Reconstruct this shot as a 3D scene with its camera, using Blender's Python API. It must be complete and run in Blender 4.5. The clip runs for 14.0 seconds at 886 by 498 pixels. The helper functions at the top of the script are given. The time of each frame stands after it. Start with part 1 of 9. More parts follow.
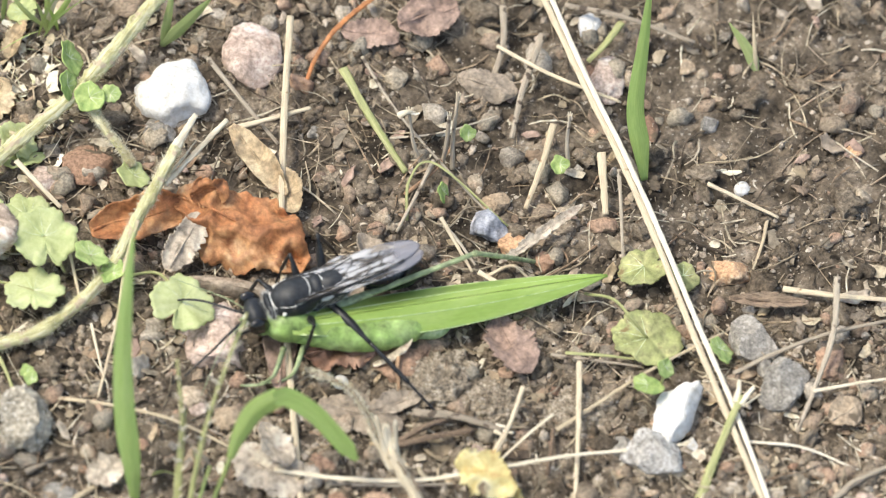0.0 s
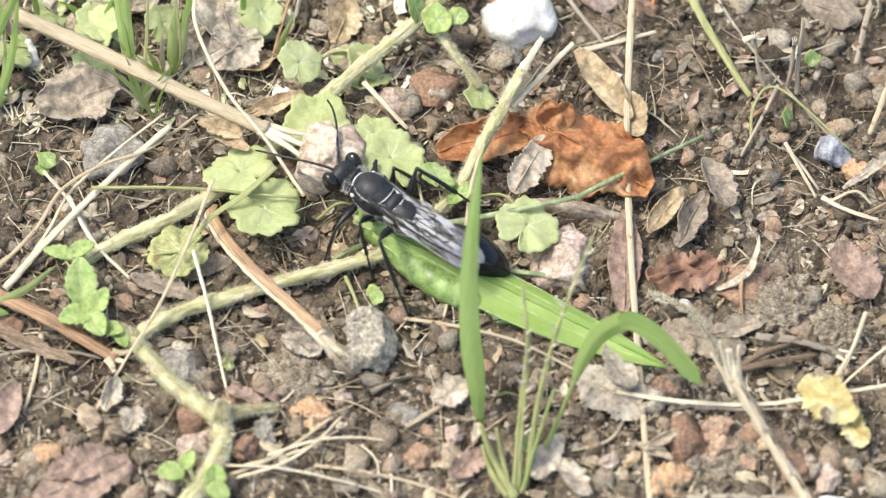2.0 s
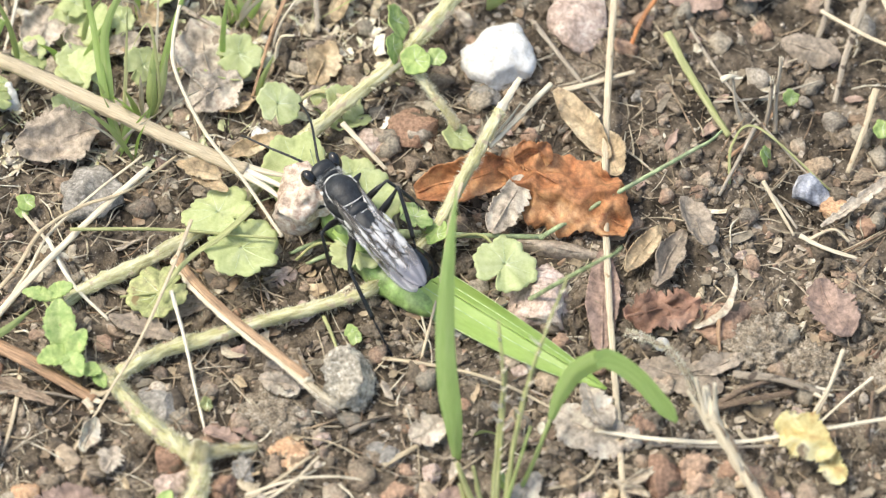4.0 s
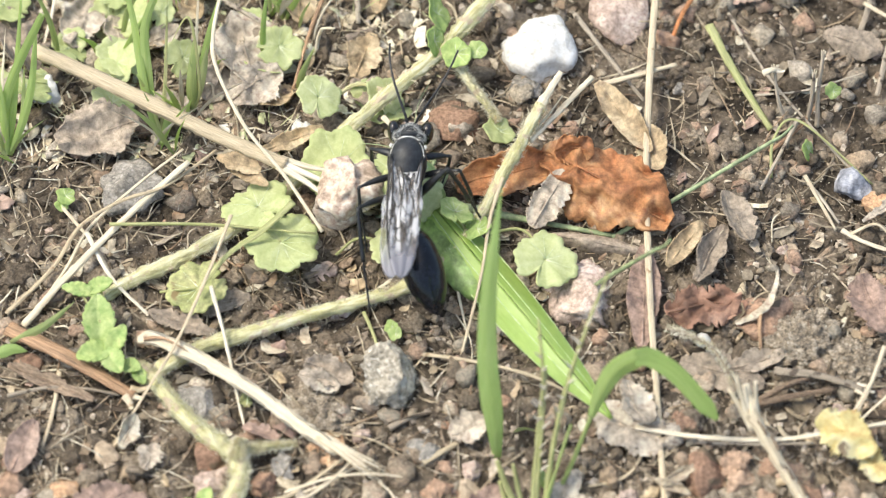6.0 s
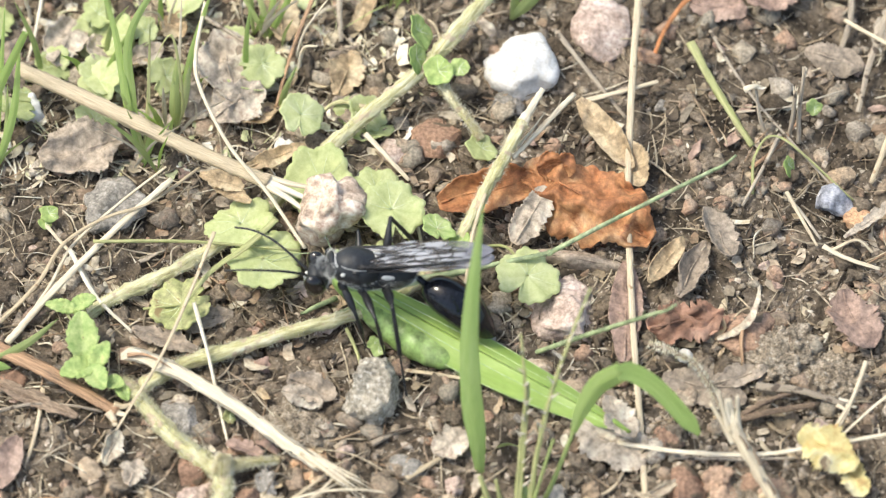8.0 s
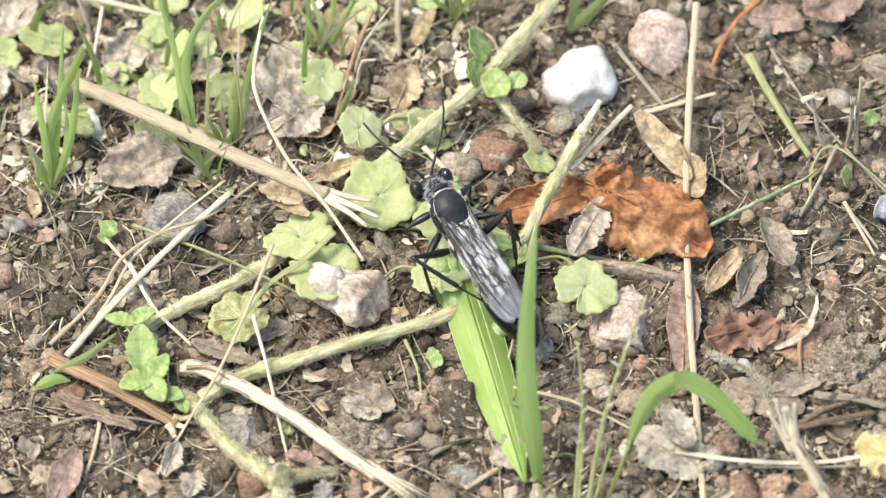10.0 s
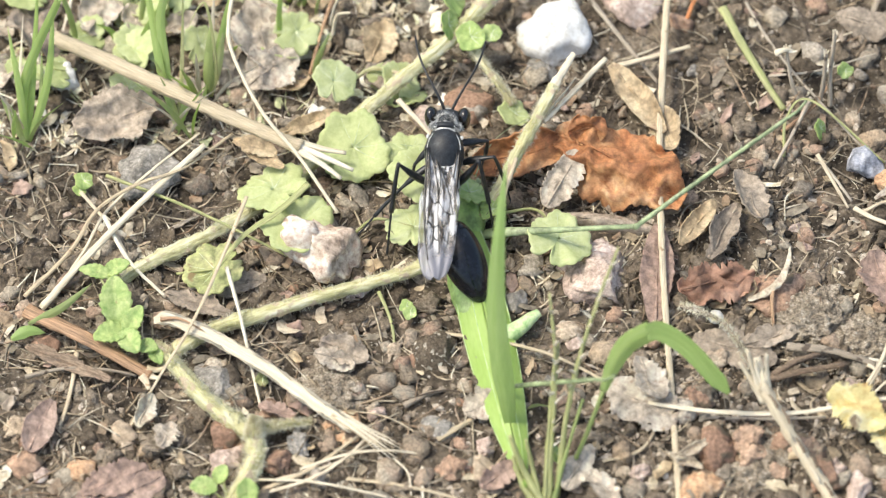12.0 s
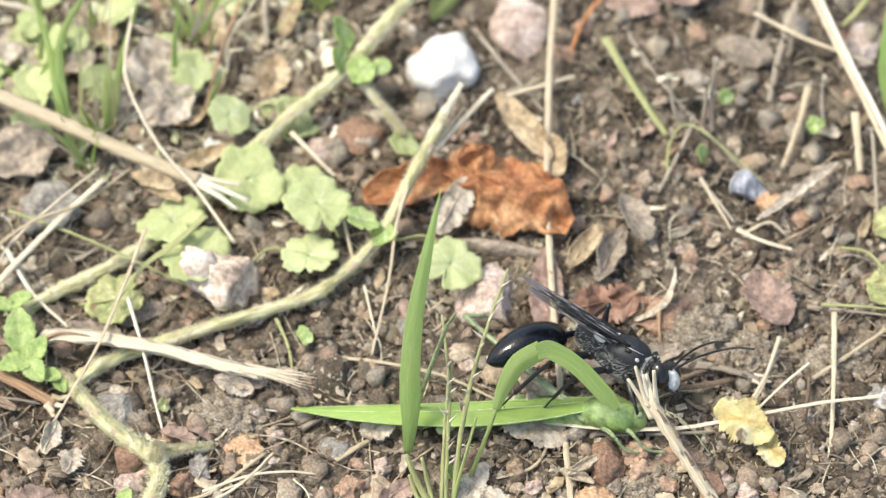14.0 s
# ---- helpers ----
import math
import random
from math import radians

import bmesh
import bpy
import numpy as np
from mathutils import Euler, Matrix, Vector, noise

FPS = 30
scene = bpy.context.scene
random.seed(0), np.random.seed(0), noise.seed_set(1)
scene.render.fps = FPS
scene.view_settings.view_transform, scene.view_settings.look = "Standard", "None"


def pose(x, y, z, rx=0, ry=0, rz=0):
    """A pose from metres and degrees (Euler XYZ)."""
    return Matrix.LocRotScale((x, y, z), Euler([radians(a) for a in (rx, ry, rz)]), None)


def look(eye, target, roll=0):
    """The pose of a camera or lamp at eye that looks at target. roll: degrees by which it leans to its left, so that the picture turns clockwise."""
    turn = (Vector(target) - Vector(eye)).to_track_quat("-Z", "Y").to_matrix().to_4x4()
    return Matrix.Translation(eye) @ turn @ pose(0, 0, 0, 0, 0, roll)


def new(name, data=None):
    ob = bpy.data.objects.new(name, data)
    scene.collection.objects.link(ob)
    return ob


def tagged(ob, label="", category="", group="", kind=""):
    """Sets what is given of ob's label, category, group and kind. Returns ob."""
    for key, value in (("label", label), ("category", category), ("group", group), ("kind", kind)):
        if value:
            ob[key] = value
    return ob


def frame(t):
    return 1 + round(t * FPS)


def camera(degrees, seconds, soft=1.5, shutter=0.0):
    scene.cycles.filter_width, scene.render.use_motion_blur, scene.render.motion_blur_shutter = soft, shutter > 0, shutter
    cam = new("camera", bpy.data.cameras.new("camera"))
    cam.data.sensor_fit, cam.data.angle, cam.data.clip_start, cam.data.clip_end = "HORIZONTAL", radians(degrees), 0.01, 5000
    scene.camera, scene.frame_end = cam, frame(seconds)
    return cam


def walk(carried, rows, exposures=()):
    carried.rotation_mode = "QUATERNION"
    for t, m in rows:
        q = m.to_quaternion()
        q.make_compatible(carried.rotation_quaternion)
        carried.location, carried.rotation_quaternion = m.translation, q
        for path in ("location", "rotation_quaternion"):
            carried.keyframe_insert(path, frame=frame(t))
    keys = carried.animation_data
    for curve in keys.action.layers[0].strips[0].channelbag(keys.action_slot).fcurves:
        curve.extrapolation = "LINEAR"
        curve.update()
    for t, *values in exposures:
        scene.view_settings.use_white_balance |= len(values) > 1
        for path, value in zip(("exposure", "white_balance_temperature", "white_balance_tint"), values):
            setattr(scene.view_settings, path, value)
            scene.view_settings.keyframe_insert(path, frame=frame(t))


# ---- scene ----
cam = camera(7.5, 14.0, 1.2)
PATH = [
    (0.0, look((0.00020, -0.45929, 0.71350), (0.04428, 0.00768, 0.00000), 3.973)),
    (0.5, look((-0.00531, -0.46125, 0.71391), (0.03711, 0.00093, 0.00000), 3.941)),
    (1.0, look((-0.00887, -0.46070, 0.71599), (0.02434, -0.00017, 0.00000), 3.062)),
    (1.5, look((-0.00776, -0.45842, 0.71939), (0.01094, -0.00178, 0.00000), 1.799)),
    (2.0, look((-0.00488, -0.45824, 0.72052), (0.00058, -0.00363, 0.00000), 0.601)),
    (2.5, look((0.00334, -0.46064, 0.71960), (0.00086, -0.00260, 0.00000), -0.478)),
    (3.0, look((0.00000, -0.45857, 0.72115), (0.00000, 0.00016, 0.00000), -0.399)),
    (3.5, look((0.00507, -0.46228, 0.71923), (0.00228, 0.00218, 0.00000), -0.715)),
    (3.7, look((0.00596, -0.46378, 0.71875), (0.00334, 0.00263, 0.00000), -0.609)),
    (6.0, look((0.00955, -0.45165, 0.72335), (-0.00181, 0.00157, 0.00000), -1.440)),
    (6.5, look((0.01043, -0.44988, 0.72565), (0.00026, 0.00413, -0.00000), -1.540)),
    (7.0, look((0.01271, -0.45879, 0.72148), (0.00527, 0.00275, 0.00000), -1.202)),
    (7.5, look((0.01202, -0.45677, 0.72280), (0.00495, 0.00534, 0.00000), -1.172)),
    (8.0, look((0.01023, -0.45602, 0.72327), (0.00039, 0.00406, 0.00000), -1.370)),
    (8.2, look((0.01123, -0.45918, 0.72213), (-0.00121, 0.00321, 0.00000), -1.625)),
    (10.3, look((0.01739, -0.46501, 0.71960), (-0.00666, 0.00599, 0.00000), -3.147)),
    (10.5, look((0.01829, -0.46238, 0.72260), (-0.00595, 0.00889, 0.00000), -3.181)),
    (11.0, look((0.02256, -0.47000, 0.71730), (-0.00215, 0.00840, 0.00000), -3.257)),
    (11.5, look((0.02220, -0.47412, 0.71566), (-0.00182, 0.00741, 0.00000), -3.497)),
    (12.0, look((0.02290, -0.46943, 0.71854), (-0.00370, -0.00132, 0.00000), -3.403)),
    (12.5, look((0.02029, -0.48060, 0.74285), (0.00103, -0.00376, 0.00000), -3.346)),
    (13.0, look((0.02330, -0.47841, 0.74280), (0.00435, 0.00648, -0.00000), -3.408)),
    (13.5, look((0.02022, -0.48439, 0.73882), (0.00651, 0.00817, -0.00000), -3.042)),
    (14.0, look((0.02423, -0.49079, 0.73252), (0.01008, 0.00247, -0.00000), -3.090)),
]
walk(cam, PATH, exposures=[(0.0, 0.86, 7000, 5), (1.5, 0.9, 7000, 5), (14.0, 0.9, 7000, 5)])
cam.data.dof.use_dof = True
cam.data.dof.focus_distance = 0.856
cam.data.dof.aperture_fstop = 19.0

# ---- light: a bright hazy sky with a wide soft sun ----
world = bpy.data.worlds.new("sky")
scene.world = world
world.use_nodes = True
wn, wl = world.node_tree.nodes, world.node_tree.links
sky = wn.new("ShaderNodeTexSky")
sky.sky_type, sky.sun_disc = "NISHITA", False
sky.sun_elevation, sky.sun_rotation = radians(62), radians(-80)
sky.dust_density, sky.air_density = 3.0, 1.0
wl.new(sky.outputs[0], wn["Background"].inputs[0])
wn["Background"].inputs[1].default_value = 0.15
sun = new("sun", bpy.data.lights.new("sun", "SUN"))
sun.data.energy, sun.data.angle, sun.data.color = 1.5, radians(14), (1.0, 0.97, 0.92)
sun.matrix_world = look((-0.46, 0.08, 0.88), (0, 0, 0))


# ---- materials ----
def mat(name, colours, scale=300.0, rough=0.7, bump=0.3, detail=6.0, island=0.0, per_object=0.0,
        translucent=0.0, metal=0.0, stretch=(1, 1, 1), spots=None, spot_scale=900.0, spot_size=0.62, coat=0.0, bump_scale=3.0,
        spec=0.5, dist=0.0003, streak=False, fine_mix=0.6):
    """Base colour from a ramp over two scales of noise, with fine relief."""
    m = bpy.data.materials.new(name)
    m.use_nodes = True
    nd, ln = m.node_tree.nodes, m.node_tree.links
    bsdf = nd["Principled BSDF"]
    tc = nd.new("ShaderNodeTexCoord")
    mp = nd.new("ShaderNodeMapping")
    mp.inputs["Scale"].default_value = stretch
    ln.new(tc.outputs["UV" if streak else "Object"], mp.inputs["Vector"])
    n1 = nd.new("ShaderNodeTexNoise")
    n1.inputs["Scale"].default_value, n1.inputs["Detail"].default_value, n1.inputs["Roughness"].default_value = scale, detail, 0.65
    ln.new(mp.outputs[0], n1.inputs["Vector"])
    n2 = nd.new("ShaderNodeTexNoise")
    n2.inputs["Scale"].default_value, n2.inputs["Detail"].default_value, n2.inputs["Roughness"].default_value = scale * bump_scale, 7.0, 0.68
    ln.new(mp.outputs[0], n2.inputs["Vector"])
    value = n1.outputs[0]
    for amount, source in ((island, "ShaderNodeNewGeometry"), (per_object, "ShaderNodeObjectInfo")):
        if amount:
            g = nd.new(source)
            mix = nd.new("ShaderNodeMix")
            mix.inputs[0].default_value = amount
            ln.new(value, mix.inputs[2])
            ln.new(g.outputs["Random Per Island" if source.endswith("Geometry") else "Random"], mix.inputs[3])
            value = mix.outputs[0]
    ramp = nd.new("ShaderNodeValToRGB")
    el = ramp.color_ramp.elements
    lo, hi = (0.34, 0.66) if not (island or per_object) else (0.15, 0.85)
    while len(el) < len(colours):
        el.new(0.5)
    for i, c in enumerate(colours):
        el[i].position = lo + (hi - lo) * i / max(1, len(colours) - 1)
        el[i].color = (*c, 1)
    ln.new(value, ramp.inputs[0])
    colour = ramp.outputs[0]
    fine = nd.new("ShaderNodeMix")
    fine.data_type, fine.blend_type = "RGBA", "OVERLAY"
    fine.inputs[0].default_value = fine_mix
    crisp = nd.new("ShaderNodeMapRange")
    crisp.inputs[1].default_value, crisp.inputs[2].default_value = 0.3, 0.7
    ln.new(n2.outputs[0], crisp.inputs[0])
    ln.new(colour, fine.inputs[6])
    ln.new(crisp.outputs[0], fine.inputs[7])
    colour = fine.outputs[2]
    if spots:
        sp = nd.new("ShaderNodeTexNoise")
        sp.inputs["Scale"].default_value, sp.inputs["Detail"].default_value = spot_scale, 3.0
        ln.new(tc.outputs["Object"], sp.inputs["Vector"])
        st = nd.new("ShaderNodeMapRange")
        st.inputs[1].default_value, st.inputs[2].default_value = spot_size, spot_size + 0.06
        ln.new(sp.outputs[0], st.inputs[0])
        sm = nd.new("ShaderNodeMix")
        sm.data_type = "RGBA"
        ln.new(st.outputs[0], sm.inputs[0])
        ln.new(colour, sm.inputs[6])
        sm.inputs[7].default_value = (*spots, 1)
        colour = sm.outputs[2]
    ln.new(colour, bsdf.inputs["Base Color"])
    bsdf.inputs["Roughness"].default_value = rough
    bsdf.inputs["Metallic"].default_value = metal
    bsdf.inputs["Coat Weight"].default_value = coat
    bsdf.inputs["Specular IOR Level"].default_value = spec
    if bump:
        b = nd.new("ShaderNodeBump")
        b.inputs["Strength"].default_value, b.inputs["Distance"].default_value = bump, dist
        ln.new(n2.outputs[0], b.inputs["Height"])
        ln.new(b.outputs[0], bsdf.inputs["Normal"])
    if translucent:
        tr = nd.new("ShaderNodeBsdfTranslucent")
        ln.new(colour, tr.inputs[0])
        ms = nd.new("ShaderNodeMixShader")
        ms.inputs[0].default_value = translucent
        ln.new(bsdf.outputs[0], ms.inputs[1])
        ln.new(tr.outputs[0], ms.inputs[2])
        ln.new(ms.outputs[0], nd["Material Output"].inputs[0])
    return m


SOIL = mat("soil", [(0.03, 0.024, 0.018), (0.095, 0.076, 0.056), (0.19, 0.152, 0.113), (0.37, 0.305, 0.235)], 150, 0.95, 0.9, 10, spots=(0.58, 0.52, 0.43), spot_scale=1700, spot_size=0.64, spec=0.2, dist=0.0007, bump_scale=9)
GRAVEL = mat("gravel", [(0.10, 0.08, 0.06), (0.25, 0.20, 0.145), (0.37, 0.275, 0.20), (0.27, 0.24, 0.19), (0.43, 0.36, 0.27), (0.38, 0.25, 0.175), (0.18, 0.155, 0.125), (0.54, 0.47, 0.38)], 500, 0.85, 0.8, 6, island=0.7, spec=0.3, bump_scale=5)
CLOD = mat("soil_clod", [(0.08, 0.063, 0.046), (0.21, 0.166, 0.12), (0.33, 0.268, 0.20), (0.46, 0.385, 0.30)], 420, 0.95, 0.9, 8, island=0.45, spec=0.2, dist=0.0006, bump_scale=5, spots=(0.52, 0.46, 0.38), spot_scale=2600, spot_size=0.66)
DUST = mat("dry_crust", [(0.17, 0.135, 0.10), (0.30, 0.245, 0.185), (0.42, 0.355, 0.275), (0.52, 0.45, 0.36)], 700, 0.95, 0.6, 5, island=0.6, spec=0.2)
MOUND = mat("soil_mound", [(0.18, 0.145, 0.108), (0.33, 0.27, 0.20), (0.46, 0.385, 0.295), (0.58, 0.50, 0.40)], 800, 0.95, 1.0, 9, spec=0.2, dist=0.0006, bump_scale=4, spots=(0.62, 0.57, 0.48), spot_scale=1500, spot_size=0.66)
LUMP = mat("soil_lump", [(0.06, 0.047, 0.034), (0.14, 0.11, 0.08), (0.24, 0.195, 0.145), (0.38, 0.315, 0.245)], 900, 0.95, 0.9, 9, per_object=0.35, spec=0.2, dist=0.0006, bump_scale=4)
CRUMB = mat("crumb", [(0.025, 0.02, 0.015), (0.08, 0.063, 0.046), (0.20, 0.16, 0.117), (0.32, 0.265, 0.195), (0.20, 0.155, 0.115), (0.62, 0.54, 0.44)], 700, 0.95, 0.5, 4, island=0.7, spec=0.2)
LITTER_PALE = mat("pale_litter", [(0.30, 0.24, 0.15), (0.55, 0.47, 0.33), (0.70, 0.63, 0.48), (0.78, 0.73, 0.60), (0.48, 0.50, 0.27)], 300, 0.8, 0.3, 5, island=0.8)
LITTER = mat("litter", [(0.07, 0.05, 0.034), (0.31, 0.245, 0.16), (0.20, 0.17, 0.13), (0.50, 0.42, 0.29), (0.24, 0.155, 0.095), (0.62, 0.56, 0.43)], 300, 0.8, 0.4, 5, island=0.8)
STONE_GREY = mat("grey_stone", [(0.19, 0.175, 0.15), (0.30, 0.275, 0.24), (0.42, 0.385, 0.34)], 450, 0.85, 0.7, 8, spots=(0.5, 0.46, 0.42), spot_scale=1500, spec=0.3, bump_scale=5)
STONE_PALE = mat("pale_grey_stone", [(0.29, 0.255, 0.20), (0.43, 0.385, 0.31), (0.57, 0.515, 0.425)], 450, 0.85, 1.0, 9, spots=(0.70, 0.66, 0.58), spot_scale=1500, spot_size=0.6, spec=0.3, bump_scale=4, dist=0.0005)
STONE_PITTED = mat("pitted_stone", [(0.40, 0.37, 0.33), (0.56, 0.53, 0.49), (0.70, 0.67, 0.63)], 500, 0.85, 1.0, 8, spots=(0.28, 0.25, 0.22), spot_scale=900, spot_size=0.6, spec=0.3, bump_scale=4, dist=0.0006)
STONE_WHITE = mat("white_stone", [(0.60, 0.58, 0.54), (0.74, 0.72, 0.68), (0.82, 0.80, 0.77)], 350, 0.8, 0.5, 7, spec=0.3, bump_scale=5)
STONE_PINK = mat("pink_stone", [(0.338, 0.243, 0.196), (0.52, 0.405, 0.336), (0.676, 0.567, 0.504)], 300, 0.8, 0.6, 7, spots=(0.60, 0.53, 0.46), spot_scale=700, spot_size=0.66, spec=0.35, bump_scale=6)
STONE_CHALK = mat("pinkish_white_stone", [(0.40, 0.28, 0.20), (0.58, 0.465, 0.37), (0.74, 0.66, 0.57)], 130, 0.8, 0.7, 8, spots=(0.40, 0.27, 0.20), spot_scale=330, spot_size=0.64, spec=0.35, bump_scale=8)
STONE_BROWN = mat("brown_stone", [(0.22, 0.13, 0.09), (0.37, 0.235, 0.16), (0.50, 0.36, 0.26)], 350, 0.85, 0.8, 8, per_object=0.5, spots=(0.15, 0.115, 0.08), spot_scale=420, spot_size=0.57, spec=0.3, bump_scale=6)
STONE_TAN = mat("tan_stone", [(0.28, 0.20, 0.13), (0.42, 0.32, 0.22), (0.56, 0.46, 0.35)], 350, 0.85, 0.8, 8, per_object=0.5, spots=(0.17, 0.13, 0.09), spot_scale=420, spot_size=0.57, spec=0.3, bump_scale=6)
STONE_ORANGE = mat("orange_stone", [(0.44, 0.25, 0.14), (0.58, 0.37, 0.22), (0.68, 0.52, 0.37)], 350, 0.8, 0.7, 8, spots=(0.20, 0.14, 0.09), spot_scale=420, spot_size=0.58, spec=0.35, bump_scale=6)
STONE_BLUE = mat("blue_grey_stone", [(0.10, 0.11, 0.14), (0.30, 0.31, 0.35), (0.55, 0.55, 0.57)], 450, 0.7, 0.5, 6)
STRAW = mat("straw", [(0.40, 0.315, 0.20), (0.56, 0.465, 0.32), (0.68, 0.595, 0.45)], 2400, 0.6, 0.35, 5, per_object=0.45, spots=(0.3, 0.2, 0.11), spot_scale=700, spot_size=0.68, stretch=(0.05, 1, 1), streak=True, fine_mix=0.4)
STRAW_WHITE = mat("bleached_straw", [(0.50, 0.41, 0.27), (0.70, 0.62, 0.47), (0.83, 0.78, 0.67)], 2400, 0.6, 0.35, 5, per_object=0.3, stretch=(0.05, 1, 1), streak=True, fine_mix=0.4)
STRAW_GREY = mat("weathered_twig", [(0.24, 0.195, 0.145), (0.38, 0.32, 0.245), (0.52, 0.455, 0.36)], 2400, 0.8, 0.5, 6, per_object=0.4, stretch=(0.05, 1, 1), streak=True, fine_mix=0.4, spots=(0.10, 0.075, 0.055), spot_scale=600, spot_size=0.6)
STRAW_BROWN = mat("brown_straw", [(0.24, 0.135, 0.075), (0.38, 0.235, 0.135), (0.52, 0.36, 0.22)], 1300, 0.65, 0.4, 6, per_object=0.3, stretch=(0.05, 1, 1), streak=True, fine_mix=0.9)
RUST = mat("rust_straw", [(0.40, 0.15, 0.05), (0.52, 0.23, 0.09)], 200, 0.6, 0.3, 5)
STALK_GREEN = mat("pale_green_stalk", [(0.30, 0.33, 0.12), (0.42, 0.43, 0.19), (0.52, 0.50, 0.27)], 2400, 0.55, 0.3, 5, translucent=0.15, stretch=(0.05, 1, 1), streak=True, fine_mix=0.4)
STEM = mat("hairy_stem", [(0.448, 0.429, 0.196), (0.65, 0.621, 0.356), (0.851, 0.802, 0.575)], 700, 0.65, 1.0, 6, spots=(0.58, 0.47, 0.33), spot_scale=500, spot_size=0.58, translucent=0.1, stretch=(0.2, 1, 1), streak=True)
HAIR = mat("stem_hair", [(0.682, 0.638, 0.462), (0.814, 0.77, 0.605)], 300, 0.6, 0.0)
LEAF_PALE = mat("pale_scalloped_leaf", [(0.475, 0.535, 0.215), (0.585, 0.64, 0.31), (0.71, 0.745, 0.46)], 380, 0.6, 0.35, 9, per_object=0.25, translucent=0.3, spots=(0.42, 0.40, 0.24), spot_scale=300, spot_size=0.68, fine_mix=0.25)
LEAF_VEIN = mat("leaf_vein", [(0.56, 0.64, 0.36), (0.68, 0.74, 0.48)], 300, 0.6, 0.0)
LEAF_BRIGHT = mat("bright_leaf", [(0.39, 0.53, 0.16), (0.49, 0.62, 0.23), (0.60, 0.70, 0.33)], 380, 0.5, 0.8, 9, per_object=0.25, translucent=0.35, fine_mix=0.4)
LEAF_OLIVE = mat("olive_leaf", [(0.27, 0.30, 0.11), (0.40, 0.42, 0.18), (0.50, 0.48, 0.24)], 260, 0.6, 0.4, 6, translucent=0.25, spots=(0.30, 0.22, 0.10), spot_scale=500, spot_size=0.63)
GRASS = mat("grass_blade", [(0.37, 0.52, 0.16), (0.46, 0.61, 0.22), (0.56, 0.69, 0.32)], 2400, 0.42, 0.12, 4, per_object=0.25, translucent=0.5, stretch=(0.05, 1, 1), streak=True, fine_mix=0.2)
GRASS_YOUNG = mat("young_grass", [(0.44, 0.58, 0.18), (0.54, 0.67, 0.26), (0.65, 0.74, 0.38)], 2400, 0.5, 0.1, 4, per_object=0.3, translucent=0.55, stretch=(0.05, 1, 1), streak=True, fine_mix=0.2)
GRASS_DULL = mat("dull_grass", [(0.38, 0.47, 0.17), (0.50, 0.58, 0.25), (0.62, 0.66, 0.38)], 2400, 0.55, 0.2, 4, per_object=0.4, translucent=0.45, stretch=(0.05, 1, 1), streak=True, fine_mix=0.2)
DEAD_ORANGE = mat("rust_dead_leaf", [(0.30, 0.115, 0.05), (0.48, 0.21, 0.09), (0.58, 0.30, 0.14), (0.66, 0.42, 0.25)], 130, 0.65, 0.5, 8, translucent=0.25, bump_scale=7)
DEAD_GREY = mat("grey_dead_leaf", [(0.20, 0.158, 0.12), (0.34, 0.277, 0.213), (0.50, 0.415, 0.325)], 180, 0.75, 0.5, 8, translucent=0.1, per_object=0.35, bump_scale=7)
DEAD_PINK = mat("pinkish_dead_leaf", [(0.26, 0.17, 0.13), (0.38, 0.265, 0.21), (0.48, 0.37, 0.30)], 180, 0.7, 0.4, 8, translucent=0.15, per_object=0.2, bump_scale=7)
DEAD_PALE = mat("pale_dead_leaf", [(0.38, 0.31, 0.24), (0.53, 0.45, 0.355), (0.66, 0.585, 0.48)], 180, 0.7, 0.5, 8, translucent=0.15, bump_scale=7)
DEAD_TAN = mat("tan_dead_leaf", [(0.38, 0.27, 0.155), (0.52, 0.40, 0.25), (0.62, 0.51, 0.35)], 160, 0.65, 0.4, 8, translucent=0.2, bump_scale=7)
DEAD_CREAM = mat("cream_dead_leaf", [(0.46, 0.38, 0.27), (0.60, 0.52, 0.40), (0.72, 0.65, 0.53)], 220, 0.65, 0.3, 7, translucent=0.2, bump_scale=5)
DEAD_YELLOW = mat("yellow_dead_leaf", [(0.58, 0.44, 0.17), (0.76, 0.65, 0.31), (0.84, 0.77, 0.50)], 180, 0.6, 0.4, 8, translucent=0.25, spots=(0.18, 0.13, 0.08), spot_scale=260, spot_size=0.60)
DEAD_RED = mat("red_dead_leaf", [(0.18, 0.095, 0.06), (0.30, 0.165, 0.11), (0.40, 0.26, 0.19)], 180, 0.65, 0.5, 8, translucent=0.15)
BARK = mat("bark_chip", [(0.12, 0.085, 0.06), (0.22, 0.155, 0.105), (0.34, 0.255, 0.18)], 240, 0.85, 0.7, 8, per_object=0.4, stretch=(1, 4, 4), bump_scale=5)


# ---- building helpers: meshes are given in millimetres ----
MM = 0.001


def part(name, bm, material, parent=None, label="", flat=False):
    bmesh.ops.scale(bm, vec=(MM, MM, MM), verts=bm.verts)
    bmesh.ops.recalc_face_normals(bm, faces=bm.faces)
    me = bpy.data.meshes.new(name)
    bm.to_mesh(me)
    bm.free()
    if not flat:
        me.polygons.foreach_set("use_smooth", [True] * len(me.polygons))
    me.materials.append(material)
    ob = new(name, me)
    ob.parent = parent
    if label:
        tagged(ob, label)
    return ob


def at(x, y, z, rx=0, ry=0, rz=0):
    """A pose from millimetres and degrees."""
    return pose(x * MM, y * MM, z * MM, rx, ry, rz)


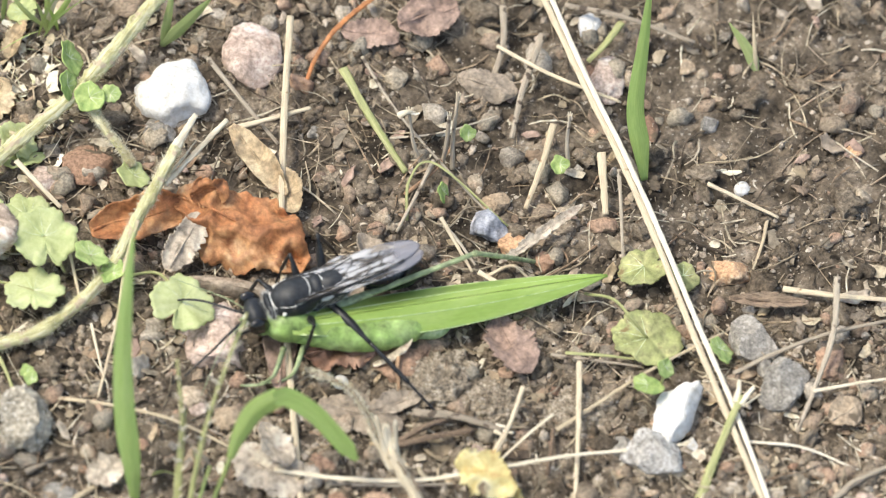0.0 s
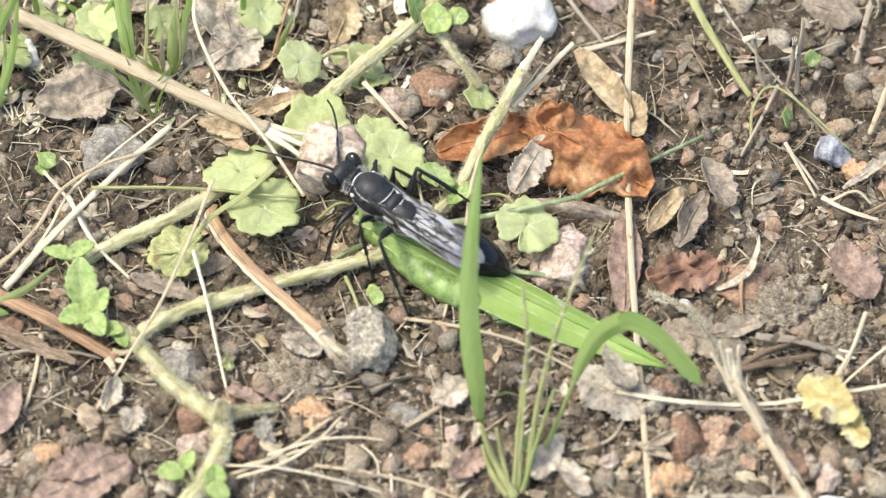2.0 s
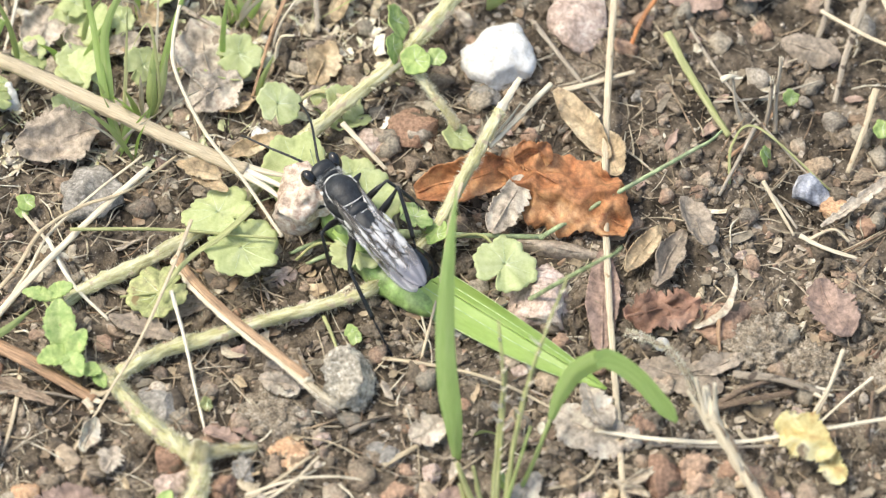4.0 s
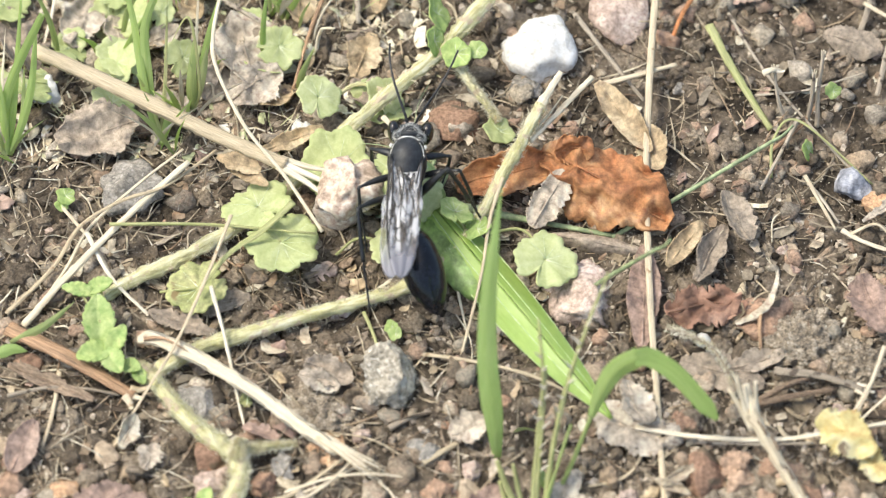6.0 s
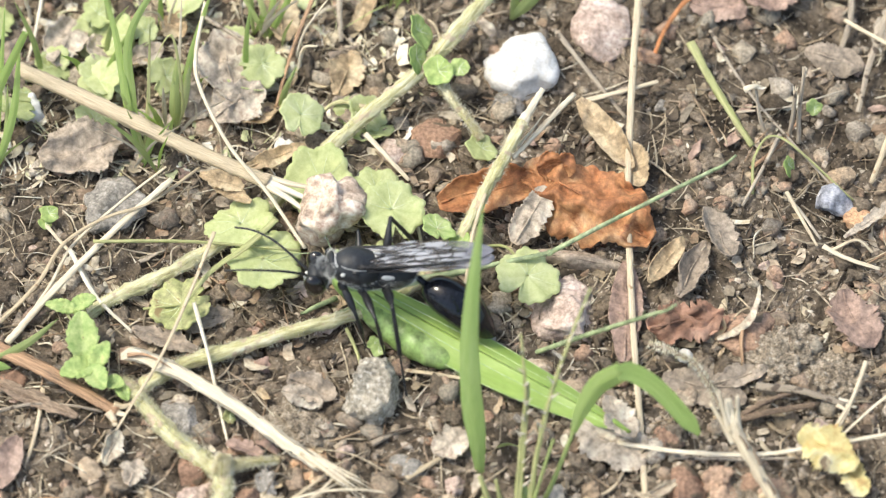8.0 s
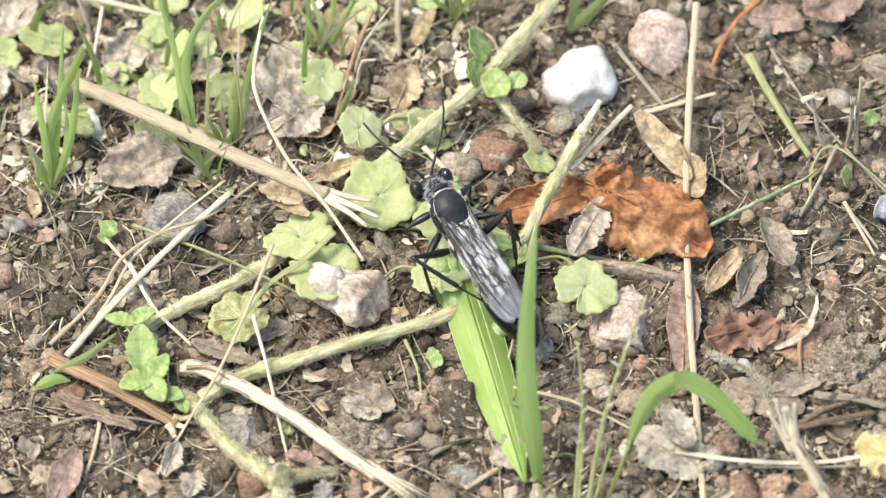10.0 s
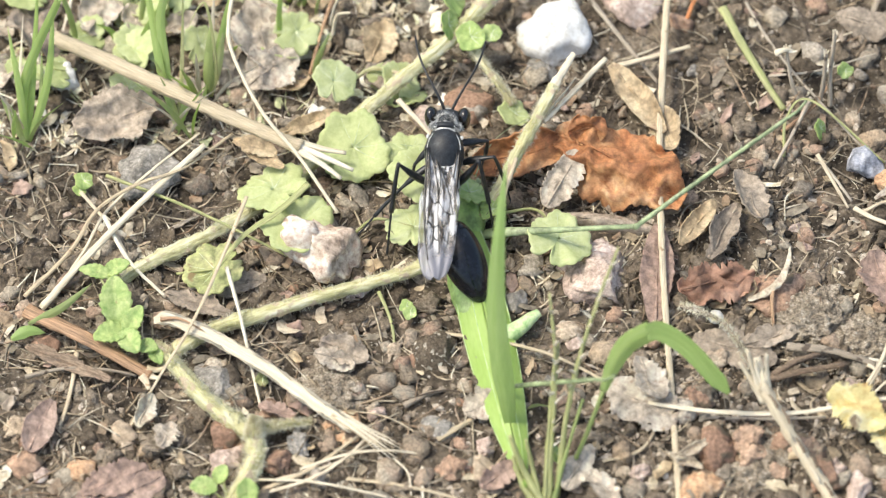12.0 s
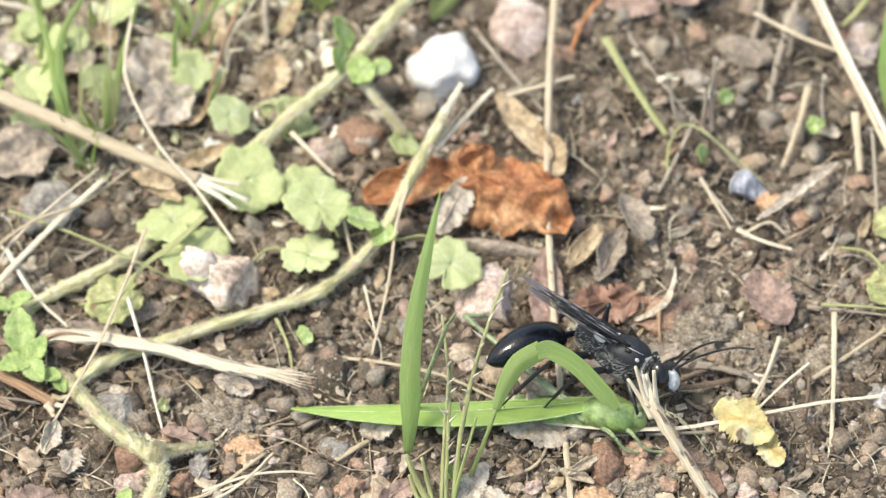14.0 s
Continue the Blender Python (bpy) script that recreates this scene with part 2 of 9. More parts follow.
def empty(name, m, label, category, group=""):
    ob = new(name)
    ob.empty_display_size = 0.003
    ob.matrix_basis = m
    return tagged(ob, label, category, group)


def ground_z(x, y):
    """Height of the soil in millimetres."""
    far = 1 + max(0.0, math.hypot(x, y) - 120) * 0.01
    v = 0.9 * noise.noise((x / 30 / far, y / 30 / far, 1.3)) * far
    v += 0.55 * noise.noise((x / 8, y / 8, 4.1)) + 0.3 * noise.noise((x / 3, y / 3, 7.7))
    return v


def curve_points(pts, per=6):
    """A Catmull-Rom line through the points."""
    p = [Vector(q) for q in pts]
    if len(p) == 2:
        p = [p[0], p[0].lerp(p[1], 0.5), p[1]]
    p = [2 * p[0] - p[1], *p, 2 * p[-1] - p[-2]]
    out = []
    for i in range(1, len(p) - 2):
        a, b, c, d = p[i - 1:i + 3]
        for k in range(per):
            t = k / per
            out.append(0.5 * ((2 * b) + (c - a) * t + (2 * a - 5 * b + 4 * c - d) * t * t + (3 * b - a - 3 * c + d) * t ** 3))
    out.append(p[-2])
    return out


def sweep(bm, pts, radius, n=8, flat=1.0, fold=0.0, per=6, wobble=0.0, side=None, twist=0.0, ends=True, flute=0.0, ribs=0.0):
    """A closed rod along the points. radius: number or function of 0..1; flat: thickness over width; fold: depth of a central crease."""
    line = curve_points(pts, per)
    f = radius if callable(radius) else (lambda u: radius)
    total = len(line) - 1
    side = Vector(side) if side else None
    rings, keep = [], None
    groove = [1 + flute * noise.noise((k * 1.7, line[0].x + line[-1].y, 5.0)) * 2 for k in range(n)]
    for i, c in enumerate(line):
        u = i / total
        tan = (line[min(i + 1, total)] - line[max(i - 1, 0)]).normalized()
        if keep is None:
            keep = side or (Vector((0, 0, 1)).cross(tan) if abs(tan.z) < 0.95 else Vector((1, 0, 0)))
        keep = (keep - tan * keep.dot(tan)).normalized()
        up = tan.cross(keep)
        r = max(f(u), 0.01)
        ring = []
        for k in range(n):
            a = 2 * math.pi * k / n + twist * u
            w = 1 + (wobble * noise.noise((c.x * 0.9 + k * 5.1, c.y * 0.9, c.z * 0.9)) if wobble else 0)
            w *= groove[k]
            sx, sy = math.cos(a) * r * w, math.sin(a) * r * flat * w
            sy += fold * (abs(math.cos(a)) - 0.5) * r + (ribs * r * math.cos(math.cos(a) * 19) if ribs else 0)
            ring.append(bm.verts.new(c + keep * sx + up * sy))
        rings.append(ring)
    uv = bm.loops.layers.uv.verify()
    step = (line[-1] - line[0]).length * 1.05 / total * MM
    wide = 2 * math.pi * max(f(0.5), 0.1) / n * MM
    off = (line[0].x * 0.37 + line[0].y * 0.73) * 0.05
    for i, (a, b) in enumerate(zip(rings, rings[1:])):
        for k in range(n):
            face = bm.faces.new((a[k], a[(k + 1) % n], b[(k + 1) % n], b[k]))
            for lp, (du, dv) in zip(face.loops, ((0, 0), (0, 1), (1, 1), (1, 0))):
                lp[uv].uv = (off + (i + du) * step, off + (k + dv) * wide)
    if ends:
        bm.faces.new(rings[0][::-1])
        bm.faces.new(rings[-1])
    return line


def sheet(bm, fn, nu, nv, thick=0.12, closed=False):
    """A thin solid sheet from fn(u, v) -> Vector, u and v in 0..1."""
    top = [[Vector(fn(i / nu, j / nv)) for j in range(nv + (0 if closed else 1))] for i in range(nu + 1)]
    m = len(top[0])
    lay = []
    for s in (0.5, -0.5):
        rows = []
        for i in range(nu + 1):
            row = []
            for j in range(m):
                du = top[min(i + 1, nu)][j] - top[max(i - 1, 0)][j]
                dv = top[i][(j + 1) % m if closed else min(j + 1, m - 1)] - top[i][j - 1 if closed else max(j - 1, 0)]
                nrm = du.cross(dv)
                nrm = nrm.normalized() if nrm.length > 1e-9 else Vector((0, 0, 1))
                row.append(bm.verts.new(top[i][j] + nrm * thick * s))
            rows.append(row)
        lay.append(rows)
    last = m if closed else m - 1
    for i in range(nu):
        for j in range(last):
            k = (j + 1) % m
            for rows, flip in ((lay[0], False), (lay[1], True)):
                q = (rows[i][j], rows[i + 1][j], rows[i + 1][k], rows[i][k])
                bm.faces.new(q[::-1] if flip else q)
    def rim(a, b):
        for j in range(len(a) - 1):
            bm.faces.new((a[j], a[j + 1], b[j + 1], b[j]))
    if closed:
        rim(lay[0][nu] + lay[0][nu][:1], lay[1][nu] + lay[1][nu][:1])
        rim(lay[0][0] + lay[0][0][:1], lay[1][0] + lay[1][0][:1])
    else:
        rim(lay[0][0], lay[1][0])
        rim(lay[0][nu], lay[1][nu])
        rim([r[0] for r in lay[0]], [r[0] for r in lay[1]])
        rim([r[m - 1] for r in lay[0]], [r[m - 1] for r in lay[1]])


def facets(seed, count=11):
    """Random cutting planes that give a stone its flat faces."""
    rg = random.Random(seed)
    out = []
    for _ in range(count):
        n = Vector((rg.gauss(0, 1), rg.gauss(0, 1), rg.gauss(0, 1))).normalized()
        out.append((n, rg.uniform(0.52, 0.86)))
    return out


def chip(p, planes):
    for n, d in planes:
        k = p.dot(n) - d
        if k > 0:
            p = p - n * k * 0.92
    return p


def ellipsoid(bm, c, r, sub=3, rough=0.0, freq=0.5, seed=0.0, turn=None, planes=()):
    """A lumpy ellipsoid, with flat faces where planes are given."""
    made = bmesh.ops.create_icosphere(bm, subdivisions=sub, radius=1.0)["verts"]
    rot = Euler([radians(a) for a in turn]).to_matrix() if turn else None
    for v in made:
        d = v.co.normalized()
        k = 1 + rough * (noise.noise(d * freq * 3 + Vector((seed, seed * 1.7, 0))) + 0.5 * noise.noise(d * freq * 8 + Vector((0, seed, seed))) + (0.22 * noise.noise(d * freq * 22 + Vector((seed, 0, seed))) if sub > 3 else 0))
        d = chip(d, planes) * k
        p = Vector((d.x * r[0], d.y * r[1], d.z * r[2]))
        if rot:
            p = rot @ p
        v.co = p + Vector(c)
    return made


# ---- the ground: one sheet of soil ----
def axis(lo, hi, step):
    mid = np.arange(lo, hi + step / 2, step)
    out = [step]
    while sum(out) < 60000:
        out.append(out[-1] * 1.35)
    out = np.cumsum(out)
    return np.concatenate([(lo - out)[::-1], mid, hi + out])


def build_ground():
    xs, ys = axis(-75, 125, 0.45), axis(-60, 85, 0.45)
    nx, ny = len(xs), len(ys)
    co = np.empty((nx * ny, 3))
    i = 0
    for y in ys:
        for x in xs:
            co[i] = (x, y, ground_z(x, y))
            if -80 < x < 130 and -65 < y < 90:
                wx, wy = x + 1.2 * noise.noise((x / 3, y / 3, 20)), y + 1.2 * noise.noise((x / 3, y / 3, 30))
                co[i, 2] += 0.30 * noise.noise((x / 0.95, y / 0.95, 2.2)) + 1.2 * (0.35 - abs(noise.noise((wx / 2.6, wy / 2.6, 9.0)))) + 0.45 * (0.3 - abs(noise.noise((wx / 1.3, wy / 1.3, 3.0))))
            i += 1
    idx = np.arange(nx * ny).reshape(ny, nx)
    quads = np.stack([idx[:-1, :-1], idx[:-1, 1:], idx[1:, 1:], idx[1:, :-1]], -1).reshape(-1, 4)
    me = bpy.data.meshes.new("ground")
    me.from_pydata((co * MM).tolist(), [], quads.tolist())
    me.polygons.foreach_set("use_smooth", [True] * len(me.polygons))
    me.materials.append(SOIL)
    tagged(new("ground", me), "bare brown crumbly garden soil", "soil", kind="structure")


build_ground()


# ---- loose stuff on the soil ----
def base_shape(sub):
    bm = bmesh.new()
    bmesh.ops.create_icosphere(bm, subdivisions=sub, radius=1.0)
    v = np.array([q.co[:] for q in bm.verts])
    f = np.array([[q.index for q in g.verts] for g in bm.faces])
    bm.free()
    return v, f


def scatter(name, count, sizes, box, material, label, category, sub=2, seed=1, sink=0.25, rough=0.35, smooth=True, keep=None):
    """Many small lumps in one mesh."""
    rng = np.random.default_rng(seed)
    bv, bf = base_shape(sub)
    variants = []
    for k in range(24):
        d = np.array([1 + rough * (noise.noise(Vector(q) * 1.6 + Vector((k * 7.1, 0, 3))) + 0.6 * noise.noise(Vector(q) * 3.5 + Vector((0, k * 5.3, 1)))) for q in bv])
        cut = facets(seed * 31 + k, 9)
        variants.append(np.array([chip(Vector(q), cut)[:] for q in bv]) * d[:, None] * 1.15)
    vs, fs, n = [], [], 0
    while n < count:
        x, y = rng.uniform(box[0], box[1]), rng.uniform(box[2], box[3])
        dense = noise.noise((x / 14, y / 14, seed * 3.3)) + rng.uniform(-0.5, 0.6)
        if dense < -0.15 or (x > 45 and y > 0 and rng.random() < 0.55):
            continue
        s = sizes[0] + (sizes[1] - sizes[0]) * rng.random() ** 2.6
        sc = s * np.array([rng.uniform(0.7, 1.25), rng.uniform(0.7, 1.25), rng.uniform(0.5, 0.85)])
        q = Euler(rng.uniform(-0.6, 0.6, 2).tolist() + [rng.uniform(0, 6.28)]).to_matrix()
        p = (variants[n % 24] * sc) @ np.array(q).T
        vs.append(p + (x, y, ground_z(x, y) + sc[2] * (1 - 2 * sink)))
        fs.append(bf + n * len(bv))
        n += 1
    me = bpy.data.meshes.new(name)
    me.from_pydata((np.concatenate(vs) * MM).tolist(), [], np.concatenate(fs).tolist())
    if smooth:
        me.polygons.foreach_set("use_smooth", [True] * len(me.polygons))
    me.materials.append(material)
    return tagged(new(name, me), label, category, kind="stuff")


VIEW = (-72, 120, -55, 78)
scatter("gravel", 3000, (0.35, 1.7), VIEW, GRAVEL, "small brown, pink and grey gravel lying on soil", "gravel", 2, 3, rough=0.5)
scatter("soil_clods", 1700, (0.4, 1.5), VIEW, CLOD, "rough lumps of brown soil", "soil", 3, 9, sink=0.34, rough=0.75)
scatter("soil_crumbs", 42000, (0.1, 0.7), VIEW, CRUMB, "fine crumbs of dark brown soil", "soil", 1, 5, rough=0.6, smooth=False)


scatter("dry_crumbs", 13000, (0.1, 0.55), (12, 105, -48, 14), DUST, "dry pale crumbs of soil crust", "soil", 1, 15, rough=0.6, smooth=False)


def build_litter(count, box, seed, material, label, chips=0.2):
    """Broken bits of straw, bark and leaf, joined."""
    rng = random.Random(seed)
    vs, fs = [], []
    for n in range(count):
        x, y = rng.uniform(box[0], box[1]), rng.uniform(box[2], box[3])
        if x > 45 and y > 0 and n % 2:
            continue
        kind = rng.random()
        if kind > chips:
            ln, w, h = rng.uniform(1.5, 9) * rng.uniform(0.4, 1), rng.uniform(0.08, 0.28), rng.uniform(0.08, 0.2)
        else:
            ln, w, h = rng.uniform(0.8, 3.6), rng.uniform(0.5, 1.8), rng.uniform(0.06, 0.16)
        m = Matrix.LocRotScale((x, y, ground_z(x, y) + rng.uniform(0.25, 0.95)), Euler((rng.uniform(-0.5, 0.5), rng.uniform(-0.28, 0.28), rng.uniform(0, 6.28))), None)
        bend, b = rng.uniform(-0.18, 0.18) * ln, len(vs)
        ends = rng.uniform(0.3, 0.9), rng.uniform(0.2, 0.9)
        for i, u in enumerate((-1, -0.4, 0.3, 1)):
            k = ends[0] if i == 0 else ends[1] if i == 3 else rng.uniform(0.8, 1.15)
            for sy, sz in ((-1, 0), (0, 1), (1, 0), (0, -1)):
                vs.append(m @ Vector((u * ln / 2, sy * w * k / 2 + bend * u * u, sz * h / 2 + 0.12 * ln * (u * u) * (bend > 0))))
        for i in range(3):
            for k in range(4):
                fs.append((b + i * 4 + k, b + i * 4 + (k + 1) % 4, b + i * 4 + 4 + (k + 1) % 4, b + i * 4 + 4 + k))
        fs.append((b + 3, b + 2, b + 1, b))
        fs.append((b + 12, b + 13, b + 14, b + 15))
    me = bpy.data.meshes.new("plant_litter")
    me.from_pydata([v * MM for v in vs], [], fs)
    me.materials.append(material)
    tagged(new("plant_litter", me), label, "plant litter", kind="stuff")


build_litter(6500, VIEW, 11, LITTER, "broken bits of straw, bark and dry leaf on soil")
build_litter(1500, (-72, -4, 14, 72), 12, LITTER_PALE, "pale bits of straw and dry leaf among weeds", 0.45)


def build_fibres(count, box, seed):
    """Fine curved roots and straw fibres, joined."""
    rg = random.Random(seed)
    bm = bmesh.new()
    for _ in range(count):
        x, y = rg.uniform(box[0], box[1]), rg.uniform(box[2], box[3])
        a, ln, z = rg.uniform(0, 6.28), rg.uniform(3, 13) * rg.uniform(0.4, 1.2), rg.uniform(0.5, 1.6)
        d, s = Vector((math.cos(a), math.sin(a), 0)), Vector((-math.sin(a), math.cos(a), 0)) * rg.uniform(-0.3, 0.3) * ln
        c = Vector((x, y, ground_z(x, y)))
        sweep(bm, [c - d * ln / 2 + Vector((0, 0, 0.3)), c + s * 0.5 + Vector((0, 0, z)), c + d * ln / 2 + Vector((0, 0, rg.uniform(0.2, z)))], rg.uniform(0.05, 0.15), 5, per=4)
    ob = part("dry_fibres", bm, LITTER)
    tagged(ob, "fine dry roots and straw fibres on soil", "plant litter", kind="stuff")


build_fibres(900, VIEW, 21)
build_fibres(500, (-72, -10, -40, 70), 22)


# ---- creeping hairy stems ----
def hairs(bm, line, radius, count, length, seed):
    rng = random.Random(seed)
    f = radius if callable(radius) else (lambda u: radius)
    for _ in range(count):
        i = rng.randrange(0, len(line) - 1)
        a = line[i].lerp(line[i + 1], rng.random())
        tan = (line[i + 1] - line[i]).normalized()
        d = Vector((rng.gauss(0, 1), rng.gauss(0, 1), rng.gauss(0.3, 1)))
        d = (d - tan * d.dot(tan)).normalized()
        r = f(i / len(line))
        e = a + d * (r + length * rng.uniform(0.5, 1.1)) + tan * rng.uniform(-0.2, 0.2)
        s = tan.cross(d) * 0.045
        v = [bm.verts.new(q) for q in (a + d * r * 0.9 - s, a + d * r * 0.9 + s, a + d * r * 0.9 + tan * 0.05, e)]
        for t in ((0, 1, 3), (1, 2, 3), (2, 0, 3), (0, 2, 1)):
            bm.faces.new([v[k] for k in t])


def creeping_stem(runs, label, hair=60, seed=1):
    """runs: lists of points with a start and end radius; each run is one stem piece."""
    first = runs[0][0][0]
    thing = empty("creeping_stem", at(*first), label, "plant stem")
    for n, (pts, r0, r1, *other) in enumerate(runs):
        pts = [Vector(p) - Vector(first) for p in pts]
        rad = lambda u, a=r0, b=r1: 1.02 * (a + (b - a) * u) * (1 + 0.16 * math.exp(-((u % 0.34 - 0.17) / 0.03) ** 2))
        bm = bmesh.new()
        line = sweep(bm, pts, rad, 14, 0.92, wobble=0.38, per=16, flute=0.2)
        piece = part("stem", bm, other[0] if other else STEM, thing)
        if hair and not other:
            bm = bmesh.new()
            hairs(bm, line, rad, hair * 10, 0.62, seed + n)
            part("hairs", bm, HAIR, piece, "fine pale bristles", flat=True)
    return thing


creeping_stem([
    ([(-37.2, -17.2, 1.6), (-32.2, -14.0, 1.8), (-25.8, -11.9, 2.0), (-18.8, -9.6, 2.2), (-11.7, -7.4, 2.2), (-6.4, -5.4, 2.4), (-1.2, -1.3, 3.0), (2.6, 3.1, 4.2), (5.8, 8.6, 6.5), (8.4, 12.7, 8.5), (10.7, 16.9, 9.7)], 0.95, 0.72),
    ([(10.7, 16.9, 9.7), (11.8, 18.9, 10.0), (13.2, 21.3, 10.5)], 0.62, 0.35, STRAW_WHITE),
    ([(9.3, 12.5, 8.0), (11.7, 15.7, 7.6), (14.3, 19.2, 7.2), (17.2, 22.9, 6.9)], 0.32, 0.34, STRAW_WHITE),
    ([(9.8, 14.1, 8.0), (11.7, 16.6, 8.2), (13.4, 19.4, 8.0)], 0.22, 0.06, STRAW_WHITE),
], "pale green bristly creeping stem with a snapped white end", 260, 3)
creeping_stem([
    ([(-27.4, -29.6, 2.0), (-30.7, -26.8, 1.8), (-34.4, -23.0, 1.7), (-37.7, -18.6, 1.7), (-40.0, -16.6, 1.6)], 1.15, 0.95),
    ([(-27.2, -29.0, 2.0), (-26.8, -33.3, 1.8), (-28.8, -38.1, 1.5), (-32.0, -42.9, 1.2), (-34.8, -47.7, 1.0)], 1.25, 1.1),
    ([(-27.0, -29.3, 2.0), (-23.8, -28.4, 1.8), (-19.8, -27.7, 1.3)], 0.75, 0.28),
    ([(-27.1, -30.4, 2.6), (-26.9, -29.3, 3.4), (-26.6, -28.3, 4.0)], 0.9, 0.5),
], "forked buff-green bristly stem lying on soil", 150, 7)
creeping_stem([
    ([(10.8, 45.7, 6.0), (6.4, 39.1, 6.0), (1.3, 32.3, 5.5), (-2.4, 27.9, 5.0), (-8.2, 22.9, 4.0), (-14.0, 17.4, 3.2), (-19.0, 11.9, 2.4), (-24.7, 6.5, 1.6), (-29.6, 2.6, 1.8), (-35.3, -1.2, 1.8), (-41.0, -4.0, 1.6), (-45.2, -7.0, 1.2)], 0.95, 0.85),
    ([(-0.9, 27.8, 5.0), (1.6, 24.1, 4.0), (4.0, 21.0, 3.0), (5.2, 19.0, 2.4)], 0.5, 0.42),
], "long pale green creeping stem running under leaves", 160, 12)
creeping_stem([
    ([(-8.2, 23.2, 3.0), (-12.6, 24.9, 2.5), (-15.5, 23.5, 2.0), ], 0.3, 0.2),
], "thin green side shoot", 0, 20)


# ---- leaves ----
def round_leaf(c, r, turn, material, label, lobes=9, cut=0.13, notch=True, stalk=None, cup=0.12, seed=0.0, name="scalloped_leaf"):
    """A rounded leaf with a scalloped rim, veins and a basal notch; c and r in millimetres, turn in degrees."""
    thing = empty(name, at(*c, *turn), label, "leaf")
    bm = bmesh.new()
    nv = 96

    def place(u, v):
        a = 2 * math.pi * v
        rim = 1.05 - 1.05 * cut * (1 - abs(math.cos(a * lobes / 2)) ** 0.5) - 0.085 * (1 - abs(math.cos(a * lobes + 0.6)) ** 0.6) + 0.26 * noise.noise((math.cos(a) * 1.3 + seed, math.sin(a) * 1.3, seed))
        if notch:
            rim *= 1 - 0.42 * math.exp(-((math.remainder(a - math.pi, 2 * math.pi)) / 0.13) ** 2)
        d = max(u, 0.02) * r * rim
        crease = 0.025 * r * u * abs(math.sin(a * lobes / 2))
        z = 0.6 * cup * r * u * u - crease + 0.15 * r * noise.noise((u * math.cos(a) * 1.6 + seed, u * math.sin(a) * 1.6, 2 + seed))
        return Vector((d * math.cos(a), d * math.sin(a), z))

    sheet(bm, place, 8, nv, 0.14, closed=True)
    part("leaf_blade", bm, material, thing)
    bm = bmesh.new()
    for k in range(5):
        a = (k - 2) * 0.62
        pts = [place(u, a / 2 / math.pi % 1.0) + Vector((0, 0, 0.07)) for u in (0.03, 0.35, 0.6, 0.88)]
        sweep(bm, pts, lambda u: 0.06 * (1 - 0.75 * u), 5, per=2)
    part("leaf_vein", bm, LEAF_VEIN, thing)
    if stalk:
        bm = bmesh.new()
        inv = thing.matrix_basis.inverted()
        sweep(bm, [(inv @ (Vector(p) * MM)) / MM for p in [c, *stalk]], 0.2, 6, per=5)
        part("leaf_stalk", bm, STALK_GREEN, thing)
    return thing


PALE, BRIGHT = "pale yellow-green scalloped leaf spread above soil", "small bright green young leaf on a stem"
round_leaf((-6.0, 6.2, 6.0), 4.1, (10, -8, 100), LEAF_PALE, PALE, 9, 0.1, seed=1, stalk=[(-3.4, 2.8, 3.0)])
round_leaf((-7.3, -0.6, 4.0), 3.7, (-6, 12, 80), LEAF_PALE, PALE, 8, 0.16, seed=2, stalk=[(-12.2, 1.4, 3.0), (-15.3, -0.2, 1.5)])
round_leaf((11.1, -2.6, 4.0), 4.0, (14, 6, 60), LEAF_PALE, PALE, 9, 0.12, seed=3, stalk=[(8.4, 2.4, 3.0), (4.0, 2.1, 3.0)])
round_leaf((-25.1, 5.1, 4.5), 4.4, (8, 12, 140), LEAF_PALE, PALE, 8, 0.16, seed=4)
round_leaf((-22.1, -0.5, 5.0), 4.6, (-10, 5, -30), LEAF_PALE, PALE, 8, 0.17, seed=5, stalk=[(-26.3, 3.6, 3.0)])
round_leaf((-15.1, 11.7, 4.0), 4.7, (12, -10, 40), LEAF_PALE, "large dull green scalloped leaf under a stem", 9, 0.1, seed=6)
round_leaf((-17.7, 21.3, 5.0), 2.9, (25, -10, 80), LEAF_PALE, PALE, 7, 0.12, seed=7)
round_leaf((-32.4, -5.9, 3.0), 3.9, (6, 14, 200), LEAF_OLIVE, "yellowing speckled scalloped leaf near soil", 8, 0.15, seed=8, stalk=[(-37.3, -5.9, 2.0)])
round_leaf((-0.3, 3.3, 6.0), 2.2, (25, 12, 100), LEAF_BRIGHT, BRIGHT, 6, 0.08, seed=9, stalk=[(1.1, 2.0, 4.0)], cup=0.3)
round_leaf((2.6, 1.4, 5.0), 1.7, (-10, -16, 0), LEAF_BRIGHT, BRIGHT, 6, 0.1, seed=10, stalk=[(1.4, 1.5, 4.0)], cup=0.3)
round_leaf((-2.6, 32.6, 7.0), 2.3, (55, 0, 90), LEAF_BRIGHT, BRIGHT, 5, 0.06, notch=False, seed=11, cup=0.2)
round_leaf((-3.0, 28.5, 7.0), 1.8, (60, 20, 60), LEAF_BRIGHT, BRIGHT, 5, 0.06, notch=False, seed=12, cup=0.2)
round_leaf((-0.1, 26.9, 6.5), 2.0, (15, -20, 20), LEAF_BRIGHT, BRIGHT, 5, 0.08, notch=False, seed=13, cup=0.2)
round_leaf((2.5, 27.6, 6.2), 1.3, (10, 10, -20), LEAF_BRIGHT, BRIGHT, 5, 0.08, notch=False, seed=14)
round_leaf((5.3, 17.9, 2.2), 2.1, (25, 15, 70), LEAF_PALE, PALE, 6, 0.05, notch=False, seed=15)
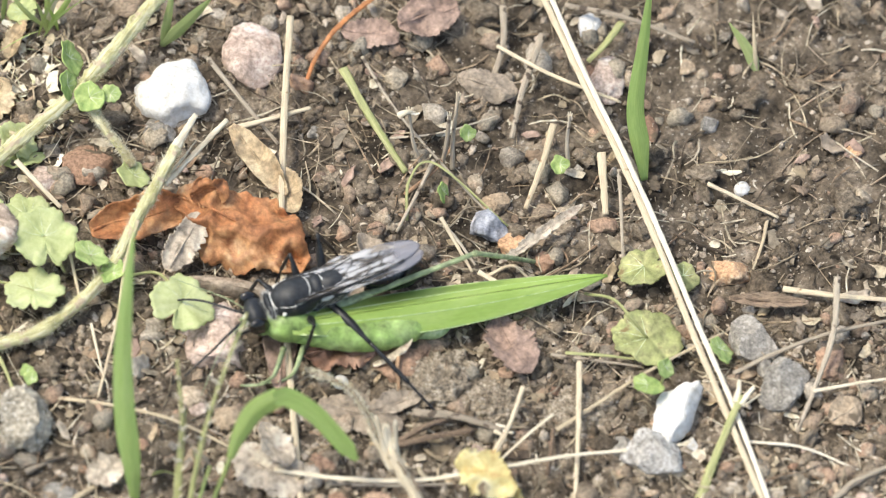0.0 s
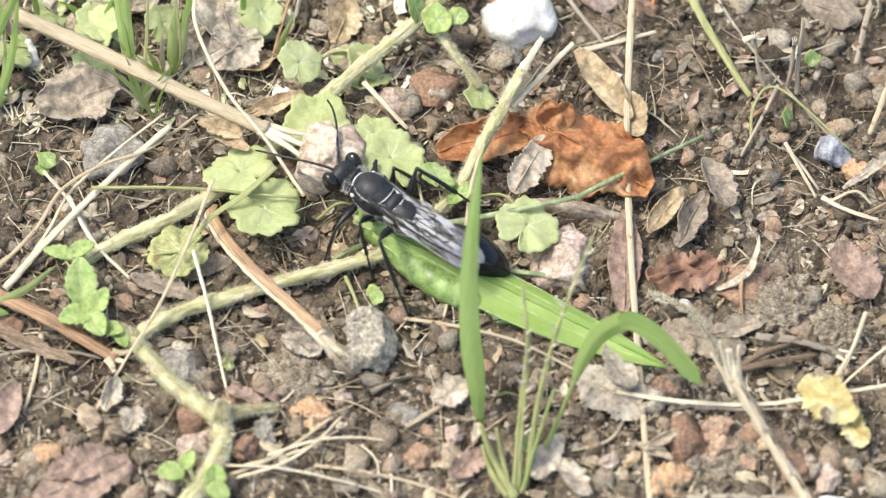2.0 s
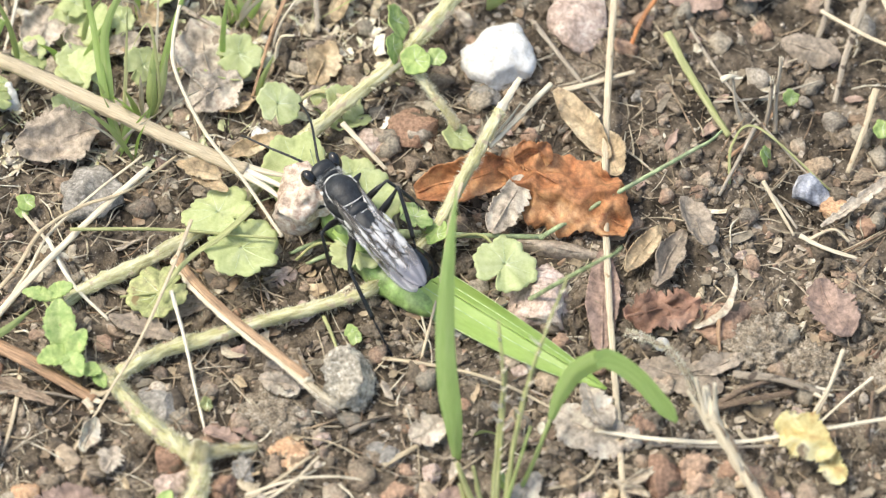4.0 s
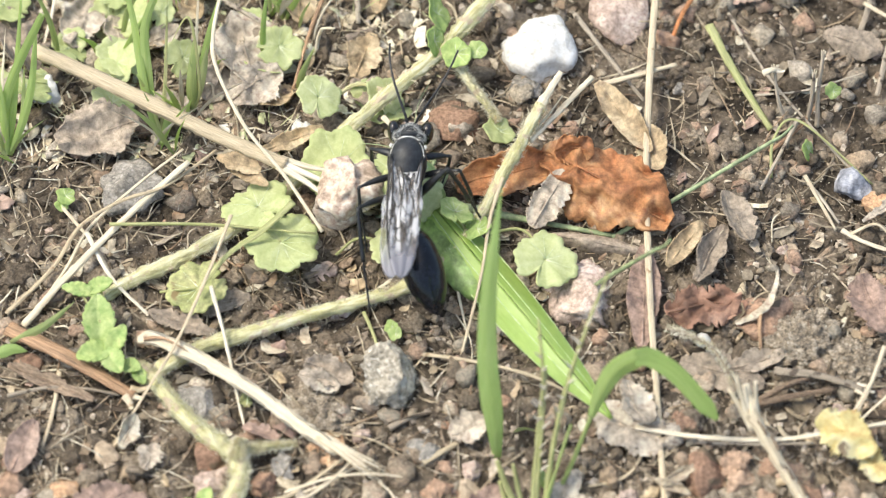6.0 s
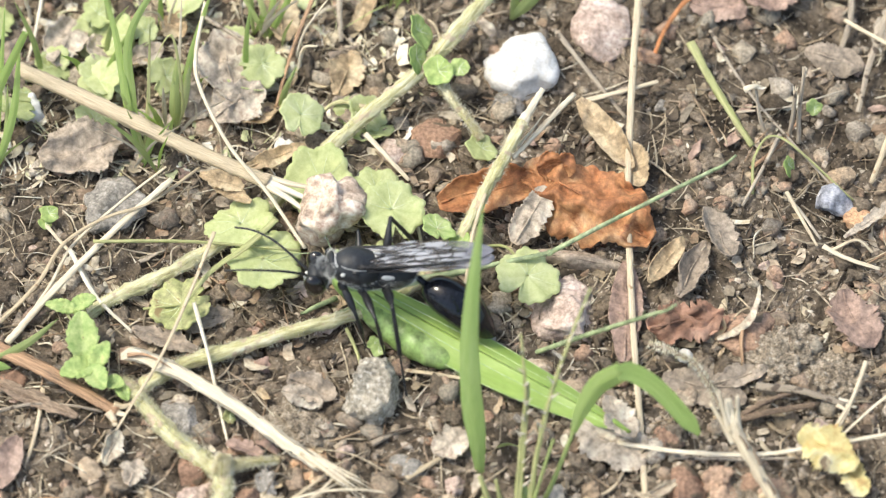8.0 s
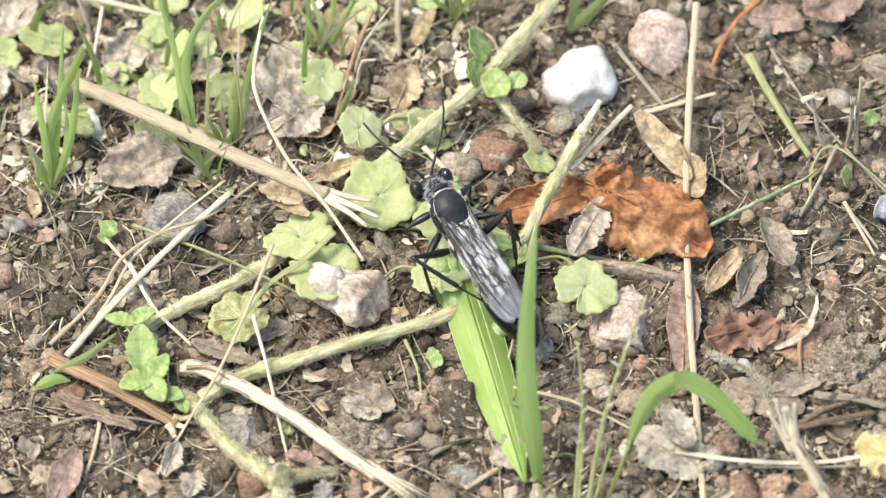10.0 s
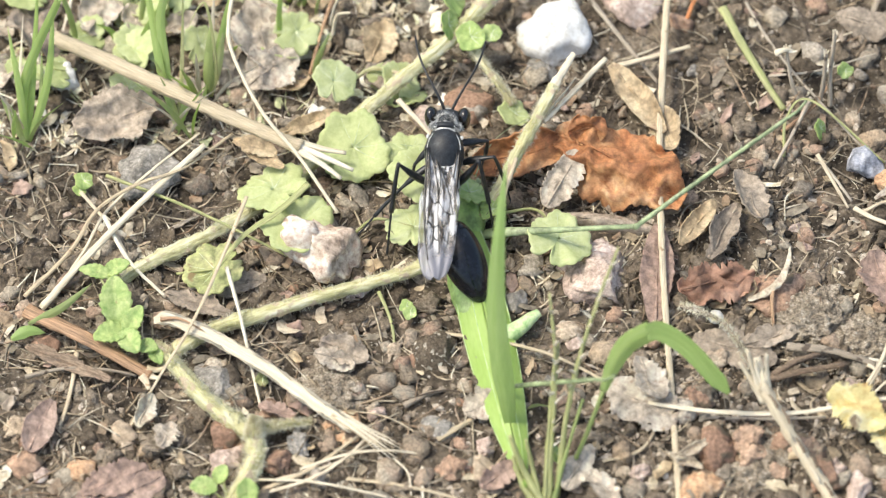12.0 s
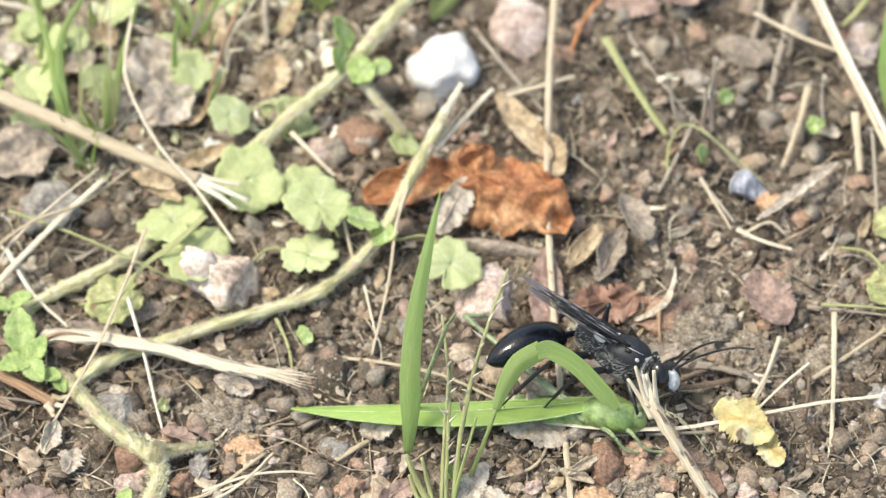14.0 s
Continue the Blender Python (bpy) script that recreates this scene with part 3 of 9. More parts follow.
round_leaf((69.2, -7.2, 2.0), 4.2, (5, -5, 170), LEAF_OLIVE, "yellow-olive ageing leaf lying on soil", 9, 0.08, notch=False, seed=16, stalk=[(67.3, -5.7, 4.0), (65.1, -2.7, 4.0), (61.8, -0.2, 1.5)])
round_leaf((69.4, 3.4, 2.0), 3.0, (10, 8, 200), LEAF_OLIVE, "dull olive leaf lying under dry straw", 8, 0.1, seed=17)
round_leaf((74.3, 1.9, 2.0), 2.0, (20, -10, 90), LEAF_OLIVE, "dull olive leaf lying under dry straw", 7, 0.1, seed=18)
round_leaf((68.7, -15.4, 4.0), 1.9, (20, -15, 180), LEAF_BRIGHT, "glossy bright green seedling leaf", 5, 0.03, notch=False, seed=19, stalk=[(70.4, -13.9, 0.5)])
round_leaf((71.0, -13.6, 5.0), 1.2, (45, 0, 60), LEAF_BRIGHT, "glossy bright green seedling leaf", 5, 0.03, notch=False, seed=20, stalk=[(70.6, -13.9, 0.5)])
round_leaf((78.3, -9.4, 2.5), 1.8, (40, 10, 90), LEAF_BRIGHT, "bright green seedling leaf beside straw", 5, 0.05, notch=False, seed=21)
round_leaf((59.4, 18.7, 2.5), 1.2, (20, 10, 0), LEAF_BRIGHT, "tiny green seedling leaf on soil", 4, 0.15, notch=False, seed=22)
round_leaf((47.8, 22.6, 4.0), 1.1, (30, 20, 0), LEAF_BRIGHT, "tiny yellow-green bud leaf", 4, 0.2, notch=False, seed=23)
round_leaf((44.4, 14.7, 2.5), 1.3, (60, 0, 80), LEAF_BRIGHT, "tiny yellow-green bud leaf", 4, 0.1, notch=False, seed=24)
round_leaf((-8.2, -11.2, 2.0), 0.9, (10, 0, 0), LEAF_BRIGHT, "tiny green seedling leaf on soil", 4, 0.1, notch=False, seed=25)
round_leaf((-7.7, -12.1, 2.0), 0.9, (20, 0, 0), LEAF_BRIGHT, "tiny green seedling leaf on soil", 4, 0.05, notch=False, seed=26)
round_leaf((-26.2, -21.5, 1.5), 0.9, (10, 30, 0), LEAF_OLIVE, "tiny pale seedling leaf on soil", 4, 0.05, notch=False, seed=27)
round_leaf((-49.6, 8.1, 2.5), 1.2, (20, 0, 40), LEAF_BRIGHT, "tiny green seedling leaf on soil", 4, 0.12, notch=False, seed=28)
round_leaf((-50.1, 7.1, 2.0), 0.9, (10, 20, 0), LEAF_BRIGHT, "tiny green seedling leaf on soil", 4, 0.12, notch=False, seed=29)
round_leaf((-22.9, 30.5, 3.0), 3.0, (15, 10, 20), LEAF_PALE, PALE, 8, 0.12, seed=30)
round_leaf((-43.3, 28.7, 3.0), 3.2, (15, 0, 120), LEAF_PALE, PALE, 8, 0.12, seed=31)
round_leaf((-16.1, 11.6, 2.2), 3.6, (5, 5, 10), LEAF_PALE, PALE, 8, 0.12, seed=32)
round_leaf((-8.1, 11.2, 2.6), 3.4, (14, 5, 70), LEAF_PALE, PALE, 8, 0.12, seed=33)


def sprout(leaves, root, label):
    """A seedling: several little leaves on short stalks from one root."""
    thing = empty("seedling", at(*root), label, "seedling")
    for n, (c, ln, w, yaw, tilt) in enumerate(leaves):
        c = Vector(c) - Vector(root)
        bm = bmesh.new()

        def place(u, v):
            wid = 1.3 * w * math.sin(math.pi * min(1, u * 0.93 + 0.05)) ** 0.7 * (0.92 + 0.16 * (u * 6 % 1.0))
            y = (v - 0.5) * wid
            return Vector(((u - 0.5) * ln * 1.3, y, 0.12 * math.sin(u * 37) * abs(v - 0.5) + 0.35 * abs(y) - 0.5 * (u - 0.5) ** 2 * ln * 0.4 + 0.1 * noise.noise((u * 3, v * 3, n))))
        sheet(bm, place, 36, 10, 0.16)
        bmesh.ops.transform(bm, matrix=Matrix.LocRotScale(c, Euler((radians(tilt[0]), radians(tilt[1]), radians(yaw))), None), verts=bm.verts)
        part("leaf_blade", bm, LEAF_BRIGHT, thing)
        bm = bmesh.new()
        sweep(bm, [(0, 0, 0), c * 0.5 + Vector((0, 0, 0.5)), c], 0.16, 6, per=4)
        part("leaf_stalk", bm, STALK_GREEN, thing)
    return thing


sprout([((-44.6, -11.8, 5.0), 5.0, 3.2, 95, (0, -25)), ((-45.1, -16.0, 4.0), 3.6, 2.5, 200, (0, -10)), ((-42.7, -17.1, 4.0), 3.0, 2.3, -60, (10, 0)),
        ((-42.4, -14.4, 4.4), 3.4, 2.0, 60, (0, -20)), ((-47.3, -6.8, 4.0), 3.4, 1.6, 170, (0, -8)), ((-44.8, -6.2, 4.0), 2.8, 1.8, 20, (0, -15)), ((-40.6, -17.4, 3.0), 2.2, 1.7, -20, (0, -12)), ((-39.5, -18.4, 2.5), 2.0, 1.4, -60, (0, 5))],
       (-41.5, -16.1, 1.0), "bright green seedling with toothed paired leaves")
sprout([((-33.0, -38.0, 3.0), 2.6, 2.2, 180, (0, -10)), ((-30.9, -36.2, 3.0), 2.0, 1.6, 60, (0, -20)), ((-27.6, -38.6, 3.0), 2.4, 2.2, 90, (10, -30)), ((-27.2, -40.4, 2.5), 2.4, 2.0, -20, (0, 10))],
       (-29.9, -39.4, 1.0), "small bright green seedling leaves on a stem")


# ---- grass ----
def blade_part(thing, root, pts, width, material, fold=0.35, side=None, name="blade", flat=0.045):
    bm = bmesh.new()
    prof = lambda u: width / 2 * min(1.0, 0.35 + 2.2 * u) * max(0.03, 1 - u ** 3.2)
    sweep(bm, [Vector(p) - Vector(root) for p in pts], prof, 28, flat, fold * 0.6, per=8, side=side, ribs=0.006)
    return part(name, bm, material, thing)


def grass_tuft(root, blades, label):
    thing = empty("grass_tuft", at(*root), label, "grass")
    for pts, w, m in blades:
        blade_part(thing, root, [root, *pts], w if len(blades) < 3 else w * 0.72, m, side=(1, 0.1, 0.05))
    rg = random.Random(root[0] * 7.3 + root[1])
    for k in range(6 if len(blades) > 3 else 0):
        b = Vector(root) + Vector((rg.uniform(-2, 2), rg.uniform(-1.5, 1.5), 0))
        h, d = rg.uniform(5, 15), Vector((rg.uniform(-0.5, 0.5), rg.uniform(-0.3, 0.5), 1))
        blade_part(thing, root, [b, b + d * h * 0.5, b + d * h + Vector((d.x, 0, -0.15)) * h * 0.3], rg.uniform(0.4, 0.9), (GRASS_YOUNG, GRASS_DULL, STRAW_WHITE)[k % 3], side=(1, 0.1, 0.05))
    return thing


# the broad upright blade, pushed aside by the wasp at the end
UPRIGHT_ROOT = (5.0, -29.6, 0.5)
upright_blade = empty("blade_of_grass", at(*UPRIGHT_ROOT), "broad bright green upright grass blade", "grass")
blade_part(upright_blade, UPRIGHT_ROOT, [UPRIGHT_ROOT, (4.6, -27.6, 6.0), (3.8, -23.9, 12.0), (3.6, -19.4, 18.0), (4.2, -14.1, 25.0), (5.2, -8.1, 31.0)], 2.75, GRASS, 0.3, side=(1, 0, 0))

bent_root = (12.2, -34.9, 0.5)
bent = empty("blade_of_grass", at(*bent_root), "green grass blade bent over at the middle", "grass")
bm = bmesh.new()
sweep(bm, [Vector(p) - Vector(bent_root) for p in (bent_root, (14.2, -32.8, 5.0), (16.6, -28.6, 9.5))], lambda u: 0.34 - 0.08 * u, 7, per=6, wobble=0.1)
part("culm", bm, GRASS_DULL, bent)
bm = bmesh.new()
sweep(bm, [Vector(p) - Vector(bent_root) for p in ((16.6, -28.8, 9.5), (17.8, -26.9, 12.0), (19.7, -24.8, 14.0), (22.7, -23.5, 15.0))],
      lambda u: 0.45 + 0.95 * math.sin(min(1.0, u * 1.25) * math.pi / 2), 28, 0.045, 0.25, per=9, side=(0.8, 0.45, 0.4), ribs=0.006)
# young-grass colour used here to paint in light shining through the rising part
part("blade", bm, GRASS_YOUNG, bent, "yellow-green rising part of the blade")
bm = bmesh.new()
sweep(bm, [Vector(p) - Vector(bent_root) for p in ((22.0, -23.8, 15.0), (23.8, -23.7, 15.2), (27.0, -25.3, 13.9), (30.3, -27.7, 11.0), (32.1, -29.0, 9.0))],
      lambda u: 1.4 * min(1, 0.7 + 1.5 * u) * min(1, 0.25 + 4 * (1 - u)) * (1 - 0.25 * u), 28, 0.045, 0.1, per=9, side=(0.62, 0.45, 0.64), ribs=0.006)
part("blade", bm, GRASS, bent)


def culm(root, tip, mids, r, label, seeds=0, material=None, seed=1):
    thing = empty("grass_culm", at(*root), label, "grass")
    bm = bmesh.new()
    line = sweep(bm, [Vector(p) - Vector(root) for p in (root, *mids, tip)], lambda u: 1.1 * r * (1 - 0.5 * u), 8, per=10, wobble=0.5)
    part("stalk", bm, material or GRASS_DULL, thing)
    rng = random.Random(seed)
    for k in range(seeds):
        p = line[int(len(line) * (0.45 + 0.52 * k / max(1, seeds)))]
        d = Vector((rng.uniform(-1, 1), rng.uniform(-0.4, 0.4), rng.uniform(0.7, 1.3))).normalized()
        bm = bmesh.new()
        sweep(bm, [p, p + d * rng.uniform(0.6, 1.3), p + d * rng.uniform(1.5, 2.2)], lambda u: 0.2 * (1 - u) + 0.02, 5, per=3)
        part("seed_husk", bm, STRAW_WHITE, thing)
    return thing


CULM = "thin green grass stalk rising from a tuft"
B = (9.1, -39.4, 0.5)
culm((9.1, -39.4, 0.5), (10.2, -21.0, 20.0), [(10.0, -31.3, 8.0), (10.7, -26.6, 14.0)], 0.3, CULM, 6, STALK_GREEN, 1)
culm((9.7, -39.0, 0.5), (11.1, -25.1, 15.0), [(10.2, -33.5, 6.0)], 0.36, CULM, 7, STALK_GREEN, 2)
culm((10.6, -38.6, 0.5), (18.7, -17.0, 24.0), [(12.2, -31.1, 9.0), (14.6, -24.6, 16.0)], 0.36, "brownish grass stalk with small seed husks", 9, STALK_GREEN, 3)
culm((9.5, -40.2, 0.5), (5.0, -33.5, 7.0), [(6.9, -36.6, 3.0)], 0.55, "short pale grass sheath", 0, STALK_GREEN, 4)
culm((9.0, -40.4, 0.5), (7.0, -34.0, 7.0), [(7.9, -36.6, 3.0)], 0.4, "short pale grass sheath", 0, STALK_GREEN, 5)
culm((8.4, -40.0, 0.5), (5.3, -34.6, 4.0), [(6.4, -37.3, 2.0)], 0.45, "short pale grass sheath", 0, STALK_GREEN, 6)
culm((10.2, -39.4, 0.5), (14.1, -30.1, 10.0), [(11.8, -35.4, 5.0)], 0.3, CULM, 0, GRASS_DULL, 7)
round_leaf((10.6, -34.4, 4.0), 1.1, (60, 0, 80), LEAF_BRIGHT, "small bright green leaf in a grass tuft", 4, 0.04, notch=False, seed=41)
round_leaf((12.3, -26.3, 6.0), 0.9, (60, 20, 80), DEAD_TAN, "tan seed lying by a grass tuft", 4, 0.03, notch=False, seed=42)

TUFT = "tuft of young green grass blades"
grass_tuft((-57.2, 14.7, 0.5), [([(-56.1, 20.6, 8.0), (-54.9, 30.3, 18.0)], 1.3, GRASS_YOUNG), ([(-54.2, 19.7, 8.0), (-53.0, 26.4, 16.0)], 1.6, GRASS_YOUNG), ([(-57.8, 18.8, 8.0), (-59.0, 24.3, 14.0)], 1.4, GRASS_YOUNG),
          ([(-55.3, 18.2, 5.0), (-54.9, 23.1, 10.0)], 1.2, GRASS_DULL), ([(-57.1, 19.7, 8.0), (-52.5, 24.5, 18.0), (-52.1, 24.4, 19.0)], 1.8, GRASS_YOUNG), ([(-58.8, 16.3, 4.0), (-60.3, 18.0, 8.0)], 1.2, GRASS_DULL), ([(-58.0, 19.1, 5.0), (-57.3, 27.5, 12.0)], 0.8, STRAW_WHITE)], TUFT)
grass_tuft((-38.0, 17.0, 0.5), [([(-39.8, 21.8, 7.0), (-41.2, 28.4, 14.0), (-43.3, 33.0, 20.0)], 1.5, GRASS_YOUNG), ([(-39.2, 22.7, 7.0), (-39.4, 26.6, 14.0), (-36.4, 29.4, 20.0), (-31.9, 31.6, 23.0)], 1.7, GRASS_YOUNG),
          ([(-37.2, 22.5, 6.0), (-36.6, 29.6, 16.0)], 0.8, STALK_GREEN), ([(-38.9, 20.6, 5.0), (-40.9, 22.7, 9.0)], 1.0, GRASS_DULL), ([(-36.4, 20.3, 4.0), (-36.2, 21.6, 6.0)], 1.5, GRASS_YOUNG)], TUFT)
grass_tuft((-33.8, 22.2, 0.5), [([(-33.4, 26.0, 6.0), (-32.5, 35.2, 18.0)], 0.7, STRAW_WHITE), ([(-33.9, 24.0, 5.0), (-33.4, 28.3, 9.0)], 2.0, GRASS_DULL), ([(-32.5, 24.9, 5.0), (-31.8, 26.5, 9.0)], 1.6, GRASS_DULL), ([(-31.6, 28.2, 9.0), (-28.3, 33.3, 18.0)], 1.3, GRASS_YOUNG), ([(-32.8, 23.1, 5.0), (-34.0, 28.8, 12.0), (-36.6, 26.6, 9.0)], 0.6, STALK_GREEN)], TUFT)
grass_tuft((-22.4, 35.8, 0.5), [([(-22.9, 38.1, 5.0), (-25.0, 41.5, 9.0)], 1.2, GRASS_DULL), ([(-21.5, 38.9, 5.0), (-20.5, 42.5, 10.0)], 1.3, GRASS_YOUNG), ([(-20.0, 38.0, 5.0), (-16.9, 41.5, 10.0)], 1.3, GRASS_YOUNG), ([(-23.7, 37.0, 4.0), (-26.5, 40.3, 7.0)], 1.0, GRASS_DULL)], TUFT)
grass_tuft((-5.5, 41.8, 0.5), [([(-8.3, 42.1, 4.0), (-11.1, 43.8, 8.0)], 1.1, GRASS_DULL), ([(-5.4, 43.1, 5.0), (-5.6, 45.7, 9.0)], 1.2, GRASS_DULL), ([(-8.4, 38.8, 3.0), (-12.8, 36.4, 2.0)], 0.7, GRASS_DULL), ([(-3.2, 42.9, 4.0), (-0.9, 44.5, 8.0)], 1.3, GRASS_YOUNG)], TUFT)
grass_tuft((9.2, 38.9, 0.5), [([(12.2, 39.9, 4.0), (15.9, 41.5, 8.0)], 2.0, GRASS_DULL), ([(10.0, 40.9, 4.0), (10.8, 43.4, 8.0)], 1.2, GRASS_DULL)], TUFT)
grass_tuft((-50.6, 42.7, 0.5), [([(-51.4, 44.9, 5.0), (-52.3, 47.4, 9.0)], 1.3, GRASS_DULL), ([(-49.5, 43.9, 5.0), (-47.8, 46.5, 9.0)], 1.1, GRASS_YOUNG)], TUFT)
grass_tuft((70.3, 17.5, 0.5), [([(69.7, 20.0, 4.5), (68.9, 23.0, 9.0), (69.7, 27.7, 16.0), (70.7, 33.5, 25.0)], 2.5, GRASS)], "single green grass blade standing in soil")
grass_tuft((85.7, 33.9, 0.5), [([(84.5, 35.7, 3.0), (81.9, 38.1, 6.0)], 1.6, GRASS_DULL), ([(85.3, 35.7, 3.0), (85.1, 39.8, 6.0)], 0.6, STRAW)], "short dull grass shoot standing in soil")
grass_tuft((-55.8, -13.5, 2.5), [([(-51.5, -12.1, 4.0), (-47.7, -9.1, 5.0)], 1.2, GRASS_DULL)], "short green grass blade lying low")
grass_tuft((-57.9, -15.4, 2.0), [([(-55.7, -14.5, 2.5), (-53.6, -14.5, 2.0)], 1.6, GRASS)], "short green grass blade lying low")
grass_tuft((7.1, -25.9, 1.0), [([(8.6, -25.9, 1.8), (10.8, -26.5, 1.5)], 1.0, LEAF_PALE)], "short pale grass blade lying on soil")


# ---- straws, stalks and twigs ----
def straw(pts, width, material, label, name="straw", flat=0.55, fray=0, per=7, seed=1, taper=0.35, curl=0.0, tail=None):
    """A dry stalk along the points; fray: number of split slivers at its far end."""
    root = Vector(pts[0])
    thing = empty(name, at(*root), label, name.replace("_", " "))
    rel = [Vector(p) - root for p in pts]
    bm = bmesh.new()
    line = sweep(bm, rel, lambda u: width / 2 * (1 - taper * u), 14, flat, curl, per=per + 5, wobble=0.5 if name == "twig" else 0.28, flute=0.16)
    part("stalk", bm, material, thing)
    rng = random.Random(seed)
    tan = (line[-1] - line[-4]).normalized()
    side = Vector((0, 0, 1)).cross(tan)
    for k in range(fray):
        s = (k / max(1, fray - 1) - 0.5) * width * 0.9
        bm = bmesh.new()
        ln = (tail or width * 2.4) * rng.uniform(0.6, 1.15)
        a = line[-3] + side * s * 0.6
        sweep(bm, [a, a + tan * ln * 0.55 + side * s * 0.5, a + tan * ln + side * s * 1.3 + Vector((0, 0, rng.uniform(-0.4, 0.6)))], lambda u: width / (fray + 0.6) * 0.95 * (1 - 0.5 * u), 7, 0.5, per=5, flute=0.1)
        part("splinter", bm, STRAW_WHITE if material != STRAW_BROWN else STRAW, thing)
    return thing


DRY = "dry pale straw lying across soil"
straw([(-53.9, 27.4, 7.0), (-44.2, 21.9, 7.5), (-34.7, 16.4, 7.5), (-26.7, 12.4, 7.0), (-21.6, 10.1, 6.5)], 2.1, STRAW, "thick tan hollow straw with a splintered white end", "straw", 0.7, 3, seed=4, taper=0.1, tail=10.0)
straw([(-29.7, 32.7, 14.0), (-30.9, 26.1, 12.0), (-30.3, 21.5, 11.0), (-26.6, 14.1, 9.0), (-21.9, 8.5, 7.0), (-16.9, 1.1, 5.0)], 0.5, STRAW_WHITE, "thin bleached straw leaning over leaves", taper=0.1)
straw([(-54.4, -10.2, 1.0), (-48.1, -3.0, 3.0), (-40.2, 4.3, 6.0), (-33.8, 9.7, 8.0)], 1.0, STRAW_WHITE, "bleached straight straw propped on litter", taper=0.2)
straw([(-56.6, -8.4, 1.0), (-50.9, -3.0, 3.0), (-47.4, 2.0, 5.0), (-42.3, 4.8, 6.5), (-36.6, 6.8, 7.0), (-30.4, 12.7, 6.0)], 0.6, STRAW, DRY)
straw([(-53.7, -9.7, 1.0), (-49.2, -2.7, 2.5), (-46.4, 2.3, 4.0), (-41.1, 7.5, 5.0), (-34.7, 13.2, 5.5)], 0.5, STRAW_WHITE, DRY)
straw([(-46.7, 1.8, 4.0), (-43.4, -4.1, 2.5), (-38.7, -8.7, 1.0)], 0.6, STRAW_WHITE, DRY)
straw([(-49.8, 6.0, 3.0), (-45.7, 0.7, 2.5), (-42.8, -4.7, 1.5)], 0.5, STRAW, DRY)
straw([(-56.2, -11.4, 2.5), (-49.0, -15.6, 3.0), (-44.8, -18.1, 2.5), (-40.2, -20.8, 1.6)], 2.2, STRAW_BROWN, "flattened brown split straw lying on soil", flat=0.35, fray=3, seed=5, tail=2.0)
straw([(-56.0, -20.5, 1.2), (-51.1, -19.6, 1.6), (-46.2, -19.8, 1.6), (-42.0, -20.3, 1.0)], 0.5, STRAW_GREY, "thin grey twig lying on soil", "twig", 0.9)
straw([(-30.7, -7.5, 6.0), (-28.9, -13.8, 4.0), (-27.5, -20.0, 2.0), (-26.1, -26.0, 0.8)], 0.5, STRAW_WHITE, DRY)
straw([(-28.2, 1.1, 9.0), (-31.4, -7.3, 7.0), (-34.9, -15.2, 5.0), (-38.7, -21.3, 3.0), (-43.2, -29.0, 0.8)], 0.5, STRAW, "thin tan stalk leaning over a seedling")
straw([(-20.5, 4.2, 7.0), (-24.4, 0.0, 7.0), (-28.6, -3.2, 6.5), (-32.5, -7.7, 5.0)], 0.9, STALK_GREEN, "pale green flat grass stalk", flat=0.25)
straw([(25.7, 41.0, 4.0), (24.6, 26.5, 3.5), (23.9, 11.4, 3.0), (24.0, -1.2, 3.0), (24.4, -12.6, 2.5), (25.0, -23.5, 1.6), (25.5, -33.1, 1.3), (26.3, -49.4, 1.2)], 0.98, STRAW, "long tan straw lying over dead leaves", taper=0.1, per=10)
straw([(-5.7, -14.4, 1.2), (2.8, -16.4, 2.0), (10.6, -18.9, 2.0), (19.6, -24.1, 1.5)], 0.55, STRAW, DRY)
straw([(20.1, -25.2, 1.6), (30.1, -27.8, 3.0), (39.8, -28.8, 4.0), (48.9, -27.3, 4.0), (58.1, -25.0, 3.0), (65.9, -23.6, 2.0), (74.3, -22.1, 1.0)], 0.66, STRAW_WHITE, "long bleached flat straw lying over soil", flat=0.4, fray=3, seed=8, per=9)
straw([(28.7, -27.7, 1.5), (36.4, -28.1, 1.5), (44.2, -27.7, 1.2)], 0.5, STRAW_GREY, DRY)
frayed_stalk = straw([(47.8, -44.8, 0.8), (44.4, -39.6, 2.0), (40.3, -33.4, 4.5), (36.8, -28.3, 8.0), (36.1, -27.6, 8.4)], 1.7, STRAW, "grey woody stalk with a frayed pale tip", "twig", 0.85, 0, seed=9, taper=0.2)
straw([(36.0, -27.9, 1.2), (33.4, -33.6, 1.0), (30.6, -40.0, 0.6)], 0.6, STRAW, DRY)
straw([(53.2, -16.0, 5.0), (51.3, -20.5, 3.0), (48.4, -24.7, 1.2)], 0.55, STRAW, DRY)
straw([(56.9, -18.9, 3.0), (53.7, -21.5, 2.5), (49.8, -24.9, 1.5)], 0.45, STRAW_WHITE, DRY)
straw([(57.6, 42.2, 8.0), (62.5, 28.8, 7.0), (66.7, 17.7, 6.0), (70.5, 6.7, 5.0), (74.1, -5.3, 4.0), (78.4, -18.9, 3.0), (82.4, -31.4, 2.0)], 0.85, STRAW, "long straight tan straw lying over soil", taper=0.1, per=8)
straw([(58.6, 42.2, 8.0), (63.5, 27.9, 7.0), (67.6, 17.4, 6.0), (71.6, 5.9, 5.0), (75.3, -5.8, 4.0), (79.6, -18.9, 3.0), (83.1, -31.4, 2.0)], 0.7, STRAW_WHITE, "long straight tan straw lying over soil", taper=0.1, per=8)
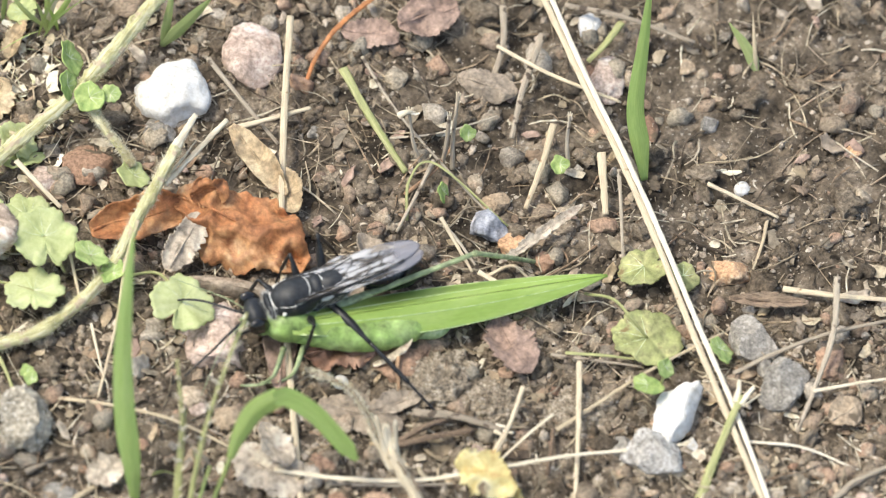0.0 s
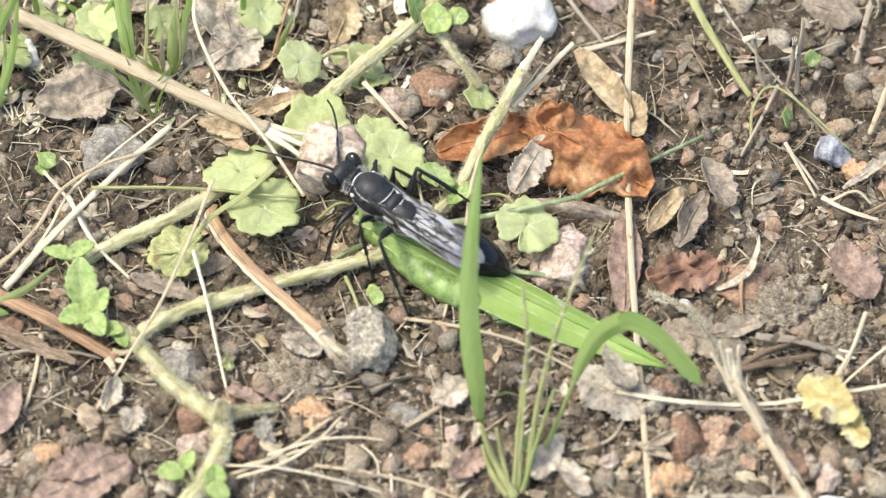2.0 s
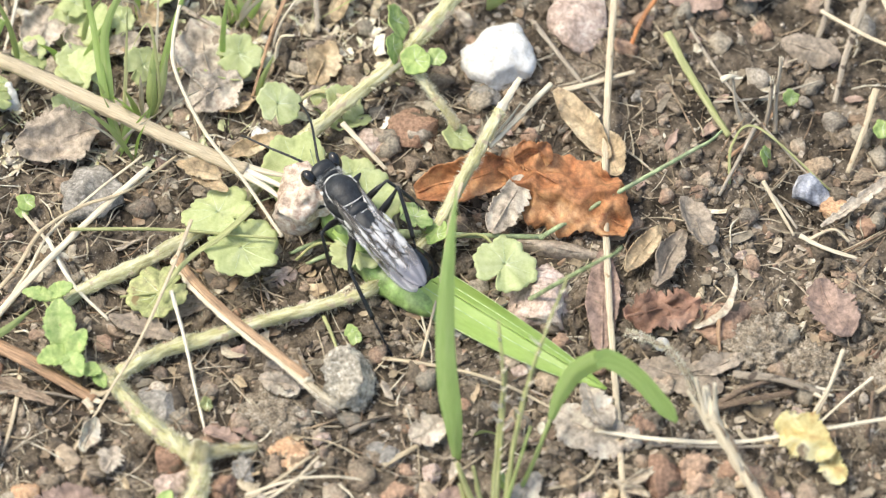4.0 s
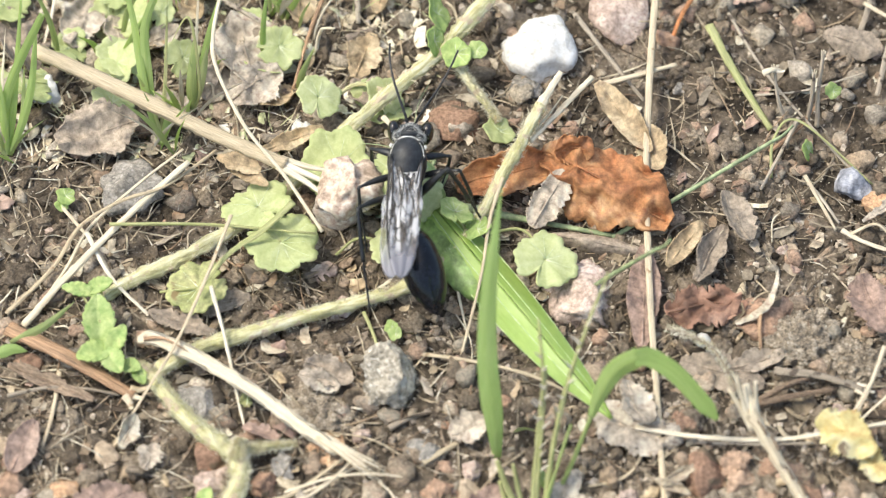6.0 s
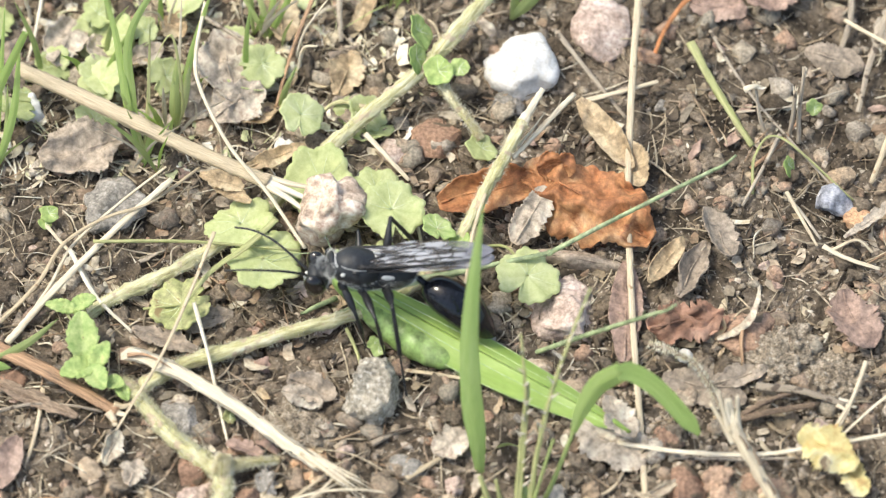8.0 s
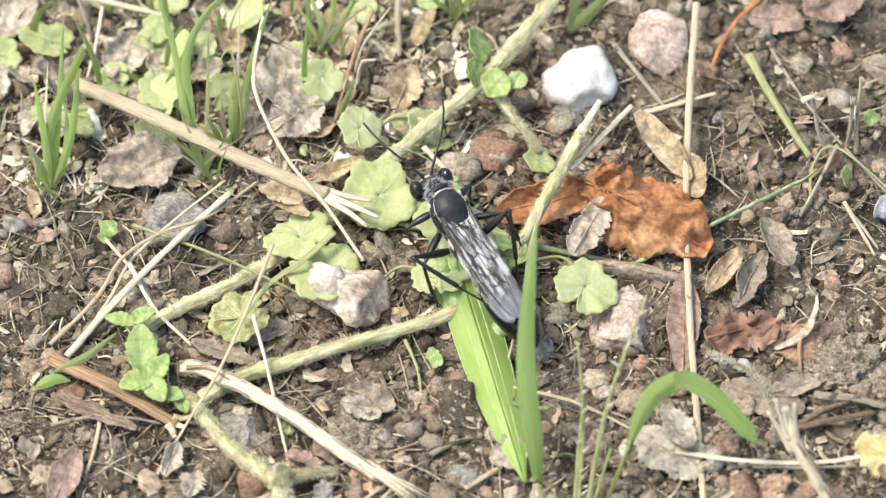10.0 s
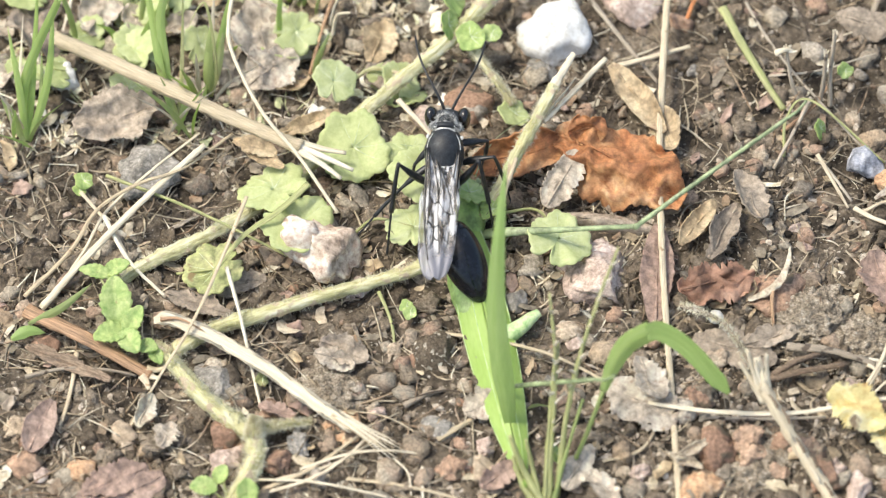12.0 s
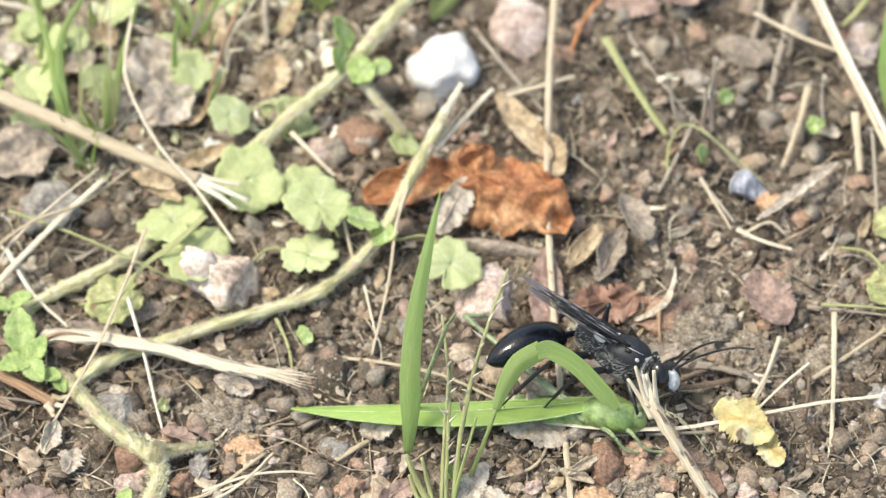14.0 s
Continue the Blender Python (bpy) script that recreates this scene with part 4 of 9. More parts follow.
straw([(52.2, 36.8, 3.0), (57.8, 32.2, 4.0), (62.7, 29.2, 4.5), (67.4, 27.3, 4.0)], 0.65, STRAW, "yellowish dry straw lying on soil")
straw([(37.1, 45.1, 3.0), (32.0, 40.2, 3.0), (29.0, 36.1, 2.0), (27.4, 32.1, 1.2)], 0.75, RUST, "rusty orange dry stalk lying on soil")
straw([(15.0, 35.3, 3.0), (19.4, 28.8, 2.5), (23.8, 23.1, 1.2)], 0.7, STRAW_GREY, DRY)
straw([(18.0, 24.3, 3.0), (22.9, 25.8, 3.0), (28.0, 27.8, 2.5)], 0.8, STRAW, DRY)
straw([(32.2, 33.1, 3.5), (35.2, 26.6, 3.0), (37.9, 21.7, 2.2), (39.9, 18.6, 1.2)], 1.2, STALK_GREEN, "yellow-green dry stalk lying on soil", fray=0)
straw([(93.2, -1.0, 6.0), (92.4, -8.1, 4.0), (90.0, -14.3, 2.0), (87.3, -20.5, 0.8)], 0.85, STRAW_GREY, "brown twig leaning on soil", "twig", 0.9)
straw([(79.8, -12.3, 1.5), (85.7, -9.7, 2.5), (92.2, -7.1, 2.5), (100.3, -4.8, 2.0)], 0.6, STRAW_GREY, DRY)
straw([(89.6, -15.3, 2.0), (94.6, -14.6, 2.5), (100.4, -13.4, 2.0)], 0.55, STRAW_WHITE, DRY)
straw([(86.8, 0.2, 1.5), (93.4, -1.2, 2.0), (101.2, -1.9, 1.8)], 0.95, STRAW, DRY)
straw([(78.1, 15.6, 2.5), (82.2, 13.5, 2.0), (87.0, 11.3, 1.0)], 0.65, STRAW, DRY)
straw([(85.5, 10.8, 1.5), (84.7, 7.4, 1.2), (83.2, 3.4, 0.8)], 0.5, STRAW, DRY)
straw([(57.1, -9.2, 1.5), (62.3, -10.4, 2.0), (68.7, -11.0, 1.2)], 0.5, STRAW_GREY, DRY)
straw([(57.4, -20.0, 1.0), (62.8, -16.5, 1.8), (69.3, -12.3, 2.5), (78.9, -6.8, 2.5)], 0.55, STRAW, DRY)
straw([(60.5, -11.2, 3.0), (60.0, -20.5, 2.0), (59.2, -30.5, 1.0)], 0.8, STRAW, DRY)
straw([(53.3, -14.8, 2.5), (51.3, -20.2, 1.6), (48.8, -25.2, 0.8)], 0.5, STRAW, DRY)
straw([(74.3, -31.0, 0.8), (77.4, -23.5, 2.5), (80.3, -17.4, 4.5)], 1.3, STALK_GREEN, "pale green dry stalk stub", fray=2, seed=12, taper=0.4)
straw([(81.1, -22.1, 1.2), (87.7, -23.2, 1.5), (94.6, -26.3, 1.0)], 0.45, STRAW_WHITE, DRY)
straw([(90.8, -30.8, 0.8), (94.4, -28.0, 1.5), (99.5, -25.6, 1.5)], 0.9, STRAW_GREY, "thin grey twig lying on soil", "twig", 0.9)
straw([(-9.5, 19.0, 4.0), (-6.6, 15.6, 3.5), (-3.9, 12.8, 2.5)], 0.8, STRAW_WHITE, DRY)
straw([(-3.1, 7.3, 3.0), (-2.1, 2.2, 2.5), (-1.3, -2.1, 1.5)], 0.5, STRAW_WHITE, DRY)
straw([(5.8, 7.8, 7.0), (4.2, 2.3, 6.0), (3.0, -5.2, 4.0), (0.5, -14.9, 0.8)], 0.5, STRAW, DRY)
straw([(-0.2, -4.2, 2.0), (0.5, -7.8, 1.5), (1.4, -12.0, 0.8)], 0.4, STRAW_WHITE, DRY)
straw([(-7.5, -3.4, 1.5), (-10.9, -6.1, 1.5), (-14.2, -8.0, 1.2)], 0.7, STRAW_WHITE, DRY)
straw([(-16.3, 39.7, 5.0), (-18.9, 33.1, 3.0), (-21.1, 25.2, 1.0)], 0.6, STRAW_BROWN, "thin brown stalk leaning on litter")
straw([(-59.2, 44.7, 4.0), (-51.0, 42.1, 4.5), (-42.9, 40.6, 3.0)], 1.1, STRAW_WHITE, DRY)
straw([(-51.1, 44.7, 4.0), (-52.0, 37.3, 3.0), (-53.4, 31.6, 1.0)], 0.55, STRAW_WHITE, DRY)
straw([(-12.9, 46.7, 4.0), (-13.0, 40.2, 3.0), (-12.8, 35.3, 1.0)], 0.9, STRAW_GREY, DRY)
straw([(-30.4, 37.8, 3.0), (-26.6, 35.1, 3.0), (-21.5, 31.6, 2.0)], 0.7, STRAW_GREY, DRY)
straw([(-49.5, -17.2, 1.8), (-50.3, -23.4, 1.2), (-51.8, -29.0, 0.6)], 0.6, STRAW, DRY)
straw([(-25.7, -37.1, 0.8), (-19.8, -34.5, 1.4), (-13.1, -28.9, 1.2)], 0.6, STRAW, DRY)
straw([(-24.1, -35.7, 0.8), (-17.6, -34.1, 1.4), (-12.5, -30.9, 1.2)], 0.45, STRAW_WHITE, DRY)
straw([(-15.4, -35.7, 0.8), (-9.6, -36.8, 1.2), (-3.1, -38.5, 1.2), (3.7, -41.0, 0.7)], 0.5, STRAW, DRY)
straw([(-21.2, -34.5, 1.2), (-15.4, -33.0, 2.2), (-10.3, -32.5, 2.2), (-6.0, -32.5, 1.2)], 0.45, STRAW_WHITE, DRY)
straw([(-26.3, -38.0, 1.0), (-19.7, -36.3, 2.0), (-15.4, -33.5, 2.4), (-12.1, -29.2, 1.6)], 0.5, STRAW, DRY)
straw([(-26.6, -35.9, 1.2), (-19.7, -36.8, 2.0), (-12.5, -38.5, 2.0), (-5.3, -40.3, 1.0)], 0.4, STRAW_WHITE, DRY)
straw([(-9.6, -33.0, 1.2), (-7.8, -35.5, 1.8), (-7.3, -38.4, 1.0)], 0.25, STRAW_WHITE, DRY)
straw([(-6.0, -34.2, 1.0), (-5.9, -38.5, 1.2), (-5.7, -43.3, 0.8)], 0.4, STRAW_WHITE, DRY)
straw([(-11.7, -8.9, 2.0), (-10.1, -13.1, 1.6), (-9.6, -16.9, 0.7)], 0.5, STALK_GREEN, DRY)
straw([(-14.9, -13.3, 1.5), (-13.4, -17.2, 1.2), (-11.3, -19.3, 0.6)], 0.5, STRAW_GREY, DRY)
straw([(-8.4, -25.3, 1.0), (-5.6, -23.8, 1.2), (-3.2, -22.8, 0.8)], 0.8, STRAW_GREY, "thin grey twig lying on soil", "twig", 0.9)
straw([(-4.2, -30.2, 1.0), (-1.8, -28.9, 1.4), (0.3, -27.2, 1.0)], 0.9, STRAW, DRY)
straw([(24.7, -20.7, 1.2), (21.9, -31.3, 1.2), (15.7, -33.9, 0.9)], 0.5, STRAW, DRY)
straw([(32.6, -9.3, 1.0), (36.8, -11.0, 1.0), (45.2, -13.5, 1.0)], 0.3, STRAW_GREY, DRY)
straw([(30.4, -40.4, 1.0), (40.1, -40.6, 1.4), (52.3, -41.4, 1.0), (59.5, -41.2, 1.0)], 0.8, STRAW_GREY, "thin grey twig lying on soil", "twig", 0.9)
straw([(44.0, 10.5, 3.0), (45.8, 7.2, 2.0), (47.8, 3.5, 1.0)], 0.55, STRAW, DRY)
straw([(48.5, 3.2, 1.5), (51.3, 1.4, 1.5), (55.6, -0.1, 1.2)], 0.7, STRAW, DRY)
straw([(49.5, 2.8, 1.0), (52.7, 3.8, 2.0), (54.8, 2.4, 1.2)], 0.5, STRAW, DRY)
straw([(58.0, 37.9, 4.0), (55.2, 30.2, 2.5), (53.6, 23.8, 1.0)], 1.0, STRAW_GREY, DRY)
straw([(53.2, 43.1, 3.0), (53.0, 37.6, 2.0), (51.2, 32.2, 1.0)], 0.9, STRAW_GREY, DRY)
straw([(66.8, 16.9, 4.0), (66.9, 11.0, 2.5), (66.9, 5.1, 1.0)], 0.5, STRAW_GREY, DRY)
straw([(64.7, 19.5, 4.0), (64.8, 15.8, 3.0), (65.0, 11.7, 1.5)], 1.2, STRAW, "short flat dry straw leaning on soil", flat=0.3)
straw([(58.8, 23.9, 4.0), (57.2, 18.8, 2.5), (54.9, 13.0, 1.0)], 0.9, STRAW, DRY)
straw([(61.2, 43.1, 3.0), (68.4, 40.9, 3.5), (77.8, 37.8, 2.0)], 0.8, STRAW_GREY, DRY)
straw([(68.4, 40.3, 3.0), (66.0, 36.8, 3.0), (63.8, 34.9, 2.0)], 0.9, STALK_GREEN, DRY)
# the frayed tip of the woody stalk
for k in range(5):
    bm = bmesh.new()
    x = (k - 2) * 0.52
    tip = [(36.9 + x * 0.5, -29.0, 6.9), (36.0 + x * 0.9, -27.2, 8.6 + 0.3 * (k % 2)), (35.0 + x * 1.5 + 0.2 * (k % 3), -25.4 + 0.7 * (k % 2), 10.6 + 0.9 * (k * 2 % 3))]
    sweep(bm, [Vector(p) - Vector((47.8, -44.8, 0.8)) for p in tip], lambda u: 0.5 * (1 - 0.55 * u), 7, 0.7, per=6, flute=0.1)
    part("splinter", bm, STRAW_WHITE, frayed_stalk, "pale frayed splinter")
for k in range(9):
    bm = bmesh.new()
    u = 0.08 + 0.1 * k
    x, y, z = 47.8 - 11.0 * u, -44.8 + 16.5 * u, 0.8 + 7.2 * u ** 1.3
    w = (k * 5 % 3 - 1) * 0.45
    sweep(bm, [Vector((x + w, y, z + 0.75 - abs(w) * 0.3)) - Vector((47.8, -44.8, 0.8)), Vector((x + w - 0.5, y + 0.75, z + 1.25)) - Vector((47.8, -44.8, 0.8)), Vector((x + w - 1.1, y + 1.4, z + 1.7 + 0.3 * (k % 2))) - Vector((47.8, -44.8, 0.8))], lambda u: 0.26 * (1 - 0.6 * u), 6, 0.5, per=4)
    part("bark_strip", bm, BARK if k % 3 else STRAW_WHITE, frayed_stalk, "dark peeling strip of bark" if k % 3 else "pale peeling fibre")
# a feathery plume beside it
plume = empty("seed_plume", at(26.2, -11.2, 1.5), "grey feathery seed plume lying on soil", "plant plume")
bm = bmesh.new()
line = sweep(bm, [(0, 0, 0), (2.6, -1.7, 1.2), (5.4, -3.7, 1.6), (7.5, -7.0, 1.4), (9.0, -10.4, 0.4)], lambda u: 0.35 * (1 - 0.5 * u), 8, per=8, wobble=0.5)
part("stalk", bm, STRAW_GREY, plume)
bm = bmesh.new()
hairs(bm, line, 0.3, 700, 0.7, 44)
part("hairs", bm, HAIR, plume, "fine pale hairs", flat=True)
STICK = "dark rotting stick lying on soil"
straw([(36.9, -22.4, 1.6), (41.5, -21.6, 2.2), (46.9, -20.2, 1.6)], 1.1, BARK, STICK, "twig", 0.8)
straw([(37.7, -22.0, 2.0), (41.0, -20.1, 2.4), (44.4, -18.4, 1.6)], 0.8, BARK, STICK, "twig", 0.8)
straw([(39.5, -17.8, 2.0), (45.0, -18.6, 2.2), (50.6, -20.2, 1.4)], 1.3, STRAW_GREY, "flattened grey fibrous stalk on soil", flat=0.4, fray=3, seed=31, tail=3.0)
straw([(55.9, -26.6, 1.2), (56.5, -23.4, 1.8), (56.9, -20.0, 1.4)], 0.7, BARK, STICK, "twig", 0.8)
straw([(58.9, -9.3, 2.0), (64.4, -10.1, 2.4), (70.6, -10.6, 1.6)], 0.5, STALK_GREEN, "thin greenish dry stalk")
straw([(38.0, -9.6, 3.0), (37.8, -12.0, 2.6), (38.0, -15.0, 1.2)], 0.5, STRAW_BROWN, "thin brown stalk leaning on soil")
straw([(43.4, 19.2, 3.0), (41.2, 14.6, 2.4), (38.4, 9.4, 1.4)], 0.6, STRAW_GREY, DRY)
straw([(44.4, 10.0, 2.0), (46.2, 7.4, 2.0), (48.2, 4.3, 1.4)], 0.5, STRAW_GREY, DRY)
# small dead flower stalks
for root, mid, tip, lab in (((45.8, 19.1, 1.0), (45.9, 21.6, 5.0), (46.5, 24.7, 10.0), "short dark dead flower stalk"), ((41.9, 20.0, 1.0), (40.8, 21.5, 4.0), (40.3, 24.2, 7.0), "short dark dead flower stalk"),
                            ((44.4, 19.1, 1.0), (45.0, 20.7, 5.0), (45.3, 22.6, 8.0), "short dark dead flower stalk"), ((60.6, 19.0, 1.0), (60.4, 21.3, 4.0), (60.7, 23.1, 7.0), "short dark dead flower stalk")):
    straw([root, mid, tip], 0.6, STRAW_GREY, lab, "flower_stalk", 0.9, 3, seed=21, tail=1.2)
straw([(38.9, 23.3, 7.0), (39.7, 23.5, 7.4), (40.6, 23.9, 7.0)], 0.9, STRAW_WHITE, "tiny white dried flower head", "dried_flower", 0.8, 3, seed=23, tail=1.0)
straw([(39.8, 11.4, 1.0), (40.2, 16.1, 3.0), (43.5, 18.0, 4.0), (52.6, 10.4, 1.0)], 0.4, STALK_GREEN, "thin greenish dry stalk")
straw([(34.8, 36.0, 2.0), (38.1, 28.3, 3.0), (41.9, 21.8, 3.5), (49.9, 12.6, 1.0)], 0.45, STRAW_GREY, "thin greenish dry stalk")
straw([(38.0, 23.3, 2.0), (44.5, 23.4, 3.0), (51.8, 26.6, 2.0)], 0.35, STRAW_GREY, "thin greenish dry stalk")
straw([(39.6, 15.3, 1.0), (43.2, 18.0, 2.0), (45.8, 21.2, 3.0)], 0.6, STRAW_BROWN, "thin brown stalk lying on soil")


# ---- dead leaves ----
def dead_leaf(c, ln, wd, turn, material, label, crumple=0.8, curl=0.6, tooth=0.08, seed=0.0, freq=0.35, nu=44, nv=28, thick=0.16, shape=0.7, name="dead_leaf", vein=True):
    """A dry leaf: an uneven crumpled sheet with a torn rim and a midrib."""
    thing = empty(name, at(*c, *turn), label, "dead leaf")

    def place(u, v):
        x, s = (u - 0.5) * ln, v * 2 - 1
        w = wd / 2 * (math.sin(math.pi * (0.04 + 0.92 * u)) ** shape) * (1 + 0.25 * noise.noise((u * 3.1 + seed, s * 0.8, seed)) + tooth * 0.9 * noise.noise((u * 9 + seed, s * 1.5, seed)) + tooth * 1.7 * (0.5 - abs(noise.noise((u * 24, s * 1.5, seed))) * 2))
        y = s * w
        k = Vector((x * freq * 0.7 + seed * 3, y * freq * 0.9, seed))
        z = crumple * (1.75 * (0.45 - abs(noise.noise(k))) + 0.5 * noise.noise(k * 2.1) + 0.16 * (0.3 - abs(noise.noise(k * 6.2)))) + curl * (y / (wd / 2)) ** 2 + curl * 0.5 * (2 * u - 1) ** 2
        y += crumple * 0.5 * noise.noise(k * 1.7 + Vector((9, 0, 0)))
        return Vector((x, y, z))

    bm = bmesh.new()
    sheet(bm, place, nu, nv, thick)
    part("leaf_blade", bm, material, thing)
    if vein:
        bm = bmesh.new()
        sweep(bm, [place(u, 0.5) + Vector((0, 0, 0.05)) for u in (0.02, 0.25, 0.5, 0.75, 0.97)], lambda u: 0.2 * (1 - 0.7 * u), 6, per=5)
        part("midrib", bm, material, thing)
    return thing


dead_leaf((18.8, 8.2, 4.4), 19, 9.6, (22, 8, -30), DEAD_ORANGE, "rust-orange crumpled dead leaf arched over soil", 2.3, -1.6, 0.07, 1.3, 0.3, 70, 46)
dead_leaf((6.5, 11.0, 3.2), 14, 5.5, (30, -4, 14), DEAD_ORANGE, "narrow rust-orange curled dead leaf", 1.1, 1.6, 0.06, 2.6, 0.28, 40, 24)
dead_leaf((14.7, 12.5, 6.5), 5, 4, (50, 0, 10), DEAD_ORANGE, "rust-orange crumpled leaf scrap", 1.2, 0.5, 0.12, 3.7, 0.45)
dead_leaf((11.5, 6.4, 3.8), 8.5, 4.2, (18, -14, 58), DEAD_PALE, "grey dry leaf scrap propped against a dead leaf", 0.7, 0.6, 0.15, 4.1)
dead_leaf((21.3, 19.3, 2.8), 12.5, 3.6, (15, 0, -58), DEAD_TAN, "long tan dry leaf lying on soil", 0.5, 0.7, 0.05, 5.2)
dead_leaf((24.5, 15.3, 2.2), 7.5, 4.2, (10, 5, -70), DEAD_TAN, "tan dry leaf scrap", 0.5, 0.6, 0.1, 5.9)
dead_leaf((23.3, -6.8, 1.8), 15, 4.4, (8, 0, 88), DEAD_PINK, "pinkish brown lance-shaped dead leaf under a straw", 0.4, 0.5, 0.05, 6.3)
dead_leaf((21.4, -25.9, 1.6), 10, 7, (4, -6, 150), DEAD_PALE, "pale greyish toothed dead leaf on soil", 0.6, 0.4, 0.16, 7.1)
dead_leaf((48.2, -28.6, 4.8), 8.4, 5.2, (20, 8, -35), DEAD_YELLOW, "yellow dead leaf with dark rot spots", 0.9, -0.4, 0.2, 8.4)
dead_leaf((51.4, -31.4, 2.2), 5.2, 3.2, (10, 8, -60), DEAD_YELLOW, "torn yellow leaf scrap", 0.8, 0.4, 0.2, 8.9)
dead_leaf((30.8, -8.5, 1.8), 10, 5.5, (15, 5, 15), DEAD_RED, "red-brown crumpled dead leaf on soil", 1.5, 0.6, 0.2, 9.2, 0.4)
cream_leaf = empty("dead_leaf", at(34.8, -10.6, 1.8), "cream curled dry leaf edge standing on soil", "dead leaf")
bm = bmesh.new()
sweep(bm, [(0, 0, 0), (2.3, 0.7, 0.8), (4.0, 2.0, 1.6), (5.0, 4.2, 2.2), (5.4, 6.2, 2.6)], lambda u: 0.85 * math.sin(math.pi * (0.06 + 0.9 * u)) ** 0.7 * (1.3 - 0.8 * u), 16, 0.12, 0.6, per=8, wobble=0.6, side=(0.3, -0.8, 0.5))
part("leaf_blade", bm, DEAD_CREAM, cream_leaf)
dead_leaf((52.1, -8.1, 1.6), 9, 6, (10, 0, 110), DEAD_PINK, "pinkish brown flat dead leaf on soil", 1.0, 0.5, 0.16, 11.3, 0.3)
dead_leaf((35.1, 4.4, 2.2), 8, 4.6, (20, 0, 110), DEAD_GREY, "grey-brown curled dry leaf", 0.8, 1.1, 0.12, 12.6)
dead_leaf((31.7, -0.6, 1.8), 9, 3.2, (15, 0, 65), DEAD_GREY, "grey-brown curled dry leaf", 0.7, 1.0, 0.1, 13.4)
dead_leaf((28.5, 0.7, 1.8), 8, 2.6, (15, 0, 55), DEAD_TAN, "narrow tan dry leaf", 0.5, 0.9, 0.1, 14.1)
dead_leaf((43.3, 41.5, 3.0), 8.5, 6, (20, 5, 20), DEAD_PINK, "reddish brown dead leaf on soil", 0.9, 0.6, 0.08, 15.8)
dead_leaf((36.0, 39.4, 2.2), 7.5, 4, (15, 0, -10), DEAD_PINK, "reddish brown dead leaf on soil", 0.7, 0.4, 0.1, 16.2)
dead_leaf((93.3, -18.5, 2.0), 5, 4.2, (15, 10, 40), STONE_TAN, "tan dry leaf scrap on soil", 0.5, 0.3, 0.06, 17.7)
dead_leaf((-27.3, 30.4, 2.0), 11, 9, (15, 0, 100), DEAD_PALE, "beige crumpled dead leaf on soil", 1.1, 0.8, 0.12, 18.3)
dead_leaf((-26.1, 25.1, 2.0), 8, 6, (15, 0, 40), DEAD_PALE, "beige crumpled dead leaf on soil", 1.1, 0.8, 0.12, 18.8)
dead_leaf((-48.7, 34.4, 2.0), 8, 5.5, (15, 5, 70), DEAD_PALE, "beige crumpled dead leaf on soil", 1.0, 0.7, 0.1, 19.6)
dead_leaf((-45.9, 17.9, 2.6), 11, 7, (20, 0, 20), DEAD_GREY, "dark grey crumpled dead leaf on soil", 1.3, 0.9, 0.12, 20.4)
dead_leaf((-56.7, 31.8, 2.0), 10, 7, (20, 0, 120), DEAD_GREY, "dark grey crumpled dead leaf on soil", 1.3, 0.9, 0.12, 21.9)
dead_leaf((-53.8, -28.3, 1.8), 8, 3.8, (15, 0, 70), DEAD_PINK, "pinkish dead leaf lying on soil", 0.5, 0.6, 0.05, 22.3)
dead_leaf((-44.0, -38.3, 1.2), 13, 6, (6, 0, 25), DEAD_PINK, "brown dead leaf pressed on soil", 0.5, 0.4, 0.1, 23.1)
dead_leaf((-15.9, -17.4, 1.6), 6.5, 3.6, (20, 10, -20), DEAD_GREY, "grey-green dry leaf scrap on soil", 0.7, 0.8, 0.14, 24.5)
dead_leaf((50.7, 31.3, 2.2), 8, 4.2, (25, 0, -20), DEAD_GREY, "grey-beige arched dry leaf", 0.7, -1.0, 0.08, 25.2)
dead_leaf((56.6, 8.2, 2.4), 14, 1.5, (10, 0, 38), DEAD_PALE, "narrow toothed pinkish grey leaf strip", 0.25, 0.3, 0.3, 26.8)
dead_leaf((1.4, -25.6, 1.4), 5, 4, (10, 0, 20), DEAD_PALE, "pale dry leaf scrap on soil", 0.7, 0.5, 0.2, 27.4)
dead_leaf((13.2, -35.2, 1.8), 7, 3.4, (20, 0, 60), DEAD_PALE, "pale dry leaf scrap on soil", 0.5, 0.6, 0.12, 28.2)
dead_leaf((17.7, 1.2, 2.0), 12, 2.2, (20, 0, -12), DEAD_GREY, "grey-brown arched dry leaf stalk", 0.4, -1.8, 0.06, 29.1)
dead_leaf((33.1, -17.5, 1.0), 11, 5, (4, 0, -20), DEAD_GREY, "grey dry leaf pressed on soil", 0.4, 0.3, 0.1, 30.7)
dead_leaf((-27.5, 11.1, 5.2), 6, 2.4, (15, 0, -20), DEAD_TAN, "tan chaff under a splintered straw", 0.6, 0.5, 0.15, 31.5)
dead_leaf((-26.4, 9.7, 4.6), 6, 2.0, (15, 0, -30), DEAD_TAN, "tan chaff under a splintered straw", 0.6, 0.5, 0.15, 32.5)
dead_leaf((-21.2, 16.3, 2.5), 9, 2.2, (15, 0, 25), DEAD_TAN, "brown dry leaf strip", 0.5, 0.5, 0.12, 33.2)
dead_leaf((-50.5, -19.0, 1.6), 12, 2.2, (10, 0, -25), BARK, "brown bark strip lying on soil", 0.5, 0.6, 0.15, 34.2)
